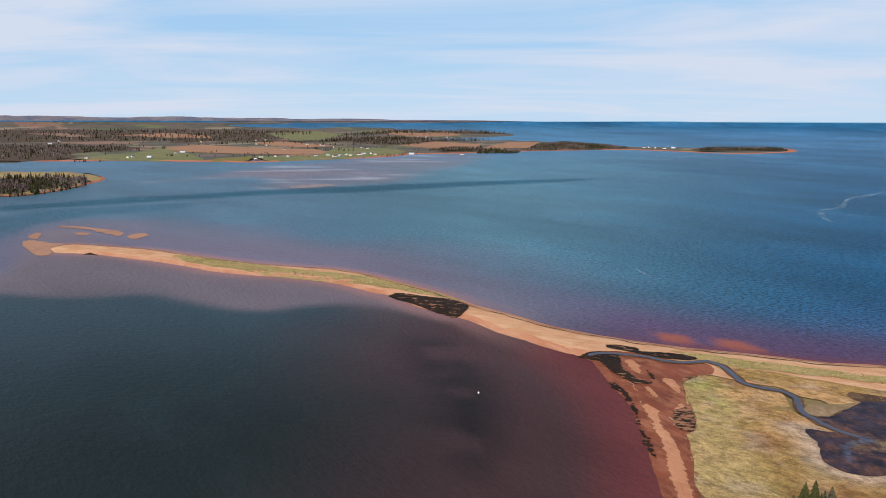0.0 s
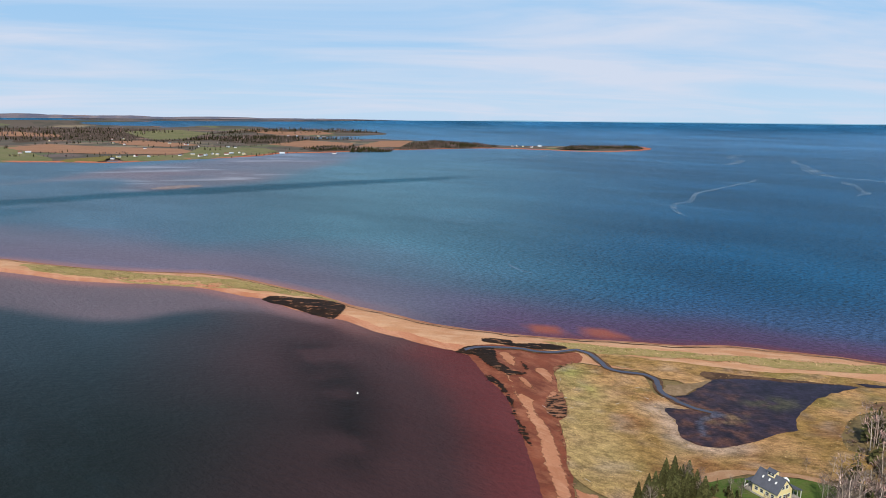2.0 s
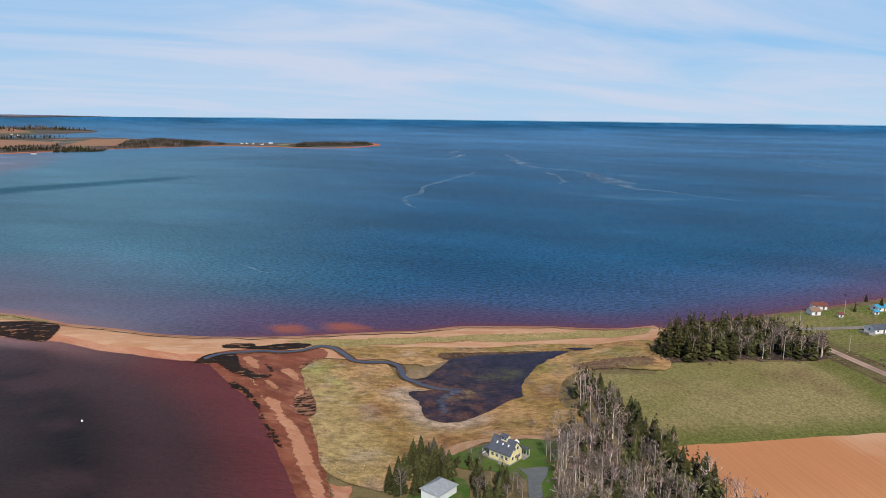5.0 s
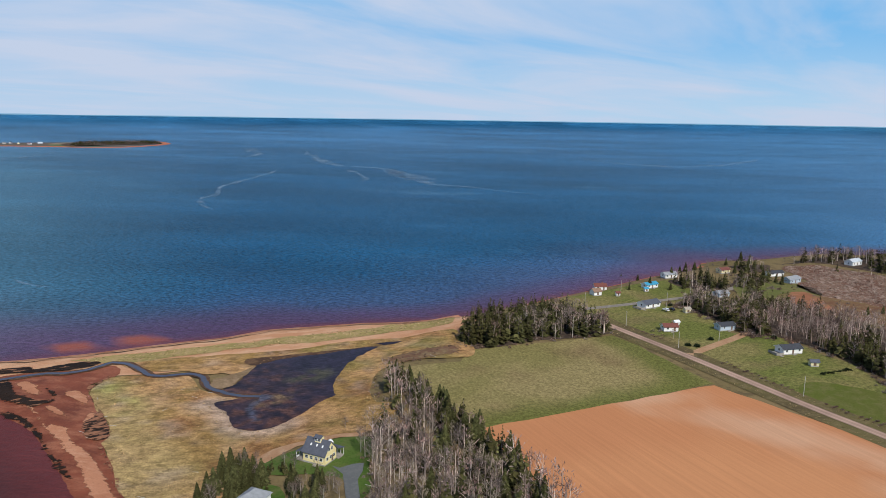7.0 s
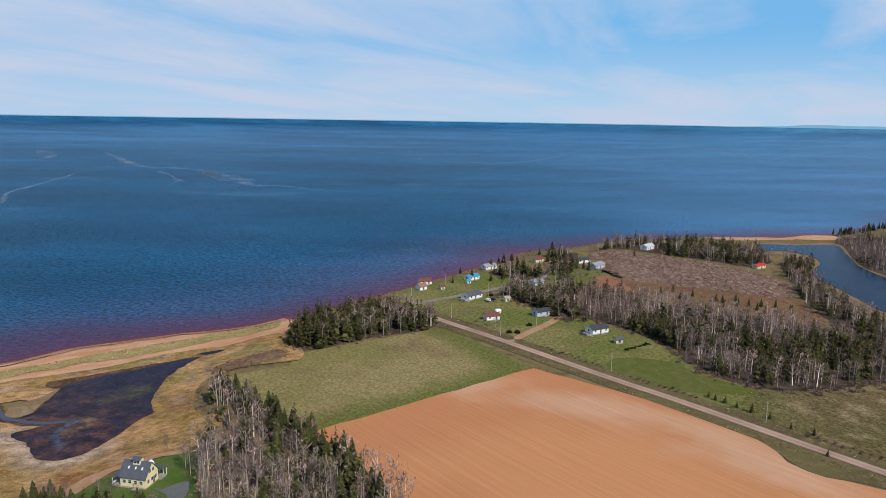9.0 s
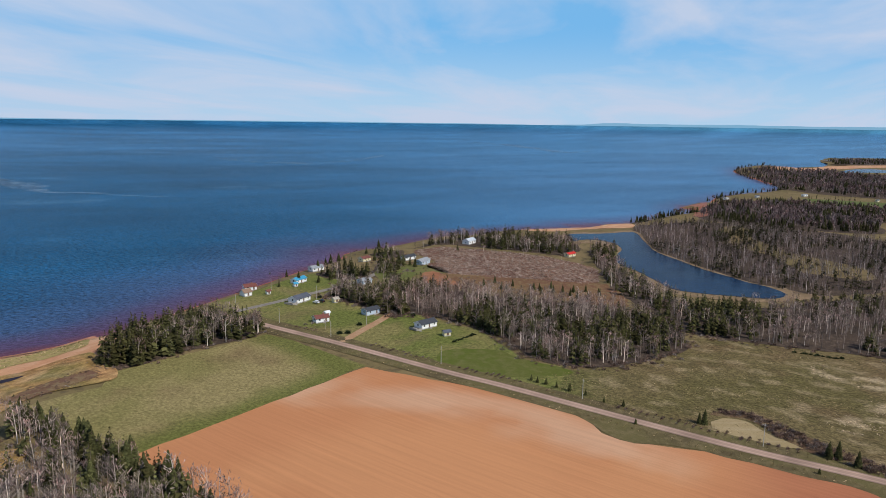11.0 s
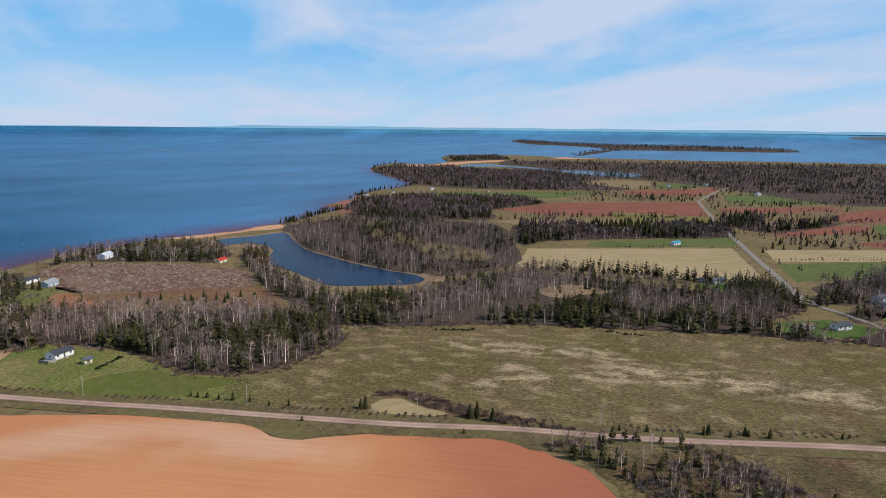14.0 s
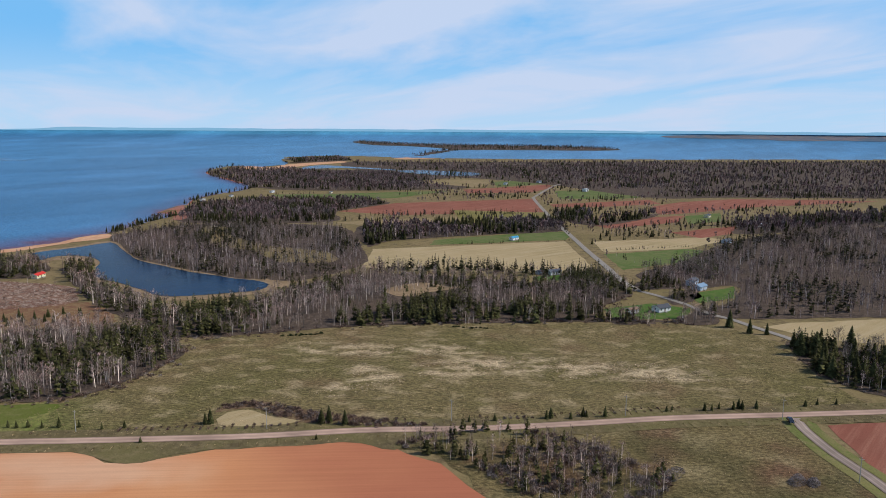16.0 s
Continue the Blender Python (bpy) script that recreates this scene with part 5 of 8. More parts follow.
def meadow_colours(q, n):
    rows = np.column_stack([q[:, 0] * 0.906 - q[:, 1] * 0.423, (q[:, 0] * 0.423 + q[:, 1] * 0.906) * 0.42])
    m = lambda f, k: np.array([noise.fractal((x * f, y * f, k), 1.0, 2.0, 4) for x, y in rows])
    c = np.tile(np.array((0.182, 0.138, 0.062)), (len(q), 1))
    c = toward(c, (0.150, 0.121, 0.048), step01(0.4 + 1.5 * n(0.02, 1)))
    c = toward(c, (0.180, 0.117, 0.062), 0.7 * step01(1.5 * n(0.03, 6)))
    c = toward(c, (0.37, 0.275, 0.155), 0.6 * step01(3.0 * m(0.16, 5) - 0.5))
    c = toward(c, (0.105, 0.087, 0.036), 0.6 * step01(2.8 * m(0.22, 15) - 0.35))
    for line, w in ((BAND_A, 15), (BAND_B, 11), (BAND_C, 10)):
        c = toward(c, (0.52, 0.39, 0.235), 0.9 * step01(1.25 - off_line(q, smooth(line, 8, False)) / w) * step01(0.25 + 3.2 * m(0.16, 3)))
    return toward(c, (0.125, 0.135, 0.038), 0.8 * step01((q[:, 1] + 5) / 45))


def marsh_colours(q, n):
    c = np.tile(np.array((0.42, 0.255, 0.120)), (len(q), 1))
    c = toward(c, (0.285, 0.182, 0.068), step01(0.35 + 2.0 * n(0.03, 1)))
    c = toward(c, (0.47, 0.315, 0.18), 0.6 * step01(2.4 * n(0.06, 9) - 0.2))
    c = toward(c, (0.185, 0.138, 0.048), 0.75 * step01(2.4 * n(0.045, 4) - 0.3))
    c = toward(c, (0.25, 0.125, 0.058), 0.75 * step01(2.6 * n(0.05, 12) - 0.35))
    c = toward(c, (0.40, 0.315, 0.150), 0.6 * step01(1.4 - off_line(q, np.array([(111.0, 312.0), (100.0, 262.0), (92.0, 215.0)])) / 17))
    c = toward(c, (0.26, 0.28, 0.085), 0.7 * step01(1.3 - np.hypot((q[:, 0] - 113) / 9, (q[:, 1] - 286) / 12)) * step01(0.7 + 2 * n(0.06, 3)))
    c = toward(c, (0.24, 0.27, 0.08), 0.6 * step01(1.3 - np.hypot((q[:, 0] - 116) / 8, (q[:, 1] - 308) / 8)))
    c = toward(c, (0.42, 0.33, 0.27), 0.75 * step01(1.2 - off_line(q, smooth(POND[17:25], 6, False)) / 9))
    c = toward(c, (0.33, 0.27, 0.235), 0.4 * step01(3 * n(0.10, 15) - 0.6))
    return toward(c, (0.20, 0.180, 0.055), 0.6 * step01((q[:, 0] - 190) / 25) * step01(1.5 * n(0.05, 7) + 0.4)) * np.array((1.03, 0.98, 0.92))


def rough_colours(q, n):
    c = np.tile(np.array((0.175, 0.130, 0.058)), (len(q), 1))
    c = toward(c, (0.115, 0.092, 0.040), step01(0.45 + 1.7 * n(0.03, 1)))
    c = toward(c, (0.15, 0.080, 0.048), 0.8 * step01(1.8 * n(0.035, 6) - 0.05))
    return toward(c, (0.28, 0.215, 0.11), 0.7 * step01(2 * n(0.06, 5) - 0.2))


def lawn_colours(q, n):
    c = np.tile(np.array((0.142, 0.152, 0.040)), (len(q), 1))
    c = toward(c, (0.215, 0.182, 0.068), step01(0.45 + 1.6 * n(0.025, 1)))
    return toward(c, (0.20, 0.145, 0.072), 0.7 * step01(1.7 * n(0.05, 4) - 0.1))


sheet("spit_sand", wobble(np.vstack([smooth(COAST_SPIT_OUTER, 7, False), smooth([(318, 278), (305, 255), (262, 245), (250, 262), (200, 292), (150, 305), (126, 320), (110, 330)], 7, False), smooth(COAST_BAY[11:], 7, False)]), 2.2, 0.06), M_SAND, 0.30, 5, "pale pink sand spit curving between bay and sea", "beach")
patch("sand_bar", SAND_BAR_FAR, M_FLATSAND, 0.25, "drained grey-pink sand on the far flats", "sand bar", hfun=flat(0), edge=9, rag=0.05)
patch("mud_flat", MUD_FLAT, M_MUDRED, 0.42, "wet red sand flat beside the creek mouth", "mud flat", spacing=4, step=1.5, edge=0.8, rag=0.25)
feathered(patch("beach_ridge", BEACH_RIDGE, M_DRYSAND, 0.62, "dry sand ridge along the bay beach", "beach", spacing=1.5, step=1.5, edge=0.8, rag=0.25), BEACH_RIDGE, 1.6, 1.5)
for o in (DRY_SAND_A, DRY_SAND_B, DRY_SAND_C, BARE_SAND):
    feathered(patch("dry_sand", o, M_DRYSAND, 0.62 + 0.004 * len(o), "dry pink sand lying on the wet flat", "beach", spacing=1.3, step=1.2, edge=1.3, rag=0.35), o, 2.0, 1.2)
coloured(patch("marsh_grass", MARSH, S_MARSH, 0.46, "tan dead marsh grass round the pond", "marsh", spacing=5), marsh_colours)
coloured(patch("marsh_grass", MARSH_BACK, S_MARSH, 0.47, "tan grass on the sand behind the creek", "marsh", spacing=5), marsh_colours)
coloured(patch("marsh_grass", MARSH_NEAR, S_MARSH, 0.36, "tan grass between the pond and the dirt yard", "marsh", spacing=5), marsh_colours)
patch("dune_grass", DUNE_GRASS, M_DUNE, 0.5, "olive dune grass along the outer beach", "dune grass", edge=4)
patch("spit_grass", SPIT_GRASS, M_DUNE, 0.5, "yellow-green dune grass on the sand spit", "dune grass", edge=4)
for nm, o, m in (("seaweed_bank", WEED_SPIT, M_WEED), ("seaweed_bank", WEED_TIP, M_WEED), ("seaweed_bank", WEED_MOUTH, M_WEED), ("seaweed_bank", WEED_MOUTH_B, M_WEED), ("seaweed_bank", WEED_BEACH, M_WEED), ("seaweed_bank", WRACK, M_WRACK), ("seaweed_bank", WRACK_B, M_WRACK)):
    feathered(patch(nm, o, m, 0.74 + 0.004 * (len(o) % 17), "nearly black bank of washed-up seaweed on the sand", "seaweed", edge=1.1, spacing=1.3, step=1.0, rag=0.34), o, 1.1 if o in (WEED_BEACH, WRACK_B) else 2.0, 1.0)
for o in (SAND_BAR_LONG, SAND_BAR_SHORT, SAND_TIP, SAND_BAR_TIP, SAND_BAR_MID):
    patch("sand_bar", o, M_BAR, 0.25, "bare red sand bar awash at low tide", "sand bar", hfun=flat(0), edge=3, rag=0.09)
def mire_colours(q, n):
    c = np.tile(np.array((0.027, 0.021, 0.038)), (len(q), 1))
    west = step01((204 - q[:, 0]) / 48 + 0.5 * n(0.04, 2))
    c = toward(c, (0.050, 0.030, 0.036), 0.8 * west)
    c = toward(c, (0.105, 0.048, 0.034), 0.9 * west * step01(3.0 * n(0.17, 5) + 0.2))
    c = toward(c, (0.014, 0.012, 0.020), 0.8 * step01(2.8 * n(0.16, 8)))
    c = toward(c, (0.075, 0.068, 0.034), 0.75 * step01(1.4 - np.hypot((q[:, 0] - 188) / 14, (q[:, 1] - 258) / 8)) * step01(0.7 + 2 * n(0.12, 3)))
    c = toward(c, (0.20, 0.13, 0.065), 0.8 * step01(1.4 - np.hypot((q[:, 0] - 160) / 11, (q[:, 1] - 246) / 5)) * step01(0.55 + 2.4 * n(0.14, 6)))
    stream = np.array([(157.0, 253.0), (160.0, 250.0), (150.0, 247.0), (145.0, 240.0), (143.0, 233.0)])
    return toward(c, (0.075, 0.080, 0.115), 0.8 * step01(1.5 - off_line(q, smooth(stream, 2, False)) / 1.3))


patch("pond_margin", POND_MUD, M_PEAT, 0.57, "wet red mud along the edge of the pond", "mud", spacing=4, step=2, edge=1.5, rag=0.2)
coloured(sheet("pond", wobble(smooth(POND, 2.0), 1.4, 0.22), S_MIRE, 1.93, 1.7, "dark shallow brackish pond with red mud", "pond", hfun=flat(0)), mire_colours)
pond("pond_tail", smooth(POND_TAIL, 3), 1.93, ((0.02, 0.014, 0.02), (0.03, 0.02, 0.03)), "small dark tail of the pond")
ribbon("creek_bank", wobble(smooth(CREEK, 3, False), 2.0, 0.16), 4.6, M_PEAT, 0.66, "dark brown mud banks of the creek", "mud bank", step=2.0)
ribbon("creek", wobble(smooth(CREEK, 3, False), 1.2, 0.2), 2.4, M_POND, 0.80, "narrow blue-grey tidal creek winding to the bay", "creek", step=2.0, tone=(0.090, 0.100, 0.140), tracks=(1.0,) * 9)
for o in ISLETS:
    patch("marsh_islet", o, M_REED, 2.02, "tan marsh grass islet in the pond", "marsh", edge=2, spacing=4, step=2, rag=0.2, hfun=flat(0))
feathered(patch("heath", HEATH, M_HEATH, 0.52, "brown heath between dune and hay field", "heath", spacing=2.5), HEATH, 5.0)
coloured(patch("hay_field", HAY_FIELD, S_HAY, 0.09, "mown hay field, green going tan", "field", False, 1.2, 5), hay_colours)
coloured(patch("ploughed_field", PLOUGHED, S_PLOUGH, 0.16, "freshly tilled orange-red field with pale dry streaks", "field", False, 1.0, 6), plough_colours)
patch("verge", GRASS_WEDGE, M_VERGE, 0.20, "green grass wedge between road and tilled soil", "verge")
coloured(patch("meadow", MEADOW, S_MEADOW, 0.09, "large rough meadow with pale tussocks", "meadow", True, spacing=2.8), meadow_colours)
coloured(patch("village_lawn", VILLAGE_LAWN, S_LAWN, 0.11, "short green grass round the cottages", "lawn", True, spacing=6), lawn_colours)
patch("bright_lawn", BRIGHT_LAWN, M_BRIGHT, 0.15, "bright green young grass beside the road", "lawn", edge=4)
patch("house_lawn", GARAGE_LAWN, M_LAWN, 0.21, "green lawn beside the garage", "lawn")
patch("house_lawn", HOUSE_LAWN, M_LAWN, 0.2, "vivid green lawn round the yellow house", "lawn")
patch("dirt_yard", DIRT_YARD, M_DIRT, 0.26, "bare brown dirt turning area by the lawn", "yard")
patch("driveway", HOUSE_DRIVE, M_TARMAC, 0.33, "grey tarmac driveway with a turning head", "driveway", False, 0.3)
patch("hollow", TAN_HOLLOW, M_STRAW, 0.18, "pale reed hollow beside the road", "reeds")
patch("bramble", BRAMBLE, M_BRAMBLE, 0.14, "red-brown bramble along the meadow", "bramble", edge=3)
coloured(patch("rough_field", ROUGH_FIELD, S_MEADOW, 0.10, "rough brown grass field beside the junction", "field", edge=3, spacing=6), rough_colours)
patch("red_field", RED_FIELD_NEAR, M_RED, 0.10, "dark red tilled field beside the side road", "field", False)
patch("tan_field", TAN_FIELD_NEAR, M_STRAW, 0.10, "pale stubble field behind the spruces", "field", False)
patch("clearcut", CLEARCUT, M_CUT, 0.3, "felled woodland covered with brown slash", "clearcut", edge=6)
patch("clearcut_grass", CLEARCUT_GRASS, M_CLEARING, 0.28, "brown grassy clearing with young spruces", "clearing", edge=6)
patch("red_soil", RED_SOIL, M_REDDIRT, 0.46, "bare red soil beside the felled wood", "soil", edge=4)
patch("small_lawn", SMALL_LAWN, M_VLAWN, 0.3, "green grass round the grey sheds", "lawn", edge=4)
patch("inlet_rim", INLET_RIM, M_REED, 0.3, "tan reeds and sand round the inlet", "reeds")
patch("barrier_beach", BARRIER_BEACH, M_SAND, 0.25, "narrow sand barrier between inlet and sea", "beach")
patch("red_spit", RED_SPIT, M_WETSAND, 0.3, "small hooked red sand spit", "beach")
pond("inlet", wobble(smooth(INLET, 8), 2, 0.05), 1.9, ((0.009, 0.024, 0.055), (0.015, 0.032, 0.060)), "dark blue inlet behind the barrier beach")
FIELD_COUNT = []
for o, m, label in ((STRAW, M_STRAW, "pale straw-coloured stubble field"), (STRAW_B, M_STRAW, "pale straw-coloured stubble field"), (GREEN_A, M_GREEN, "green pasture beside the far road"),
                    (GREEN_B, M_GREEN, "green pasture strip"), (RED_A, M_RED, "red tilled field between hedgerows"), (RED_B, M_RED, "red tilled field"), (TAN_A, M_TAN, "tan field beside the woods"),
                    (GREEN_C, M_GREEN, "green pasture"), (GREEN_D, M_GREEN, "green pasture round a farm"), (RED_C, M_RED, "red tilled field"), (RED_D, M_RED, "wide red tilled field"), (RED_E, M_RED, "red tilled field"),
                    (GREEN_E, M_GREEN, "green pasture round a farmhouse"), (RED_F, M_RED, "red tilled field"), (TAN_B, M_TAN, "tan strip field"), (TAN_C, M_HAY, "olive strip field"), (GREEN_F, M_GREEN, "green coastal pasture"),
                    (GLADE_A, M_HAY, "olive glade in the woods"), (GLADE_B, M_HAY, "olive glade in the woods"), (YARD_A, M_LAWN, "green yard among trees"), (YARD_B, M_LAWN, "green yard among trees"), (YARD_C, M_LAWN, "green yard among trees")):
    patch("field", o, m, 0.07 + 0.006 * len(FIELD_COUNT), label, "field", False, 2.0, 30)
    FIELD_COUNT.append(1)
for o, m, label in ((FB_A, M_ORANGE, "orange-brown tilled field on the far shore"), (FB_B, M_ORANGE, "orange-brown tilled field on the far shore"), (FB_C, M_FARGRASS, "green pasture on the far shore"), (FB_D, M_FARGRASS, "green pasture on the far shore"),
                    (FB_E, M_ORANGE, "orange-brown tilled field on the far shore"), (FB_F, M_ORANGE, "orange-brown tilled field on the far shore"), (FB_G, M_FARGRASS, "green pasture on the far shore"),
                    (FB_H, M_ORANGE, "orange-brown tilled field on the far shore"), (FB_I, M_ORANGE, "orange-brown tilled field on the far shore"), (FB_J, M_FARRED, "brown tilled field on the far shore"),
                    (FB_K, M_FARRED, "brown tilled field on the far shore"), (FB_L, M_HAY, "pale grass along the far shore"), (FB_M, M_FARRED, "brown tilled field on the far shore")):
    patch("field", o, m, 0.3 + 0.03 * len(FIELD_COUNT), label, "field", False, 8.0, 60, hfun=shelving(FAR_LAND, 4.0, 40))
    FIELD_COUNT.append(1)
patch("bog_reeds", BOG, M_REED, 0.5, "pale reeds in a woodland bog", "reeds", edge=9, rag=0.06)
for o in (LAGOON_A, LAGOON_B):
    pond("lagoon", smooth(o, 15), 4.6, ((0.03, 0.07, 0.12), (0.04, 0.08, 0.12)), "blue lagoon behind the cape")
for o in (CAPE_BEACH, BAR_BEACH):
    patch("cape_beach", o, M_SAND, 0.35, "pale sand beach on the distant cape", "beach", True, 3, 40)
def inland(line, step, off):
    """A line moved to its right by off metres."""
    c = smooth(line, step, False)
    d = np.gradient(c, axis=0)
    d /= np.maximum(np.hypot(d[:, 0], d[:, 1]), 1e-6)[:, None]
    return c + np.column_stack([d[:, 1], -d[:, 0]]) * off


ribbon("red_cliffs", inland(COAST_CAPES[3:20], 20, 3.0), 6, M_REDSHORE, 0.25, "red sandstone cliffs along the wooded coast", "cliff")
ribbon("red_bank", inland(COAST_VILLAGE[2:14], 12, 3.0), 6, M_REDSHORE, 0.25, "low red bank along the cottage shore", "bank")
ribbon("far_red_shore", inland(COAST_FAR[3:23], 40, 10), 30, M_REDSHORE, 1.6, "red sand shore of the far land", "shore", hfun=shelving(FAR_LAND, 4.0, 40), step=40)
ribbon("point_red_shore", inland(ISLAND_WOODED[1:9], 12, -3), 9, M_REDSHORE, 0.5, "red sand rim of the wooded point", "shore", hfun=shelving(isl, 3.0, 14), step=10)
ribbon("wet_sand_edge", wobble(inland(COAST_BAY[12:-1], 6, 2.6), 2.4, 0.12), 6.5, M_RIDGE, 0.42, "damp red sand along the bay side of the spit", "beach", step=3)
ribbon("wet_sand_edge", wobble(inland(COAST_SPIT_OUTER[1:], 6, 2.2), 1.6, 0.12), 5.0, M_RIDGE, 0.42, "damp red sand along the sea side of the spit", "beach", step=3)
ribbon("wrack_line", wobble(inland(COAST_SPIT_OUTER[1:], 6, 8.5), 2.6, 0.07), 1.1, M_STRAND, 0.46, "thin dark line of dried seaweed on the sand", "seaweed", step=3)
for side in (6.2, -6.2):
    ribbon("road_verge", inland(ROAD, 6, side), 7.0, M_VERGE, 0.22, "rough grass verge and ditch beside the road", "verge")
for side in (4.6, -4.6):
    ribbon("road_verge", inland(SIDE_ROAD, 6, side), 4.0, M_VLAWN, 0.22, "green grass verge beside the side road", "verge")
ribbon("road", ROAD, 5.2, M_ROAD, 0.26, "pinkish clay-stained country road", tone=(0.36, 0.240, 0.180))
ribbon("village_lane", VILLAGE_LANE, 5.0, M_GRAVEL, 0.24, "grey gravel lane between cottages", "lane")
ribbon("red_track", RED_TRACK, 5.0, M_DIRT, 0.22, "red dirt driveway", "track")
ribbon("side_road", SIDE_ROAD, 4.6, M_ROAD, 0.24, "grey-brown gravel side road", "road", tone=(0.27, 0.205, 0.165))
ribbon("far_road", ROAD_FAR, 5.5, M_GRAVEL, 0.28, "pale gravel road running through fields", "road")
ribbon("east_lane", LANE_EAST, 4.5, M_GRAVEL, 0.27, "pale gravel lane among trees", "lane")

# ---- building blocks ----
def part(name, bm, mat, parent, label=""):
    me = bpy.data.meshes.new(name)
    bm.to_mesh(me)
    bm.free()
    me.materials.append(mat)
    ob = new(name, me)
    ob.parent = parent
    return tagged(ob, label) if label else ob


def shared(name, me, parent, x=0, y=0, z=0, turn=0):
    ob = new(name, me)
    ob.parent = parent
    ob.matrix_local = pose(x, y, z, 0, 0, turn)
    return ob


def holder(name, x, y, z, turn, label, category, group=""):
    ob = new(name)
    ob.empty_display_size = 0.5
    ob.matrix_world = pose(x, y, z, 0, 0, turn)
    return tagged(ob, label, category, group)


def box(bm, x, y, z, sx, sy, sz, bevel=0.0):
    """A box with its base at z."""
    r = bmesh.ops.create_cube(bm, size=1, matrix=Matrix.LocRotScale((x, y, z + sz / 2), None, (sx, sy, sz)))
    if bevel:
        es = {e for v in r["verts"] for e in v.link_edges}
        bmesh.ops.bevel(bm, geom=list(es), offset=bevel, segments=1, affect="EDGES")
    return bm


def fresh(*boxes, bevel=0.0):
    bm = bmesh.new()
    for b in boxes:
        box(bm, *b, bevel=bevel)
    return bm


def solid(bm, pts, faces):
    vs = [bm.verts.new(p) for p in pts]
    for f in faces:
        bm.faces.new([vs[i] for i in f])
    return bm


def land_z(x, y):
    return float(height(np.array([(x, y)], float))[0])


def seat(x, y, lift=0.3):
    """A place on the ground, laid out on the far rim where it is distant."""
    p = far(np.array([(x, y, land_z(x, y) + lift)]))[0]
    return p


ROOFS = {"red_roof": (0.17, 0.06, 0.045), "brown_roof": (0.24, 0.15, 0.10), "blue_roof": (0.05, 0.27, 0.42), "grey_roof": (0.28, 0.29, 0.30), "slate_roof": (0.085, 0.09, 0.11),
         "beige_roof": (0.36, 0.31, 0.25), "white_roof": (0.7, 0.7, 0.7), "black_roof": (0.05, 0.052, 0.06), "pale_roof": (0.5, 0.53, 0.56), "bright_red_roof": (0.5, 0.03, 0.02), "steel_blue_roof": (0.16, 0.24, 0.33)}
WALLS = {"white": (0.78, 0.77, 0.74), "cream": (0.68, 0.60, 0.36), "blue_grey": (0.42, 0.49, 0.56)}
M_ROOFS = {k: plain(k, c, 0.7, 0.12, 0.8, 0.0, 0.3) for k, c in ROOFS.items()}
M_WALLS = {k: plain("wall_" + k, c, 0.6, 0.04, 0.5) for k, c in WALLS.items()}
M_YELLOW = plain("yellow_siding", (0.83, 0.70, 0.36), 0.6, 0.04, 0.5)
M_TRIM = plain("white_trim", (0.78, 0.78, 0.76), 0.5, 0.03)
M_PANE = plain("window_glass", (0.03, 0.04, 0.05), 0.08, 0.1, 0.5, 0.0, 0.6)
M_DOOR = plain("door_paint", (0.16, 0.10, 0.07), 0.5, 0.1)
M_DECK = plain("weathered_deck", (0.30, 0.27, 0.23), 0.85, 0.2)
M_BASEWALL = plain("concrete", (0.36, 0.35, 0.33), 0.9, 0.12)
M_BRICK = plain("brick_chimney", (0.28, 0.13, 0.09), 0.85, 0.2)
M_POLE = plain("weathered_pole", (0.42, 0.39, 0.34), 0.85, 0.15, 0.8)
M_METAL = plain("dull_metal", (0.35, 0.36, 0.37), 0.45, 0.1, 1.0, 0.8)
M_BLACKCAR = plain("black_car_paint", (0.012, 0.012, 0.015), 0.18, 0.05, 0.5, 0.0, 0.6)
M_WHITECAR = plain("white_car_paint", (0.75, 0.75, 0.75), 0.25, 0.03, 0.5, 0.0, 0.6)
M_TYRE = plain("tyre_rubber", (0.02, 0.02, 0.02), 0.9, 0.1)
M_REDPAINT = plain("red_paint", (0.55, 0.03, 0.02), 0.4, 0.1)
M_LAMP = plain("lamp_lens", (0.6, 0.58, 0.5), 0.2, 0.05)


def pane_mesh(w, h):
    bm = fresh((0, 0, 0, w, 0.05, h))
    me = bpy.data.meshes.new("pane")
    bm.to_mesh(me)
    bm.free()
    me.materials.append(M_PANE)
    return me


def frame_mesh(w, h):
    bm = fresh((-w / 2, 0, 0, 0.1, 0.12, h), (w / 2, 0, 0, 0.1, 0.12, h), (0, 0, -0.08, w + 0.1, 0.14, 0.1), (0, 0, h - 0.02, w + 0.1, 0.12, 0.1), (0, 0, h / 2 - 0.03, w, 0.10, 0.06))
    me = bpy.data.meshes.new("window")
    bm.to_mesh(me)
    bm.free()
    me.materials.append(M_TRIM)
    return me


FRAME, PANE = frame_mesh(1.25, 1.15), pane_mesh(1.2, 1.1)


def window(parent, x, y, z, turn):
    w = shared("window", FRAME, parent, x, y, z, turn)
    shared("pane", PANE, w, 0, 0, 0.02, 0)
    return w


def gable_walls(L, W, hw, rise):
    bm = bmesh.new()
    l, w = L / 2, W / 2
    return solid(bm, [(-l, -w, 0), (l, -w, 0), (l, w, 0), (-l, w, 0), (-l, -w, hw), (l, -w, hw), (l, w, hw), (-l, w, hw), (-l, 0, hw + rise), (l, 0, hw + rise)],
                 [(0, 1, 5, 4), (2, 3, 7, 6), (1, 2, 6, 9, 5), (3, 0, 4, 8, 7), (4, 5, 9, 8), (6, 7, 8, 9), (3, 2, 1, 0)])


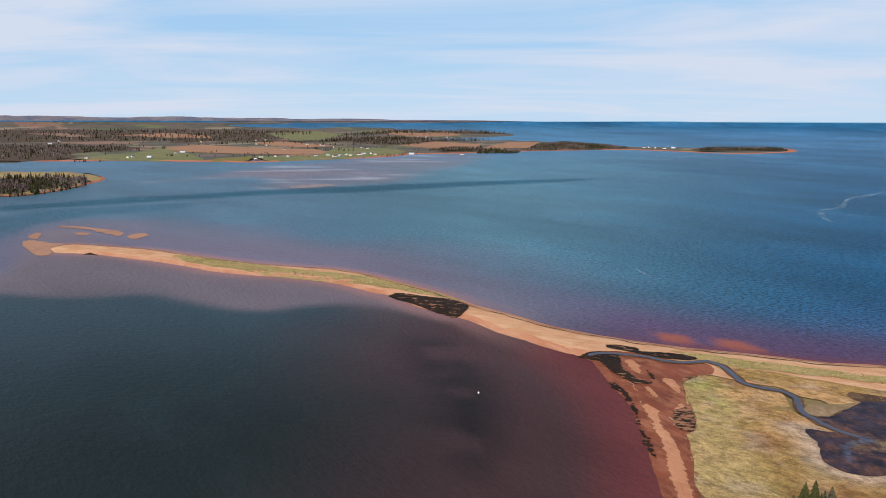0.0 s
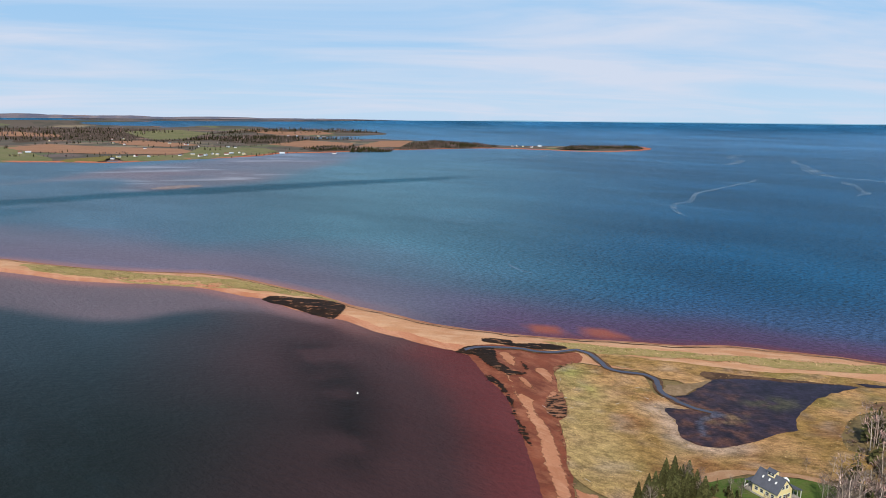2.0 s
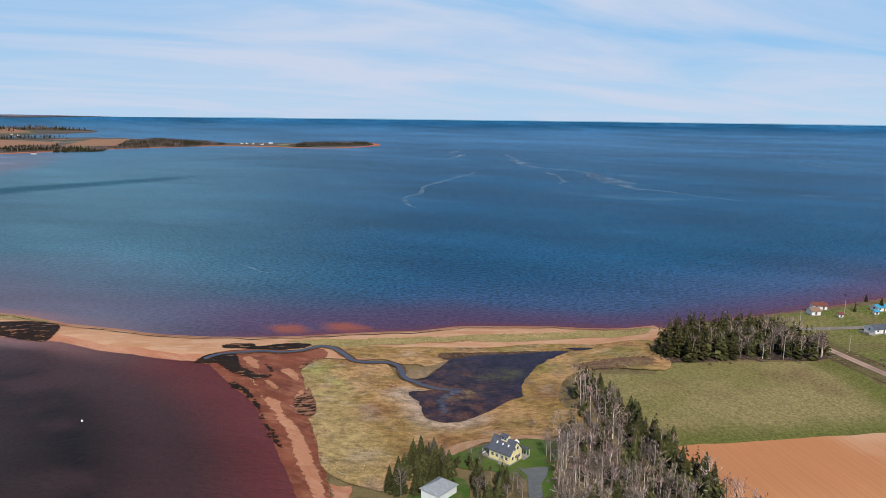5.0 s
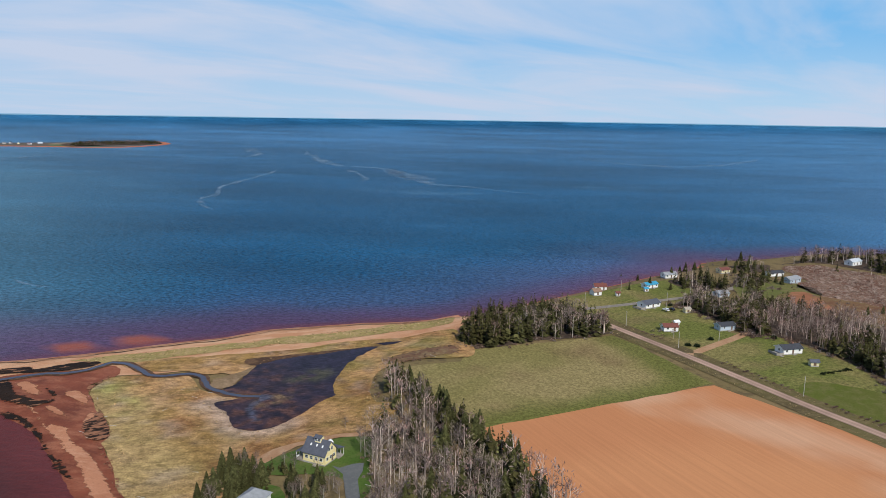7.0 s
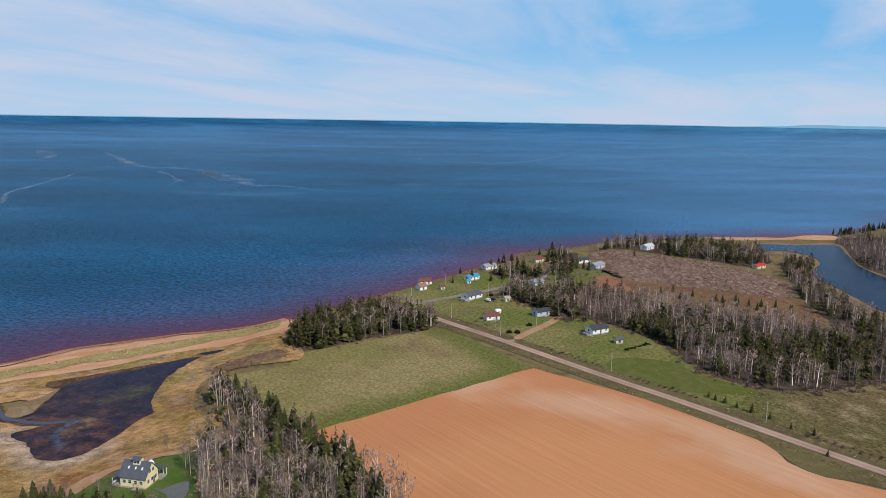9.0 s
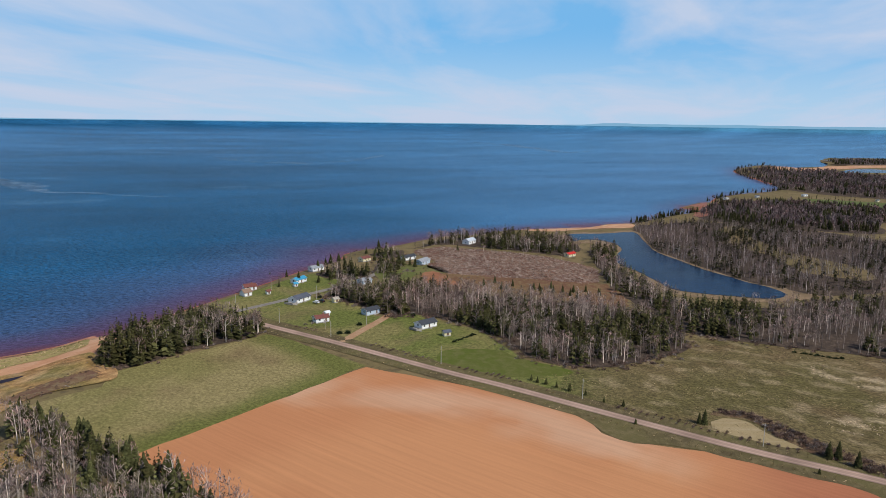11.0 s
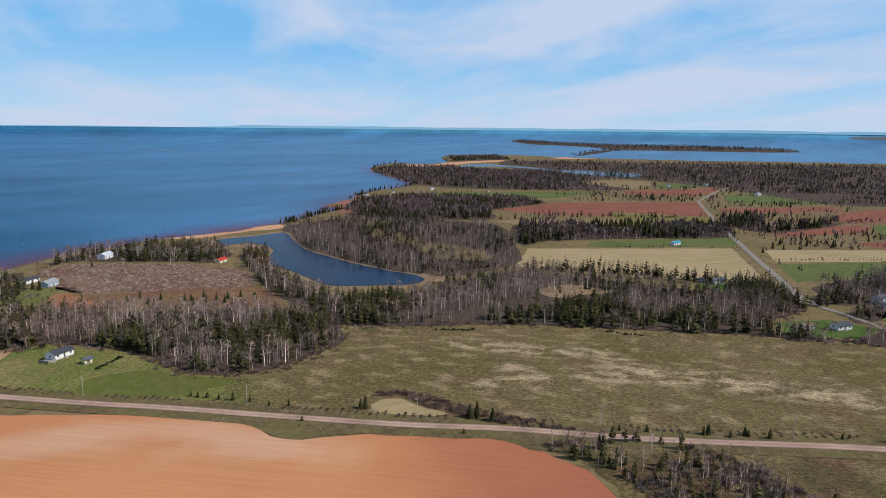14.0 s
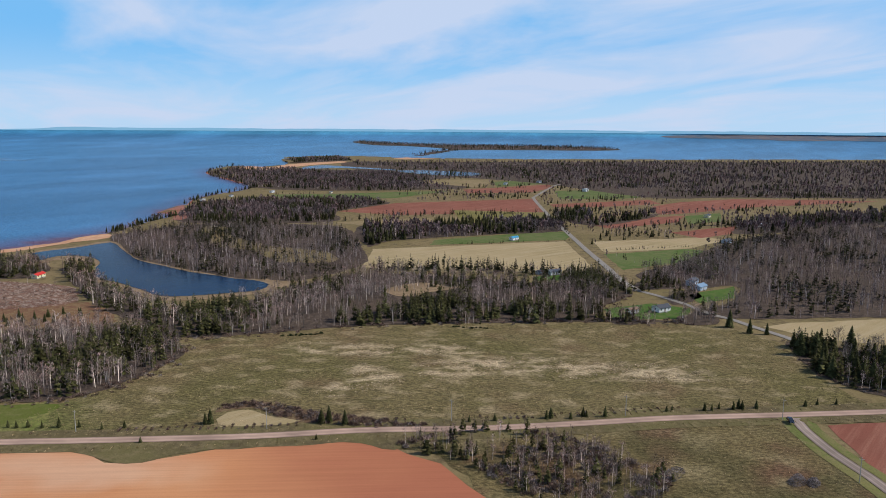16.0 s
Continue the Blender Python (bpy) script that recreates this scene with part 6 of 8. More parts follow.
def gable_roof(L, W, hw, rise, over=0.45, thick=0.18):
    bm = bmesh.new()
    l, w = L / 2 + over, W / 2
    k = rise / w
    e = hw - k * over
    w += over
    top = hw + rise
    return solid(bm, [(-l, -w, e), (l, -w, e), (l, 0, top), (-l, 0, top), (l, w, e), (-l, w, e),
                      (-l, -w, e + thick), (l, -w, e + thick), (l, 0, top + thick), (-l, 0, top + thick), (l, w, e + thick), (-l, w, e + thick)],
                 [(6, 7, 8, 9), (9, 8, 10, 11), (0, 3, 2, 1), (3, 5, 4, 2), (0, 1, 7, 6), (4, 5, 11, 10), (1, 2, 8, 7), (2, 4, 10, 8), (3, 0, 6, 9), (5, 3, 9, 11)])


def house(x, y, turn, L, W, hw, roof, wall, group="cottages by the shore", deck=False, chimney=False):
    L = min(L, 16.0 if group.startswith("cott") else 13.0) * 0.8
    W, hw = W * 0.8, hw * 0.88
    big = L > 6
    p = seat(x, y, 0.25)
    what = "cottage" if big else "garden_shed"
    words = {"blue_grey": "blue-grey"}.get(wall, wall)
    ob = holder(what, p[0], p[1], p[2], turn, f"{words} {'bungalow' if big else 'shed'} with a {roof.replace('_', ' ')} on grass", "house" if big else "shed", group)
    rise = W * (0.24 if big else 0.32)
    part("foundation", fresh((0, 0, -0.6, L - 0.1, W - 0.1, 1.0)), M_BASEWALL, ob)
    bm = gable_walls(L, W, hw, rise)
    bmesh.ops.translate(bm, verts=bm.verts, vec=(0, 0, 0.4))
    part("wall", bm, M_WALLS[wall], ob)
    bm = gable_roof(L, W, hw + 0.4, rise)
    part("roof", bm, M_ROOFS[roof], ob)
    if big:
        n = max(2, int(L / 3.4))
        for i in range(n):
            u = -L / 2 + (i + 0.5) * L / n
            if i == n // 2:
                part("door", fresh((u, -W / 2 - 0.04, 0.42, 1.0, 0.1, 2.05)), M_DOOR, ob)
            else:
                window(ob, u, -W / 2 - 0.03, 1.35, 0)
            window(ob, u, W / 2 + 0.03, 1.35, 0)
        window(ob, L / 2 + 0.03, 0, 1.4, 90)
        window(ob, -L / 2 - 0.03, 0, 1.4, 90)
        for s in (-1, 1):
            part("bargeboard", solid(bmesh.new(), [(s * (L / 2 + 0.5), -W / 2 - 0.4, hw + 0.12), (s * (L / 2 + 0.5), 0, hw + 0.4 + rise - 0.05), (s * (L / 2 + 0.5), W / 2 + 0.4, hw + 0.12), (s * (L / 2 + 0.5), W / 2 + 0.4, hw + 0.42), (s * (L / 2 + 0.5), 0, hw + 0.4 + rise + 0.2), (s * (L / 2 + 0.5), -W / 2 - 0.4, hw + 0.42)], [(0, 1, 4, 5), (1, 2, 3, 4)]), M_TRIM, ob)
        part("step", fresh((0.3, -W / 2 - 0.7, -0.2, 1.6, 1.3, 0.5)), M_DECK, ob)
        if chimney:
            part("chimney", fresh((L * 0.2, 0.3, hw + rise - 0.4, 0.7, 0.7, 1.7), bevel=0.03), M_BRICK, ob)
        if deck:
            part("deck", fresh((-L / 2 - 2.2, -0.5, 0.1, 4.4, W, 0.25), (-L / 2 - 4.3, -0.5, 0.35, 0.1, W, 0.95), (-L / 2 - 2.2, -W / 2 - 0.45, 0.35, 4.4, 0.1, 0.95)), M_DECK, ob, "grey weathered timber deck")
            part("steps", fresh((-L / 2 - 2.0, -W / 2 - 1.2, -0.3, 1.4, 1.4, 0.45)), M_DECK, ob)
    else:
        part("door", fresh((0, -W / 2 - 0.03, 0.42, min(1.3, L * 0.4), 0.08, hw - 0.25)), M_DOOR, ob)
    return ob


for i, (x, y, turn, L, W, hw, roof, wall) in enumerate(SHORE_COTTAGES + LANE_COTTAGES + FIELD_HOUSES + FAR_FIELD_HOUSES):
    x, y = x, y
    house(x, y, turn + 180, L, W, hw, roof, wall, "cottages by the shore" if i < 19 else "houses among fields", deck=(i == 11 or i == 6), chimney=(i in (0, 8, 11, 19)))
for i, (x, y) in enumerate(FAR_HOUSES):
    p = far(np.array([(x, y, 4.2)]))[0]
    ob = holder("farmhouse", p[0], p[1], p[2], (i * 37) % 180, ("small white farmhouse on the far shore", "small cream farmhouse on the far shore", "small white farmhouse on the far shore", "small grey farmhouse on the far shore")[i % 4], "house", "far shore houses")
    L, W, hw = 9 + (i % 4) * 2, 6.5, 3.2
    part("wall", gable_walls(L, W, hw, 2.6), M_WALLS[("white", "cream", "white", "blue_grey")[i % 4]], ob)
    part("roof", gable_roof(L, W, hw, 2.6), M_ROOFS[("slate_roof", "grey_roof", "red_roof", "pale_roof")[i % 4]], ob)


def yellow_house(x, y, turn):
    """A storey and a half, with dormers, a cupola and two porches."""
    p = seat(x, y, 0.3)
    ob = holder("yellow_house", p[0], p[1], p[2], turn, "yellow storey-and-a-half house with dark shingle roof on a lawn", "house")
    L, W, hw, rise = 9.6, 7.4, 3.6, 3.9
    part("foundation", fresh((0, 0, -0.6, L - 0.1, W - 0.1, 1.0)), M_BASEWALL, ob)
    bm = gable_walls(L, W, hw, rise)
    bmesh.ops.translate(bm, verts=bm.verts, vec=(0, 0, 0.3))
    part("wall", bm, M_YELLOW, ob)
    roof = part("roof", gable_roof(L, W, hw + 0.3, rise, 0.5, 0.2), M_ROOFS["slate_roof"], ob, "dark blue-grey shingle roof")
    for u in (-2.4, 0.2, 2.7):
        sk = part("skylight", fresh((0, 0, 0, 0.55, 0.9, 0.10)), M_WALLS["white"], roof)
        sk.matrix_local = pose(u, -W / 4, hw + 0.3 + rise / 2 + 0.25, 46, 0, 0)
    cup = part("cupola", fresh((0, 0, hw + rise - 0.9, 2.6, 2.2, 2.0)), M_YELLOW, ob)
    part("roof", gable_roof(2.6, 2.2, hw + rise + 1.1, 0.6, 0.35, 0.14), M_ROOFS["slate_roof"], cup)
    for u in (-0.6, 0.6):
        window(cup, u, -1.12, hw + rise - 0.15, 0)
    for s in (-1, 1):
        d = part("dormer", gable_walls(1.8, 2.2, 1.3, 0.7), M_TRIM, ob, "white gabled dormer")
        d.matrix_local = pose(s * 2.9, W / 2 - 1.5, hw + 1.6, 0, 0, 90)
    for u in (-3.2, -1.1, 1.1, 3.2):
        window(ob, u, -W / 2 - 0.04, 1.5, 0)
        window(ob, u, W / 2 + 0.04, 1.5, 0)
    for s in (-1, 1):
        for u in (-2.1, 0.0, 2.1):
            window(ob, s * (L / 2 + 0.04), u, 1.5, 90)
        for u in (-0.9, 0.9):
            window(ob, s * (L / 2 + 0.04), u, 4.6, 90)
    part("door", fresh((L / 2 + 0.05, 1.1, 0.35, 0.1, 1.0, 2.1)), M_DOOR, ob)
    for s, ln in ((-1, 3.2), (1, 3.6)):
        cx = s * (L / 2 + ln / 2) if s < 0 else L / 2 - 1.0
        cy = -0.6 if s < 0 else W / 2 + ln / 2
        a, b = (ln, 6.2) if s < 0 else (4.2, ln)
        porch = part("porch", fresh((cx, cy, -0.3, a, b, 0.6)), M_DECK, ob)
        bm = bmesh.new()
        if s < 0:
            solid(bm, [(cx + a / 2, cy - b / 2 - .3, 3.7), (cx + a / 2, cy + b / 2 + .3, 3.7), (cx - a / 2 - .3, cy + b / 2 + .3, 2.8), (cx - a / 2 - .3, cy - b / 2 - .3, 2.8),
                       (cx + a / 2, cy - b / 2 - .3, 3.85), (cx + a / 2, cy + b / 2 + .3, 3.85), (cx - a / 2 - .3, cy + b / 2 + .3, 2.95), (cx - a / 2 - .3, cy - b / 2 - .3, 2.95)],
                  [(0, 1, 2, 3), (7, 6, 5, 4), (0, 3, 7, 4), (1, 0, 4, 5), (2, 1, 5, 6), (3, 2, 6, 7)])
        else:
            solid(bm, [(cx - a / 2 - .3, cy - b / 2, 3.9), (cx + a / 2 + .3, cy - b / 2, 3.9), (cx + a / 2 + .3, cy + b / 2 + .3, 2.9), (cx - a / 2 - .3, cy + b / 2 + .3, 2.9),
                       (cx - a / 2 - .3, cy - b / 2, 4.05), (cx + a / 2 + .3, cy - b / 2, 4.05), (cx + a / 2 + .3, cy + b / 2 + .3, 3.05), (cx - a / 2 - .3, cy + b / 2 + .3, 3.05)],
                  [(0, 1, 2, 3), (7, 6, 5, 4), (0, 3, 7, 4), (1, 0, 4, 5), (2, 1, 5, 6), (3, 2, 6, 7)])
        part("porch_roof", bm, M_ROOFS["slate_roof"], porch)
        for i in range(4):
            if s < 0:
                q = (cx - a / 2 + 0.12, cy - b / 2 + 0.1 + i * (b - 0.2) / 3)
            else:
                q = (cx - a / 2 + 0.1 + i * (a - 0.2) / 3, cy + b / 2 - 0.12)
            part("post", fresh((q[0], q[1], 0.3, 0.16, 0.16, 2.6)), M_TRIM, porch)
        if s < 0:
            part("railing", fresh((cx - a / 2 + 0.12, cy, 0.5, 0.06, b, 0.7)), M_TRIM, porch)
    part("step", fresh((1.5, -W / 2 - 0.8, -0.2, 2.2, 1.5, 0.45)), M_DECK, ob)
    return ob


yh = yellow_house(138.0, 185.6, -72.5)
yh.scale = (0.92, 0.92, 0.96)


def garage(x, y, turn):
    p = seat(x, y, 0.3)
    ob = holder("garage", p[0], p[1], p[2], turn, "small grey garage with a hipped roof among spruces", "garage")
    part("wall", fresh((0, 0, -0.4, 9, 7, 3.2)), M_WALLS["white"], ob)
    bm = solid(bmesh.new(), [(-5, -4, 2.7), (5, -4, 2.7), (5, 4, 2.7), (-5, 4, 2.7), (-1.4, 0, 5), (1.4, 0, 5)], [(0, 1, 5, 4), (1, 2, 5), (2, 3, 4, 5), (3, 0, 4), (3, 2, 1, 0)])
    part("roof", bm, M_ROOFS["grey_roof"], ob)
    part("door", fresh((4.52, 0, 0.1, 0.1, 4.6, 2.2)), M_TRIM, ob)


garage(106.0, 176.5, 20)


def car(x, y, turn, paint, label, group=""):
    p = seat(x, y, 0.72)
    ob = holder("car", p[0], p[1], p[2], turn, label, "car", group)
    bm = bmesh.new()
    prof = [(-2.25, 0.35), (-2.3, 0.95), (-1.9, 1.05), (-1.55, 1.62), (0.45, 1.66), (1.05, 1.08), (2.15, 0.92), (2.3, 0.6), (2.25, 0.35)]
    n = len(prof)
    pts = [(a, -0.9 + (0.13 if b > 1.2 else 0), b) for a, b in prof] + [(a, 0.9 - (0.13 if b > 1.2 else 0), b) for a, b in prof]
    solid(bm, pts, [tuple(range(n))[::-1], tuple(range(n, 2 * n))] + [(i, (i + 1) % n, n + (i + 1) % n, n + i) for i in range(n)])
    bmesh.ops.recalc_face_normals(bm, faces=bm.faces)
    bmesh.ops.bevel(bm, geom=list(bm.edges), offset=0.05, segments=2, affect="EDGES")
    part("body", bm, paint, ob)
    for s in (-1, 1):
        part("side_window", solid(bmesh.new(), [(-1.5, s * 0.88, 1.08), (0.75, s * 0.88, 1.08), (0.38, s * 0.80, 1.56), (-1.35, s * 0.80, 1.56)], [(0, 1, 2, 3)]), M_PANE, ob)
        part("headlight", fresh((2.22, s * 0.62, 0.66, 0.12, 0.34, 0.18)), M_LAMP, ob)
        part("tail_light", fresh((-2.27, s * 0.7, 0.75, 0.1, 0.22, 0.2)), M_REDPAINT, ob)
        for u in (-1.4, 1.42):
            bm = bmesh.new()
            bmesh.ops.create_cone(bm, cap_ends=True, segments=16, radius1=0.35, radius2=0.35, depth=0.24, matrix=pose(u, s * 0.82, 0.35, 90))
            wheel = part("wheel", bm, M_TYRE, ob)
            bm = bmesh.new()
            bmesh.ops.create_cone(bm, cap_ends=True, segments=12, radius1=0.2, radius2=0.2, depth=0.26, matrix=pose(u, s * 0.825, 0.35, 90))
            part("rim", bm, M_METAL, wheel)
    part("windscreen", solid(bmesh.new(), [(1.03, -0.72, 1.12), (1.03, 0.72, 1.12), (0.52, 0.66, 1.62), (0.52, -0.66, 1.62)], [(0, 1, 2, 3)]), M_PANE, ob)
    part("rear_window", solid(bmesh.new(), [(-1.91, -0.7, 1.1), (-1.91, 0.7, 1.1), (-1.62, 0.66, 1.56), (-1.62, -0.66, 1.56)], [(3, 2, 1, 0)]), M_PANE, ob)
    return ob


car(187.2, -241.9, 148, M_BLACKCAR, "black car waiting at the road junction")
car(405.5, 191.9, 70, M_WHITECAR, "white car parked beside the long bungalow", "parked cars")
car(408.6, 189.6, 75, M_BLACKCAR, "dark car parked beside the long bungalow", "parked cars")


def pole(x, y, turn):
    p = seat(x, y, 0.2)
    ob = holder("utility_pole", p[0], p[1], p[2], turn, "weathered wooden utility pole beside the road", "pole", "utility poles")
    bm = bmesh.new()
    bmesh.ops.create_cone(bm, cap_ends=True, segments=8, radius1=0.14, radius2=0.10, depth=9.4, matrix=pose(0, 0, 4.3))
    part("shaft", bm, M_POLE, ob)
    part("crossarm", fresh((0, 0, 8.2, 1.7, 0.12, 0.12)), M_POLE, ob)
    for s in (-0.75, 0.0, 0.75):
        bm = bmesh.new()
        bmesh.ops.create_cone(bm, cap_ends=True, segments=6, radius1=0.05, radius2=0.035, depth=0.2, matrix=pose(s, 0, 8.42))
        part("insulator", bm, M_METAL, ob)


for i, (x, y) in enumerate(POLES):
    pole(x, y, 20 + (i * 13) % 30)

# ---- trees ----
def blades(base, tips, width, side=None):
    """Thin kites from base to tips: vertices and triangles."""
    d = tips - base
    ln = np.linalg.norm(d, axis=1, keepdims=True)
    if side is None:
        side = np.cross(d, np.random.RandomState(len(base)).normal(size=d.shape))
    side = side / np.maximum(np.linalg.norm(side, axis=1, keepdims=True), 1e-9)
    mid = base + d * 0.55
    v = np.stack([base, mid + side * width, tips, mid - side * width], 1).reshape(-1, 3)
    i = np.arange(len(base))[:, None] * 4
    f = np.vstack([i + np.array([0, 1, 2]), i + np.array([0, 2, 3])])
    return v, f


def stem(pts, radii, sides=4):
    v, f = [], []
    for k, (p, r) in enumerate(zip(pts, radii)):
        for s in range(sides):
            a = 2 * math.pi * s / sides
            v.append((p[0] + r * math.cos(a), p[1] + r * math.sin(a), p[2]))
        if k:
            o = (k - 1) * sides
            for s in range(sides):
                t = (s + 1) % sides
                f += [(o + s, o + t, o + sides + t), (o + s, o + sides + t, o + sides + s)]
    return np.array(v), np.array(f)


def join(*bits):
    vs, fs, cs, n = [], [], [], 0
    for v, f, c in bits:
        vs.append(v)
        fs.append(f + n)
        cs.append(np.tile(c, (len(v), 1)) if np.ndim(c) == 1 else c)
        n += len(v)
    return np.vstack(vs), np.vstack(fs), np.vstack(cs)


NEEDLE = np.array((0.036, 0.037, 0.014))
BARK = np.array((0.15, 0.12, 0.10))


def conifer(seed, n, spread=0.17, tone=1.0, gap=0.12, leaf=0.40):
    """A spruce of height 1: trunk and crown of drooping boughs."""
    r = np.random.RandomState(seed)
    trunk = stem([(0, 0, -0.05), (0, 0, 0.5), (0, 0, 0.97)], [0.014, 0.009, 0.002])
    z = gap + (0.985 - gap) * np.sort(r.rand(n)) ** 0.9
    a = r.rand(n) * 2 * math.pi + np.arange(n) * 2.4
    R = spread * (1 - z) ** 0.8 * r.uniform(0.7, 1.2, n) + 0.012
    base = np.column_stack([np.zeros(n), np.zeros(n), z + 0.02])
    tips = np.column_stack([R * np.cos(a), R * np.sin(a), z - R * r.uniform(0.15, 0.55, n)])
    side = np.column_stack([-np.sin(a), np.cos(a), r.uniform(-0.5, 0.5, n)])
    bv, bf = blades(base, tips, (R * leaf + 0.008)[:, None], side)
    tv, tf = blades(np.array([[0, 0, 0.9], [0, 0, 0.9]]), np.array([[0.0, 0, 1.0], [0.004, 0, 1.01]]), 0.012)
    col = NEEDLE * tone * r.uniform(0.6, 1.4, (n, 1)) + r.uniform(0, 0.014, (n, 1)) * np.array((1, 0.8, 0.3))
    return (trunk[0], trunk[1], BARK * np.ones((len(trunk[0]), 1))), join((bv, bf, np.repeat(col, 4, 0)), (tv, tf, NEEDLE))


def bare(seed, limbs, twigs, bark, twig, spread=0.2, width=0.0042):
    """A leafless broadleaf of height 1: trunk, rising limbs and a haze of fine twigs."""
    r = np.random.RandomState(seed)
    lean = r.uniform(-0.06, 0.06, 2)
    pts = [(lean[0] * k * k, lean[1] * k * k, -0.05 + k * 0.95) for k in (0, 0.35, 0.7, 1.0)]
    tv, tf = stem(pts, [0.0135, 0.0105, 0.007, 0.0015] if twigs > 100 else [0.0155, 0.013, 0.009, 0.003], 4 if twigs > 100 else 3)
    z = r.uniform(0.25, 0.82, limbs)
    a = r.rand(limbs) * 2 * math.pi
    ln = spread * (1.2 - z) * r.uniform(0.8, 1.5, limbs) + 0.05
    base = np.column_stack([lean[0] * z * z, lean[1] * z * z, z])
    tips = base + np.column_stack([ln * np.cos(a), ln * np.sin(a), ln * r.uniform(0.6, 1.4, limbs)])
    tips[:, 2] = np.minimum(tips[:, 2], 0.96)
    lv, lf = blades(base, tips, 0.0046)
    lv2, lf2 = blades(base, tips, 0.0046, np.cross(tips - base, (0.3, 0.5, 0.9)))
    half = twigs // 2
    k = r.randint(0, limbs, half)
    u = r.uniform(0.25, 1.0, (half, 1))
    b2 = base[k] * (1 - u) + tips[k] * u
    t2 = b2 + r.normal(0, 0.045, (half, 3)) + np.array((0, 0, 0.05))
    d = r.normal(size=(twigs - half, 3))
    d /= np.linalg.norm(d, axis=1, keepdims=True)
    b3 = d * r.uniform(0.35, 0.9, (twigs - half, 1)) * np.array((spread * 0.95, spread * 0.95, 0.32)) + np.array((lean[0] * 0.5, lean[1] * 0.5, 0.66))
    t3 = b3 + d * 0.05 + r.normal(0, 0.025, b3.shape) + np.array((0, 0, 0.045))
    wv, wf = blades(np.vstack([b2, b3]), np.vstack([t2, t3]), width)
    crown = join((lv, lf, bark * 0.8), (lv2, lf2, bark * 0.8), (wv, wf, np.repeat(twig * r.uniform(0.5, 1.4, (twigs, 1)), 4, 0)))
    return (tv, tf, bark * np.ones((len(tv), 1))), crown


def bush(seed, n, col, flat=0.8, width=0.05):
    r = np.random.RandomState(seed)
    d = r.normal(size=(n, 3))
    d[:, 2] = np.abs(d[:, 2]) * flat + 0.15
    d /= np.linalg.norm(d, axis=1, keepdims=True)
    b = d * r.uniform(0.0, 0.5, (n, 1)) * np.array((1, 1, 0.6))
    t = d * r.uniform(0.6, 1.0, (n, 1))
    v, f = blades(b, t, width)
    return v, f, np.repeat(col * r.uniform(0.6, 1.4, (n, 1)), 4, 0)


def mesh_of(name, v, f, c, mat):
    me = bpy.data.meshes.new(name)
    me.vertices.add(len(v))
    me.vertices.foreach_set("co", np.asarray(v, np.float32).ravel())
    me.loops.add(len(f) * 3)
    me.loops.foreach_set("vertex_index", np.asarray(f, np.int32).ravel())
    me.polygons.add(len(f))
    me.polygons.foreach_set("loop_start", np.arange(0, len(f) * 3, 3, dtype=np.int32))
    me.polygons.foreach_set("loop_total", np.full(len(f), 3, np.int32))
    at = me.color_attributes.new("tint", "FLOAT_COLOR", "POINT")
    at.data.foreach_set("color", np.column_stack([c, np.ones(len(c))]).astype(np.float32).ravel())
    me.materials.append(mat)
    me.update(calc_edges=True)
    return me


GREY_BARK, PALE_BARK = np.array((0.19, 0.153, 0.128)), np.array((0.39, 0.34, 0.29))
TWIGS = [np.array((0.172, 0.130, 0.114)), np.array((0.172, 0.133, 0.118)), np.array((0.181, 0.122, 0.105)), np.array((0.160, 0.128, 0.108))]
DEAD = np.array((0.40, 0.33, 0.255))


def pick_bare(seed, limbs, twigs, width=0.0042):
    return bare(seed, limbs, twigs, PALE_BARK if seed % 2 == 0 else GREY_BARK, TWIGS[seed % 4], 0.19 + 0.03 * (seed % 3), width)


NEAR_CONIFERS = [conifer(10 + i, 420, 0.25 + 0.03 * (i % 3), (1.5, 1.15, 1.9)[i % 3], 0.05 + 0.03 * (i % 3), 0.24) for i in range(6)]
NEAR_BARES = [pick_bare(20 + i, 22, 280) for i in range(7)]
NEAR_DEAD = [bare(40 + i, 26, 60, DEAD, DEAD * 0.9, 0.11, 0.004) for i in range(4)]
MID_CONIFERS = [conifer(60 + i, 48, 0.23 + 0.03 * (i % 3), (1.0, 0.85, 1.2)[i % 3], 0.1, 0.46) for i in range(5)]
MID_BARES = [pick_bare(80 + i, 7, 68, 0.0098) for i in range(8)]
FAR_CONIFERS = [conifer(100 + i, 20, 0.27, 1.0, 0.1, 0.5) for i in range(3)]


def dist_conifer(seed):
    """A far-off spruce of height 1: three ragged skirts of boughs on a short stem."""
    r = np.random.RandomState(seed)
    bits = []
    for z0, z1, w in ((0.10, 0.58, 0.20), (0.34, 0.80, 0.145), (0.60, 1.0, 0.085)):
        a = np.arange(5) * 1.2566 + r.rand() * 6.283
        rad = w * r.uniform(0.65, 1.25, 5)
        ring = np.column_stack([np.cos(a) * rad, np.sin(a) * rad, z0 + r.uniform(-0.05, 0.05, 5)])
        v = np.vstack([ring, [(r.normal(0, 0.012), r.normal(0, 0.012), z1)]])
        bits.append((v, np.array([(k, (k + 1) % 5, 5) for k in range(5)]), NEEDLE * r.uniform(0.7, 1.3)))
    tv, tf = stem([(0, 0, -0.05), (0, 0, 0.3)], [0.02, 0.016], 3)
    return (tv, tf, np.tile(BARK, (len(tv), 1))), join(*bits)


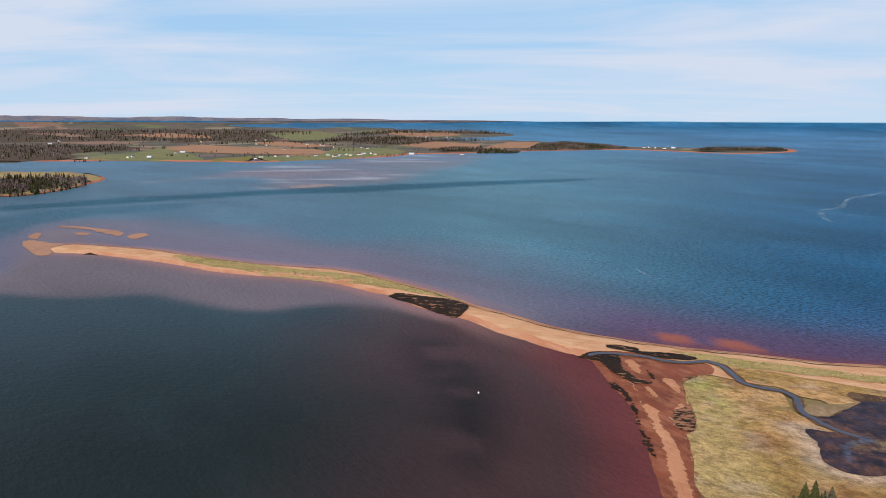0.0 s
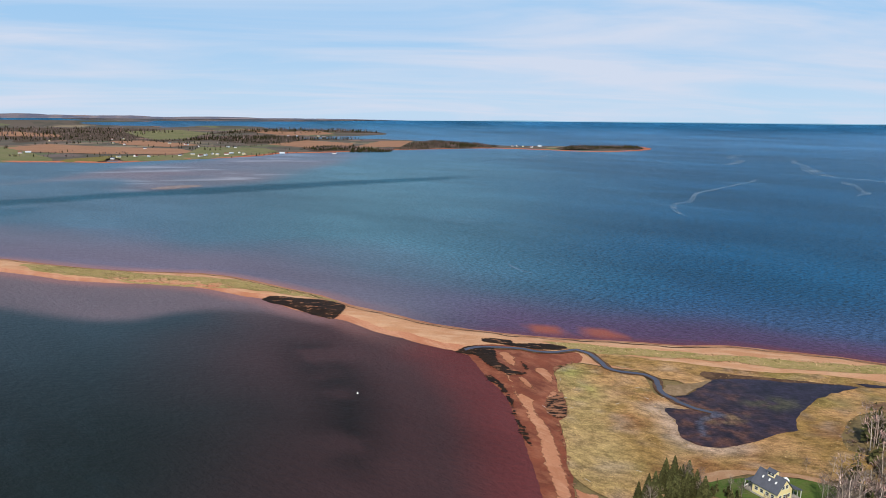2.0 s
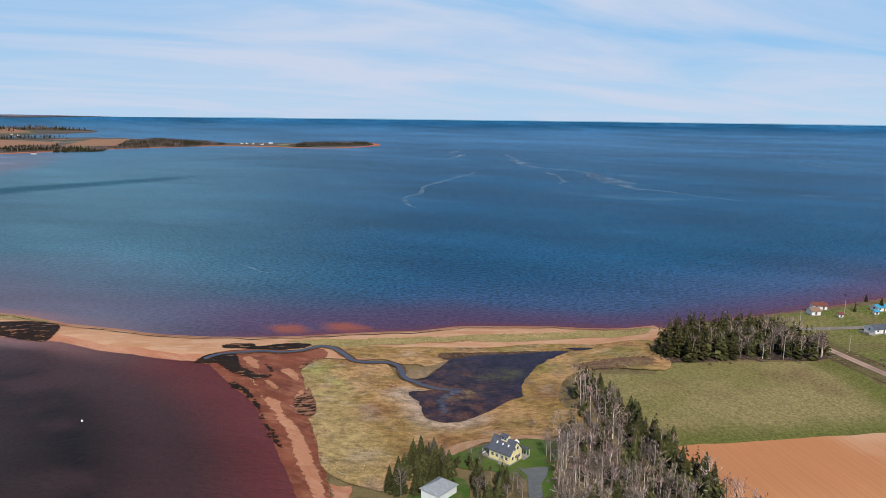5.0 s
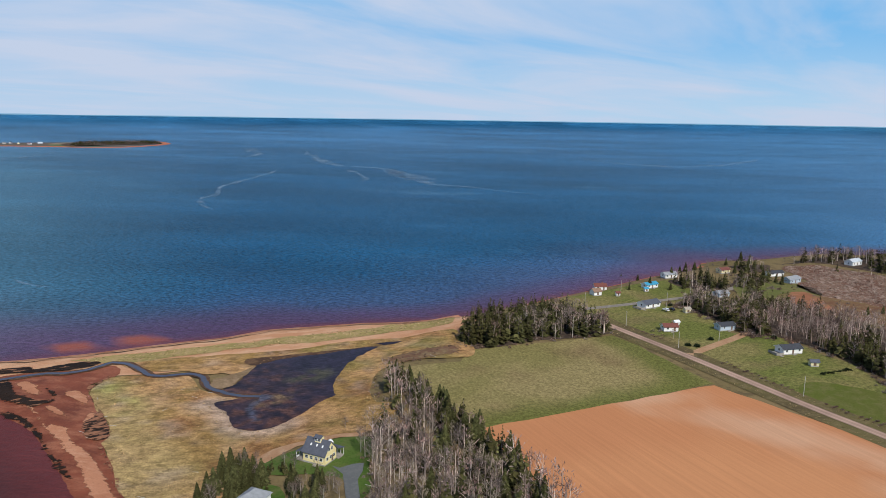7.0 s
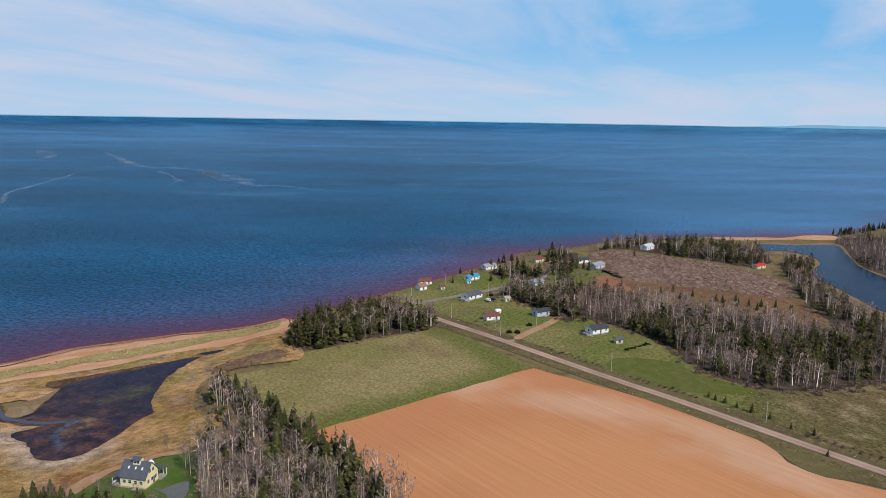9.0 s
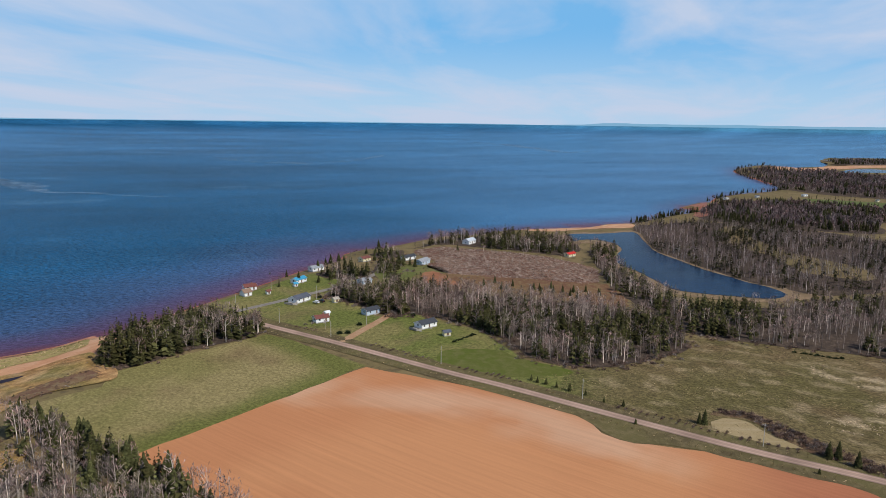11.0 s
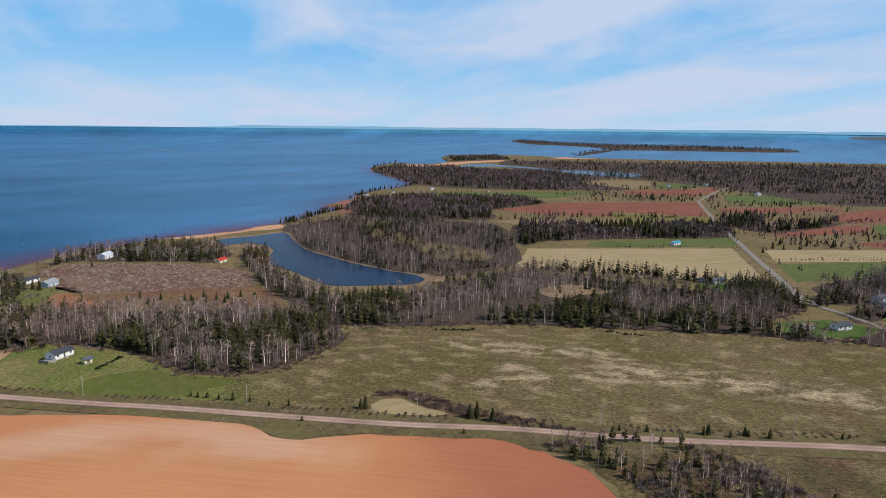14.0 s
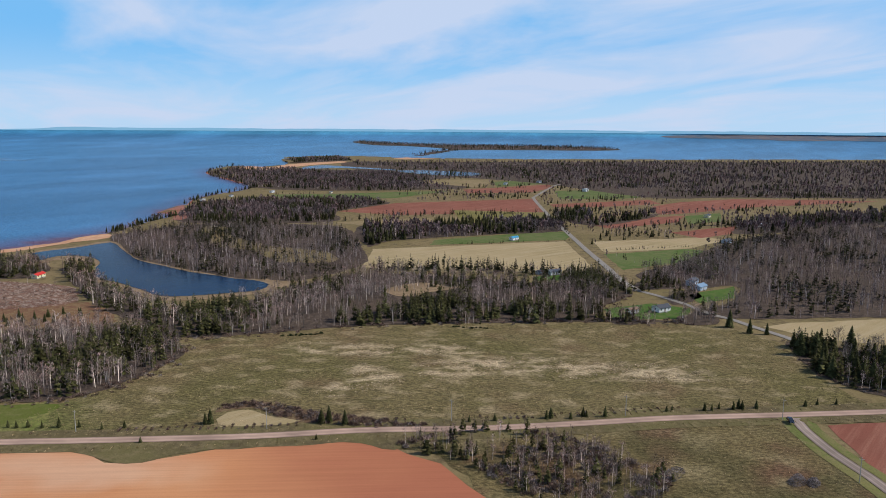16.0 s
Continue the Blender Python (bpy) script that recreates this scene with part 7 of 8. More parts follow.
def dist_bare(seed):
    """A far-off leafless tree of height 1: a pale stem and slim rising boughs."""
    r = np.random.RandomState(seed)
    lean = r.uniform(-0.07, 0.07, 2)
    tv, tf = stem([(0, 0, -0.05), (lean[0], lean[1], 0.8)], [0.019, 0.007], 3)
    n = 13
    a = r.rand(n) * 6.283
    z = r.uniform(0.25, 0.72, n)
    out = r.uniform(0.06, 0.24, n)
    b = np.column_stack([lean[0] * z, lean[1] * z, z])
    t = b + np.column_stack([out * np.cos(a), out * np.sin(a), r.uniform(0.16, 0.36, n)])
    t[:, 2] = np.minimum(t[:, 2], 1.0)
    cv, cf = blades(b, t, r.uniform(0.028, 0.075, (n, 1)))
    return (tv, tf, np.tile(PALE_BARK if seed % 2 else GREY_BARK, (len(tv), 1))), (cv, cf, np.repeat(TWIGS[seed % 4] * r.uniform(0.6, 1.35, (n, 1)), 4, 0))


DIST_CONIFERS = [dist_conifer(110 + i) for i in range(5)]
DIST_BARES = [dist_bare(140 + i) for i in range(8)]
FAR_BARES = [pick_bare(120 + i, 4, 17, 0.019) for i in range(8)]


def tree_thing(kind, bits, name, label, category):
    ob = holder(name, 0, 0, -500, 0, label, category)
    for nm, (v, f, c) in zip(("trunk", "crown"), bits):
        t = new(nm, mesh_of(nm, v, f, c, M_TREE))
        t.parent = ob
    return ob


PROTOS = {"spruce": [tree_thing("spruce", b, "spruce_tree", "dark green spruce with drooping boughs", "tree") for b in NEAR_CONIFERS],
          "bare": [tree_thing("bare", b, "bare_tree", "leafless grey broadleaf tree with fine twigs", "tree") for b in NEAR_BARES],
          "dead": [tree_thing("dead", b, "dead_tree", "dead grey standing tree with broken limbs", "tree") for b in NEAR_DEAD]}
RNG = np.random.RandomState(11)
used_protos = set()


def plant(kind, x, y, h, group, lift=0.2):
    p = seat(x, y, lift)
    i = RNG.randint(len(PROTOS[kind]))
    proto = PROTOS[kind][i]
    s = Matrix.Diagonal((h * RNG.uniform(0.9, 1.15), h * RNG.uniform(0.9, 1.15), h, 1))
    m = pose(p[0], p[1], p[2], 0, 0, RNG.uniform(0, 360)) @ s
    if (kind, i) in used_protos:
        k = proto.scale
        ob = copy_thing(proto, m @ Matrix.Diagonal((1 / k[0], 1 / k[1], 1 / k[2], 1)))
    else:
        used_protos.add((kind, i))
        proto.matrix_basis = m
        ob = proto
    ob["group"] = group
    return ob


def scatter(outline, count, seed, apart=0.0):
    o = np.array(outline, float)
    r = np.random.RandomState(seed)
    out = np.zeros((0, 2))
    lo, hi = o.min(0), o.max(0)
    while len(out) < count:
        q = lo + r.rand(count * 3 + 20, 2) * (hi - lo)
        out = np.vstack([out, q[inside(q, o)]])
    out = out[:count]
    if apart:
        keep = []
        for p in out:
            if all((p[0] - k[0]) ** 2 + (p[1] - k[1]) ** 2 > apart * apart for k in keep):
                keep.append(p)
        out = np.array(keep)
    return out


def area(outline):
    o = np.array(outline, float)
    x, y = o.T
    return abs(np.dot(x, np.roll(y, -1)) - np.dot(y, np.roll(x, -1))) / 2


def forest(name, outline, per_tree, kinds, high, detail, label, seed, clear=None, hfun=height, floor=True, patchy=0.8, pts=None, apart=0.0):
    """Trees past counting as one object, over a floor of leaf litter. kinds: share of conifers."""
    cons, bares = {2: (MID_CONIFERS, MID_BARES), 1: (FAR_CONIFERS, FAR_BARES), 0: (DIST_CONIFERS, DIST_BARES)}[int(detail)]
    r = np.random.RandomState(seed)
    if pts is None:
        pts = scatter(outline, int(area(outline) / per_tree), seed)
    if clear is not None:
        for c in clear:
            pts = pts[~inside(pts, np.array(c, float))]
    z = hfun(pts)
    vs, fs, cs, n = [], [], [], 0
    for (x, y), g in zip(pts, z):
        k = noise.fractal((x * 0.014, y * 0.014, 3.0), 1.0, 2.0, 3) * patchy * 1.5
        hue = noise.noise((x * 0.012, y * 0.012, 8.0)) + r.normal(0, 0.15)
        # colour factor by detail level: farthest trees bluer, nearest ones brighter
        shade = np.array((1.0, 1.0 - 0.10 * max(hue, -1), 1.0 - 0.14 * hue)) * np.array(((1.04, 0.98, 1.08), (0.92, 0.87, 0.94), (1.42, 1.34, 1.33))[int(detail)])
        pool = cons if r.rand() < kinds + k else bares
        (tv, tf, tc), (cv, cf, cc) = pool[r.randint(len(pool))]
        h = high * r.uniform(0.5, 1.18)
        a = r.rand() * 6.283
        ca, sa = math.cos(a) * h, math.sin(a) * h
        w = r.uniform(0.85, 1.25)
        tone = r.uniform(0.45, 1.55) if pool is bares else r.uniform(0.45, 1.05) * (1.35 if detail == 2 else 1.0)
        for v, f, c in ((tv, tf, tc), (cv, cf, cc)):
            q = np.column_stack([(v[:, 0] * ca - v[:, 1] * sa) * w + x, (v[:, 0] * sa + v[:, 1] * ca) * w + y, v[:, 2] * h + g])
            vs.append(q)
            fs.append(f + n)
            cs.append(c * (tone * shade))
            n += len(v)
    v = far(np.vstack(vs))
    ob = new(name, mesh_of(name, v, np.vstack(fs), np.vstack(cs), M_TREE))
    tagged(ob, label, "woods", "", "stuff")
    if floor:
        fl = patch("woodland_floor", outline, M_FLOOR, 0.19 + 0.007 * (seed % 9), "brown leaf litter and dead grass under trees", "woodland floor", True, 3, 14 if detail == 2 else 60, hfun=hfun)
    return ob


def by_noise(pts, scale, limit, seed=0.0, stretch=(1, 1)):
    return np.array([p for p in pts if noise.fractal((p[0] * scale * stretch[0], p[1] * scale * stretch[1], seed), 1.0, 2.0, 3) > limit])


GARDEN = [(104, 196), (112, 204), (121, 199), (128, 189), (131, 181), (126, 172), (118, 176), (110, 184)]


# trees that stand near enough to tell apart
def grow(outline, count, seed, mix, high, group, apart=1.8):
    for i, (x, y) in enumerate(scatter(outline, count, seed, apart)):
        u = RNG.rand()
        kind = "spruce" if u < mix[0] else ("bare" if u < mix[0] + mix[1] else "dead")
        plant(kind, x, y, high * RNG.uniform(0.7, 1.1), group)


grow(WOOD_HOUSE, 44, 1, (0.8, 0.2, 0), 9, "spruces by the garden")
grow(WOOD_HOUSE_B, 24, 2, (0.6, 0.4, 0), 8, "spruces by the garden")
grow(BELT_EAST, 46, 3, (0.9, 0.1, 0.0), 11.5, "belt of trees")
grow(BELT_WEST, 110, 4, (0.12, 0.4, 0.48), 12, "belt of trees")
grow(WOOD_FIELD_END, 60, 5, (0.8, 0.2, 0), 12, "spruces at the field end")
for x, y, h in ROADSIDE_SPRUCES:
    plant("spruce", x, y, h * 0.78, "roadside spruces")
for x, y, h in LONE_SPRUCES:
    plant("spruce", x, y, h, "young spruces")
for x, y, h in ((126.6, 183.9, 8), (131, 178, 6), (150, 176, 10), (151.5, 180, 11), (149, 171, 9), (121, 198, 7), (128, 192, 5), (168, 196, 6), (615, 92, 18), (356, 163, 6), (160, 199, 5)):
    plant("bare", x, y, h, "garden trees")
forest("garden_scrub", GARDEN, 14, 0.35, 4.5, 2, "brown garden scrub with small spruces", 20, floor=False)
forest("belt_woods", WOOD_BELT, 17, 0.30, 12.5, 2, "dense belt of bare and dead trees with spruces", 21, floor=False)
forest("shore_woods", WOOD_SEA, 8, 0.58, 13.5, 2, "dense dark spruce wood beside the beach", 22)
forest("village_woods", WOOD_DARK, 14, 0.9, 11, 2, "dark spruces behind the cottages", 23)
forest("lane_woods", WOOD_LANE, 22, 0.6, 10, 2, "spruces and bare trees beside the lane", 24)
forest("middle_woods", WOOD_MID, 13, 0.30, 11, 2, "grey-brown leafless woods with scattered spruces", 25)
forest("back_woods", WOOD_BACK, 20, 0.55, 12, 2, "spruces and bare trees behind the felled ground", 26, clear=(HOUSE_GAP,))
forest("point_woods", WOOD_POINT, 30, 0.7, 9, 2, "wind-bent spruces on the point", 27)
forest("rim_woods", WOOD_RIM, 20, 0.35, 12, 2, "bare trees and spruces beside the inlet", 28)
forest("rim_woods", WOOD_RIM_B, 20, 0.5, 11, 2, "spruces and bare trees beside the inlet", 29)
forest("east_woods", WOOD_EAST, 20, 0.33, 10.5, 2, "wide purple-grey leafless woods with spruces", 30, clear=(YARD_A, GLADE_C))
forest("inlet_woods", WOOD_INLET, 22, 0.30, 10.0, 1, "grey leafless woods beyond the inlet", 31, patchy=0.5, clear=(GLADE_A, GLADE_B))
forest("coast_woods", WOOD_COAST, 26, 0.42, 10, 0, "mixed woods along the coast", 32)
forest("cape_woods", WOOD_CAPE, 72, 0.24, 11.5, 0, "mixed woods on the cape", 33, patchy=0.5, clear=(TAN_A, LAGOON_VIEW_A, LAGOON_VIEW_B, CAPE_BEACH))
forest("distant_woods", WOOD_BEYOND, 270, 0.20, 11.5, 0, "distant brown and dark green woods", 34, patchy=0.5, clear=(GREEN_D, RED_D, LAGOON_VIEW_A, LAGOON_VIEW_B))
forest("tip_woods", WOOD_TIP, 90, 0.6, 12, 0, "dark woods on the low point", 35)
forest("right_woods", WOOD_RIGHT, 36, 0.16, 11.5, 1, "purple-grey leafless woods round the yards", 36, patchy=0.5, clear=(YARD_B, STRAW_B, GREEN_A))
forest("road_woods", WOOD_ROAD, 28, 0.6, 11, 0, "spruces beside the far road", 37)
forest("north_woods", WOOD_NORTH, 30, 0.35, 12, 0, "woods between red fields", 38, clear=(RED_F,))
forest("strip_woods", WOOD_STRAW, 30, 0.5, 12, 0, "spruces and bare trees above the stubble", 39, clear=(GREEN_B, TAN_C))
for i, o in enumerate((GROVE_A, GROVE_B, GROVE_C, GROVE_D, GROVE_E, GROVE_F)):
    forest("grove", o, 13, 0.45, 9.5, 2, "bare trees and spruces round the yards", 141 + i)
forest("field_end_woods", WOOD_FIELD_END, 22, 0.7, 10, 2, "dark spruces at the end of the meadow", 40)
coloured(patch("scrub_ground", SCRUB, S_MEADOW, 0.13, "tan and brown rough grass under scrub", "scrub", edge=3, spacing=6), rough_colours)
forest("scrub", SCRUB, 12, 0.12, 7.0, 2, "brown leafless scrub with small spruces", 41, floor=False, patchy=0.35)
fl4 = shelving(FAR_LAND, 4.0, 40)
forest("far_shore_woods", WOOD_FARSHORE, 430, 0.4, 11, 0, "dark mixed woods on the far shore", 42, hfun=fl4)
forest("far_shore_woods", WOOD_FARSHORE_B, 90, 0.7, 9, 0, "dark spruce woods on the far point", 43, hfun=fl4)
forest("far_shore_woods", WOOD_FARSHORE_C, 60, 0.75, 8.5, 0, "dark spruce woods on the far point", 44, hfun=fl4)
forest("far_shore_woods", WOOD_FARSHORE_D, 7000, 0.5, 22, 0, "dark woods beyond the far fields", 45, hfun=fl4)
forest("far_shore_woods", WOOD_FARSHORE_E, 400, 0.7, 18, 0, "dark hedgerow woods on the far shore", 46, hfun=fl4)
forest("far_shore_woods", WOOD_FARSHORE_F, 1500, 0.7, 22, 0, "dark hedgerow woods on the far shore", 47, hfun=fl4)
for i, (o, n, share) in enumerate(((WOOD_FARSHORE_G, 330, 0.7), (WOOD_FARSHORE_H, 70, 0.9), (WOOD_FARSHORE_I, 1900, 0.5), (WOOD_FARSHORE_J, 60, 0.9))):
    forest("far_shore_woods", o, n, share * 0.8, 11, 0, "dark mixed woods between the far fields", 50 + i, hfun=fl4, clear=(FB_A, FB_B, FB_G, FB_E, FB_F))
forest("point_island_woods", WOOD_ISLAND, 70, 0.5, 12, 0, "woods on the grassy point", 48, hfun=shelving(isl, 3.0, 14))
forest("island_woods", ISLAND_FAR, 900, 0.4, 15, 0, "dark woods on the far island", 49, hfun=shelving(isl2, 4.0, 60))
FIELDS = [STRAW, STRAW_B, GREEN_A, GREEN_B, RED_A, RED_B, TAN_A, GREEN_C, GREEN_D, RED_C, RED_D, RED_E, GREEN_E, RED_F, TAN_B, TAN_C, GREEN_F, GLADE_A, GLADE_B]
lanes = [smooth(ROAD_FAR, 8, False)]
wild = scatter([(600, -260), (1300, -420), (1900, -700), (1900, -1500), (900, -1400), (500, -560), (520, -380)], 9000, 160)
wild = wild[off_line(wild, lanes[0]) > 9]
wild = by_noise(wild, 0.006, -0.14, 6.0)
forest("farmland_trees", None, 1, 0.28, 8.0, 0, "trees and brush between the fields", 161, floor=False, clear=FIELDS, pts=wild)
for k, (line, n) in enumerate(((COAST_CAPES[2:6], 110), (COAST_CAPES[9:19], 150))):
    edge = inland(line, 8, 9.0)
    r = np.random.RandomState(180 + k)
    forest("coast_trees", None, 1, 0.75, 8.5, 0, "wind-bent dark spruces along the top of the shore", 181 + k, floor=False, pts=edge[r.randint(0, len(edge), n)] + r.normal(0, 5, (n, 2)), patchy=0.2)
mixed_trees = by_noise(scatter(FAR_MIXED, 5000, 185), 0.004, -0.04, 2.0)
forest("far_shore_trees", None, 1, 0.3, 9, 0, "trees and hedges scattered over the far farmland", 186, floor=False, pts=mixed_trees, clear=(FB_A, FB_B, FB_C, FB_D, FB_E, FB_F, FB_G, FB_H, FB_I, FB_J, FB_K, FB_L), hfun=fl4)
# rows of spruces along field edges
for i, (ax, ay, bx, by, n, h, wide, share) in enumerate(HEDGES_WEST + HEDGES_MIDDLE + HEDGES_EAST):
    r = np.random.RandomState(200 + i)
    u = np.sort(r.rand(n))[:, None]
    q = np.array((ax, ay)) * (1 - u) + np.array((bx, by)) * u + r.normal(0, wide, (n, 2))
    forest("hedgerow", None, 1, share, h, 1, "row of dark spruces along a field edge" if share > 0.5 else "row of leafless trees along a field edge", 300 + i, floor=False, pts=q, patchy=0.1)
for i, (ax, ay, bx, by, n, h, wide, share) in enumerate(FAR_HEDGES_WEST + FAR_HEDGES_MIDDLE):
    r = np.random.RandomState(240 + i)
    u = np.sort(r.rand(n))[:, None]
    q = np.array((ax, ay)) * (1 - u) + np.array((bx, by)) * u + r.normal(0, wide, (n, 2))
    forest("far_hedgerow", None, 1, share, h, 0, "dark row of trees between far fields", 330 + i, floor=False, pts=q, patchy=0.1, hfun=fl4)


# ---- shrubs, tussocks, slash, brush piles ----
def strew(name, pts, bits, size, label, category, seed, hfun=height, lift=0.2, mat=None, flat_turn=False):
    r = np.random.RandomState(seed)
    z = hfun(pts)
    vs, fs, cs, n = [], [], [], 0
    for (x, y), g in zip(pts, z):
        v, f, c = bits[r.randint(len(bits))]
        s = size * r.uniform(0.55, 1.35)
        a = r.rand() * 6.283
        ca, sa = math.cos(a) * s, math.sin(a) * s
        vs.append(np.column_stack([v[:, 0] * ca - v[:, 1] * sa + x, v[:, 0] * sa + v[:, 1] * ca + y, v[:, 2] * s + g + lift]))
        fs.append(f + n)
        cs.append(c * r.uniform(0.75, 1.25))
        n += len(v)
    ob = new(name, mesh_of(name, far(np.vstack(vs)), np.vstack(fs), np.vstack(cs), mat or M_TREE))
    return tagged(ob, label, category, "", "stuff")


STRAWTUFT = [bush(500 + i, 5, np.array((0.42, 0.30, 0.165)), 0.4, 0.2) for i in range(4)]
OLIVETUFT = [bush(510 + i, 6, np.array((0.21, 0.16, 0.07)), 0.4, 0.2) for i in range(4)]
BROWNBUSH = [bush(520 + i, 42, np.array((0.15, 0.098, 0.075)), 0.8, 0.055) for i in range(4)]
GREYBUSH = [bush(530 + i, 42, np.array((0.20, 0.16, 0.14)), 0.8, 0.05) for i in range(4)]


strew("meadow_tussocks", by_noise(scatter(MEADOW, 16000, 61), 0.05, 0.02, 1.0, (1.6, 0.5)), STRAWTUFT, 0.4, "pale straw tussocks in the rough meadow", "grass tussocks", 61)
near_band = scatter(MEADOW, 26000, 60)
near_band = near_band[np.min([off_line(near_band, smooth(l, 8, False)) / w for l, w in ((BAND_A, 15), (BAND_B, 11), (BAND_C, 10))], 0) < 1]
strew("meadow_tussocks", by_noise(near_band, 0.11, -0.04, 4.0, (1.0, 0.4)), [bush(505 + i, 5, np.array((0.50, 0.375, 0.24)), 0.4, 0.2) for i in range(4)], 0.72, "bands of bleached tussocks in the rough meadow", "grass tussocks", 60)
strew("meadow_tussocks", scatter(MEADOW, 4000, 62), OLIVETUFT, 0.32, "olive tussocks in the rough meadow", "grass tussocks", 62)
strew("rough_tussocks", scatter(ROUGH_FIELD, 2200, 63), OLIVETUFT + STRAWTUFT[:2], 0.36, "brown tussocks in the rough field", "grass tussocks", 63)
marsh_pts = by_noise(scatter(MARSH, 9000, 64), 0.03, -0.1)
marsh_pts = marsh_pts[~inside(marsh_pts, smooth(POND, 8)) & (off_line(marsh_pts, smooth(CREEK, 6, False)) > 4)]
strew("marsh_tufts", marsh_pts, [bush(515 + i, 6, np.array((0.34, 0.225, 0.11)), 0.4, 0.2) for i in range(4)] + OLIVETUFT[:2], 0.6, "dead marsh grass tufts", "grass tufts", 64, lift=0.3)
strew("dune_tufts", scatter(DUNE_GRASS, 2500, 65), OLIVETUFT + STRAWTUFT, 0.7, "dune grass tufts", "grass tufts", 65, lift=0.35)
strew("spit_tufts", scatter(SPIT_GRASS, 3000, 66), OLIVETUFT + STRAWTUFT, 0.8, "dune grass tufts on the spit", "grass tufts", 66, lift=0.35)
strew("bramble_thicket", scatter(BRAMBLE, 260, 67), BROWNBUSH + GREYBUSH[:1], 1.7, "red-brown bramble thicket", "thicket", 67)
strew("scrub_thicket", by_noise(scatter(SCRUB, 900, 68), 0.03, -0.05), BROWNBUSH + GREYBUSH, 1.9, "brown leafless scrub", "thicket", 68)
strew("heath_bushes", scatter(HEATH, 160, 69), BROWNBUSH, 0.9, "low brown heath bushes", "thicket", 69)


def edge_brush(outline, n, size, seed, spread=2.2):
    o = smooth(outline, 2.0)
    r = np.random.RandomState(seed)
    q = o[r.randint(0, len(o), n)] + r.normal(0, spread, (n, 2))
    strew("edge_brush", q, BROWNBUSH + GREYBUSH[:2], size, "red-brown leafless brush along the wood's edge", "thicket", seed)


edge_brush(WOOD_MID, 640, 1.8, 170, 3.4)
edge_brush(WOOD_SEA, 150, 1.3, 171)
edge_brush(WOOD_EAST, 420, 1.8, 172, 3.4)
edge_brush(WOOD_BELT, 170, 1.3, 173)
edge_brush(WOOD_FIELD_END, 110, 1.4, 174)


def beside_road(line, a, b, off, spread, n, seed):
    c = smooth(line, 3, False)
    r = np.random.RandomState(seed)
    i = (r.uniform(a, b, n) * (len(c) - 2)).astype(int)
    d = c[i + 1] - c[i]
    d /= np.linalg.norm(d, axis=1, keepdims=True)
    return c[i] + np.column_stack([-d[:, 1], d[:, 0]]) * (off + r.normal(0, spread, (n, 1)))


strew("verge_bushes", np.vstack([by_noise(beside_road(ROAD, 0.05, 0.8, 9.0, 1.2, 620, 70), 0.03, 0.0)]), BROWNBUSH + GREYBUSH[:1], 0.85, "low brown bushes along the road ditch", "thicket", 70)
strew("verge_tufts", np.vstack([beside_road(ROAD, 0.0, 1.0, 6.5, 1.0, 900, 72), beside_road(ROAD, 0.0, 1.0, -6.8, 1.2, 1200, 73)]), OLIVETUFT + STRAWTUFT[:1], 0.5, "roadside grass tufts", "grass tufts", 72)


def sticks(seed, n, col, length=1.0):
    r = np.random.RandomState(seed)
    a = r.rand(n) * 6.283
    d = np.column_stack([np.cos(a), np.sin(a), r.uniform(-0.08, 0.25, n)]) * length * r.uniform(0.4, 1, (n, 1))
    b = np.column_stack([r.normal(0, 0.5, (n, 2)), r.uniform(0, 0.2, n)])
    v, f = blades(b - d / 2, b + d / 2, 0.035, np.column_stack([-np.sin(a), np.cos(a), np.full(n, 0.6)]))
    return v, f, np.repeat(col * r.uniform(0.5, 1.5, (n, 1)), 4, 0)


SLASH = [sticks(600 + i, 9, np.array((0.27, 0.20, 0.16)), 1.6) for i in range(5)]
strew("slash", scatter(CLEARCUT, 4200, 75), SLASH, 1.5, "cut branches and logs lying on felled ground", "slash", 75, lift=0.35)
strew("slash_bushes", scatter(CLEARCUT, 320, 76), BROWNBUSH, 0.9, "brown brush on felled ground", "thicket", 76, lift=0.3)
forest("slash_stems", CLEARCUT, 400, 0.05, 7, 2, "thin stems left standing on felled ground", 77, floor=False, patchy=0.0)


def brush_pile(x, y, L, W, H, turn, seed):
    p = seat(x, y, 0.2)
    r = np.random.RandomState(seed)
    n = 900
    a = r.rand(n) * 6.283
    rad = np.sqrt(r.rand(n))
    z = H * (1 - rad ** 2) * r.uniform(0.1, 1, n)
    b = np.column_stack([rad * np.cos(a) * L / 2, rad * np.sin(a) * W / 2, z])
    d = r.normal(0, 1, (n, 3)) * np.array((1, 1, 0.5))
    d *= (r.uniform(0.4, 1.6, n) / np.linalg.norm(d, axis=1))[:, None]
    v, f = blades(b - d / 2, b + d / 2, 0.05)
    c = np.repeat(np.array((0.21, 0.175, 0.16)) * r.uniform(0.4, 1.5, (n, 1)), 4, 0)
    ob = new("brush_pile", mesh_of("brush_pile", v, f, c, M_TREE))
    ob.matrix_world = pose(p[0], p[1], p[2], 0, 0, turn)
    return tagged(ob, "heap of grey cut branches in rough grass", "brush pile", "brush piles")


brush_pile(172.8, -167.6, 14, 6, 2.6, -70, 81)
brush_pile(152.0, -202.5, 9, 5, 2.8, -70, 82)
brush_pile(149.0, -206.5, 7, 4, 2.0, -60, 83)
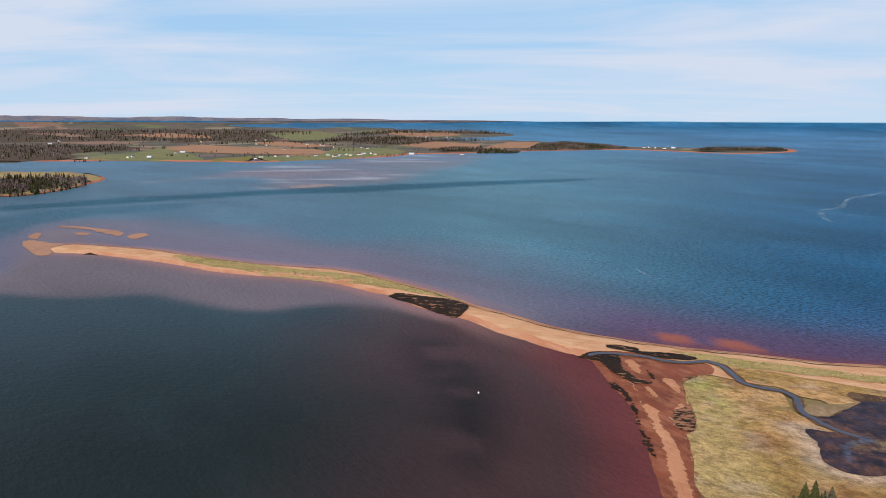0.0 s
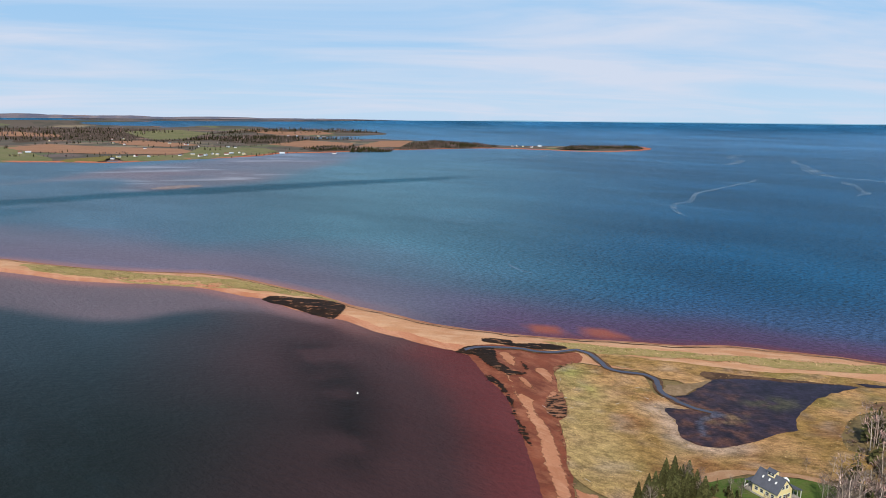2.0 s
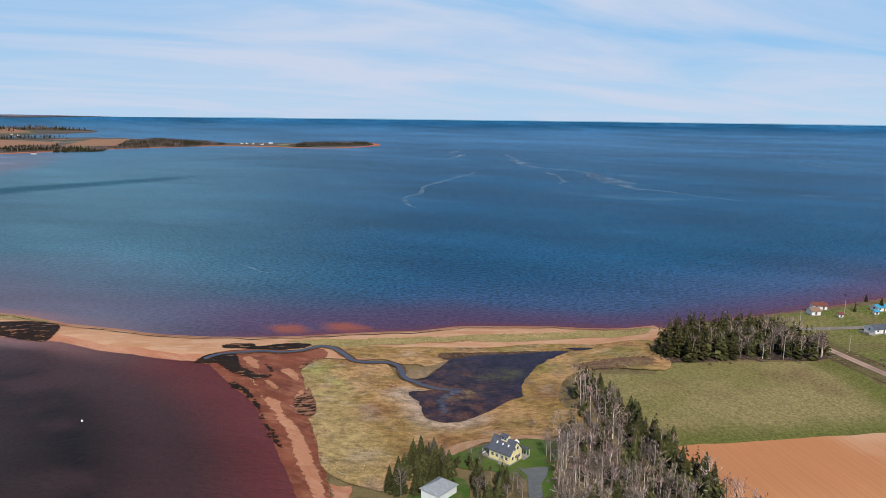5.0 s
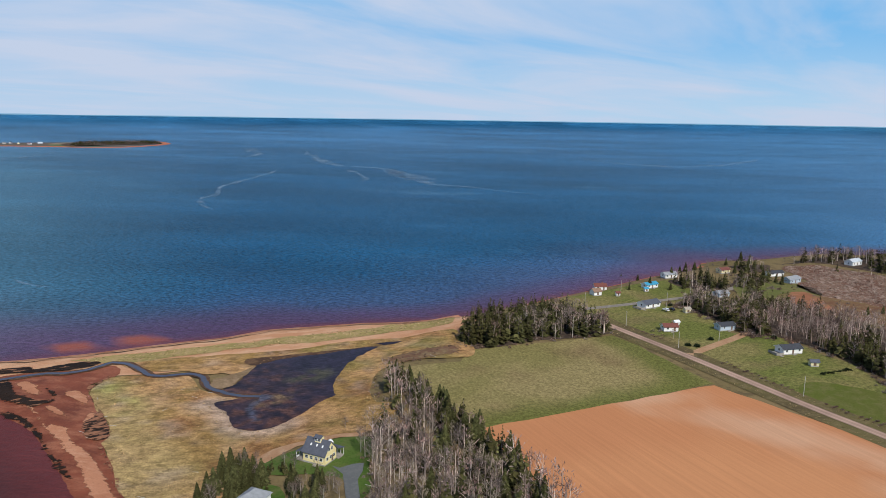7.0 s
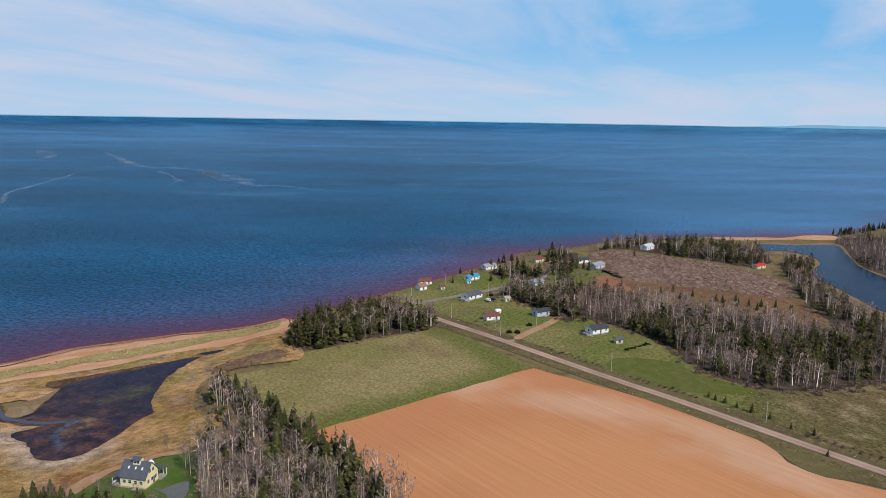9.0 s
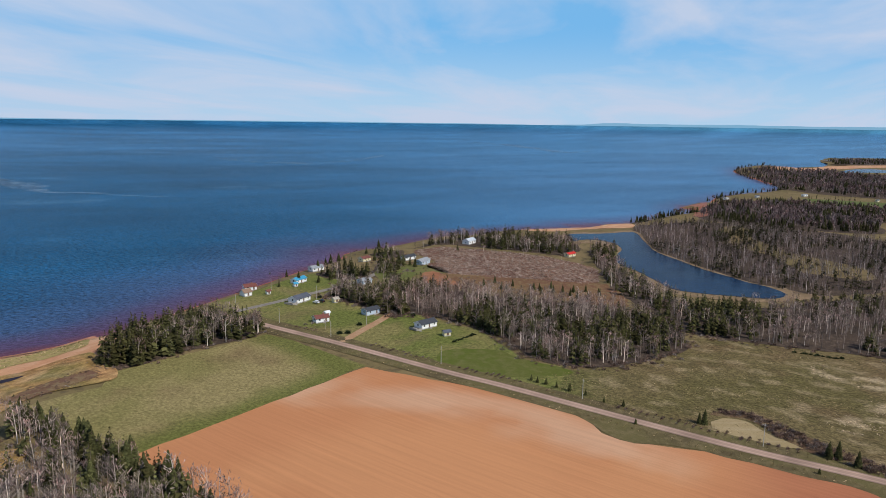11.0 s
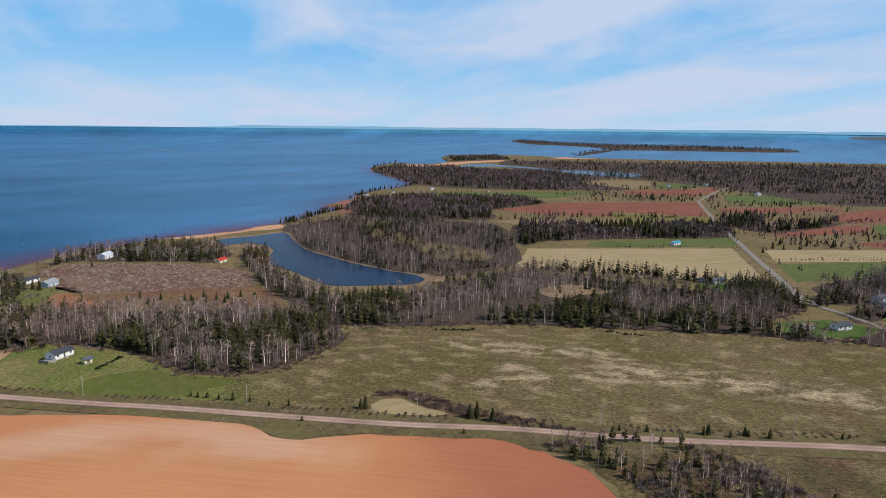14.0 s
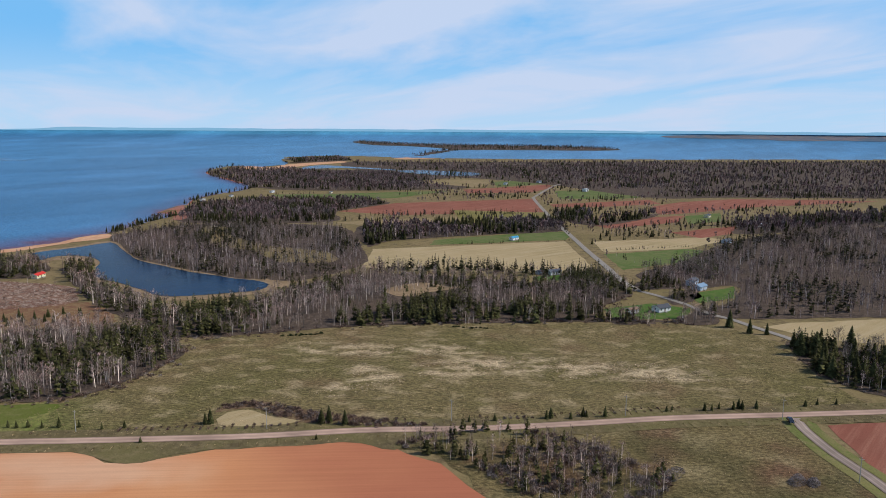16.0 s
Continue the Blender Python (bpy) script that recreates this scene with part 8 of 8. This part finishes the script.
for x, y in ((368.8, 147.9), (396.6, 124.6), (397.3, 133.0), (352, 148), (350, 152), (420, 196), (428, 190)):
    p = seat(x, y, 0.2)
    v, f, c = bush(int(x * 7), 220, np.array((0.030, 0.042, 0.02)), 0.9, 0.09)
    ob = new("shrub", mesh_of("shrub", v * 2.2, f, c, M_TREE))
    ob.matrix_world = pose(p[0], p[1], p[2])
    tagged(ob, "round dark green shrub on the grass", "shrub", "shrubs by the cottages")


for i, (x, y) in enumerate(VILLAGE_TREES):
    plant("spruce" if i % 3 else "bare", x, y, 4.5 + (i * 7 % 5), "trees round the cottages")
strew("village_brush", np.vstack([np.array((x, y)) + np.random.RandomState(int(x)).normal(0, r, (n, 2)) for x, y, r, n in VILLAGE_BRUSH]), BROWNBUSH + GREYBUSH, 1.6, "brown leafless brush round the cottages", "thicket", 95)


def hedge(a, b, n, seed):
    t = np.linspace(0, 1, n)[:, None]
    q = np.array(a) * (1 - t) + np.array(b) * t + np.random.RandomState(seed).normal(0, 0.5, (n, 2))
    return strew("low_hedge", q, [bush(seed + i, 70, np.array((0.035, 0.045, 0.02)), 0.7, 0.09) for i in range(3)], 1.2, "low dark green juniper hedge in grass", "hedge", seed)


hedge((354.7, 88.9), (371, 80.6), 16, 91)
hedge((389.7, -83.6), (385.2, -105), 16, 92)
hedge((367.4, -180.2), (357.9, -195.8), 14, 93)


def driftwood(x, y, L, turn, z=0.35):
    p = seat(x, y, z)
    bm = bmesh.new()
    bmesh.ops.create_cone(bm, cap_ends=True, segments=7, radius1=0.14, radius2=0.06, depth=L, matrix=pose(0, 0, 0, 0, 90, 0))
    for v in bm.verts:
        v.co.y += 0.05 * v.co.x * v.co.x / max(L, 1)
    me = bpy.data.meshes.new("driftwood_log")
    bm.to_mesh(me)
    bm.free()
    me.materials.append(M_POLE)
    ob = new("driftwood_log", me)
    ob.matrix_world = pose(p[0], p[1], p[2] + 0.1, 0, 0, turn)
    tagged(ob, "bleached driftwood log lying on marsh grass", "log", "driftwood")


for i in range(16):
    q = scatter(MARSH if i % 3 else WRACK, 1, 900 + i)[0]
    driftwood(q[0], q[1], RNG.uniform(2, 4.5), RNG.uniform(0, 180))
for i in range(12):
    q = scatter(BELT_WEST, 1, 950 + i)[0]
    driftwood(q[0], q[1], RNG.uniform(5, 9), RNG.uniform(60, 160), 1.0)

# a mooring buoy and a red canoe
bm = bmesh.new()
bmesh.ops.create_uvsphere(bm, u_segments=12, v_segments=8, radius=0.45)
bmesh.ops.create_cone(bm, cap_ends=True, segments=8, radius1=0.2, radius2=0.08, depth=0.6, matrix=pose(0, 0, 0.55))
me = bpy.data.meshes.new("mooring_buoy")
bm.to_mesh(me)
bm.free()
me.materials.append(M_TRIM)
ob = new("mooring_buoy", me)
ob.location = (15.9, 300.5, 0.1)
tagged(ob, "small white mooring buoy on the bay", "buoy")
bm = bmesh.new()
bmesh.ops.create_uvsphere(bm, u_segments=14, v_segments=8, radius=1)
bmesh.ops.delete(bm, geom=[v for v in bm.verts if v.co.z < -0.05], context="VERTS")
for v in bm.verts:
    v.co = Vector((v.co.x * 2.3, v.co.y * 0.5 * (1 - 0.3 * abs(v.co.x)), v.co.z * 0.45))
me = bpy.data.meshes.new("red_canoe")
bm.to_mesh(me)
bm.free()
me.materials.append(M_REDPAINT)
ob = new("red_canoe", me)
p = seat(119.9, 206.4, 0.55)
ob.matrix_world = pose(p[0], p[1], p[2], 0, 0, 20)
tagged(ob, "upturned red canoe lying by the trees", "canoe")


# ---- distant hills on the horizon ----
def hills(name, a0, a1, top, label, seed, mat, taper=6.0, near=4900.0, rise=None):
    """A ridge seen over the water between two headings; rise gives its height along the way where it slopes."""
    v, f = [], []
    foot = EYE - near * 0.00544
    for i, a in enumerate(np.arange(a0, a1, 0.2)):
        e = min(1, (a - a0) / taper, (a1 - a) / taper)
        lift = top * e if rise is None else np.interp(a, *rise)
        h = max(0.2, lift * (0.85 + 0.45 * noise.fractal((a * 0.22, seed, 0.0), 1.0, 2.0, 4)))
        d = (-math.sin(radians(a)), math.cos(radians(a)))
        for r, z in ((near, foot - 5.4), (near + 12, foot + h * 0.6), (near + 30, foot + h)):
            v.append((d[0] * r, d[1] * r, z))
        if i:
            k = 3 * i
            f += [(k - 3, k, k + 1, k - 2), (k - 2, k + 1, k + 2, k - 1)]
    me = bpy.data.meshes.new(name)
    me.from_pydata(v, [], f)
    me.materials.append(mat)
    return tagged(new(name, me), label, "hills", "", "structure")


hills("backdrop_hills_east", -152, -82, 19, "hills on the far side of the strait, hazed pale blue", 1.0, M_HILL)
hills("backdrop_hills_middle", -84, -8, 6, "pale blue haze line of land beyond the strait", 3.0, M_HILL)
hills("backdrop_hills_north", -7, 62, 0, "hazy farmland and woods rising behind the far shore", 2.0, M_HAZERIDGE, near=4860.0, rise=((-7, -4, 4, 14, 32, 62), (0.5, 6, 12, 22, 33, 33)))
for kind, protos in PROTOS.items():
    for i, ob in enumerate(protos):
        if (kind, i) not in used_protos:
            for o in (*ob.children_recursive, ob):
                bpy.data.objects.remove(o)
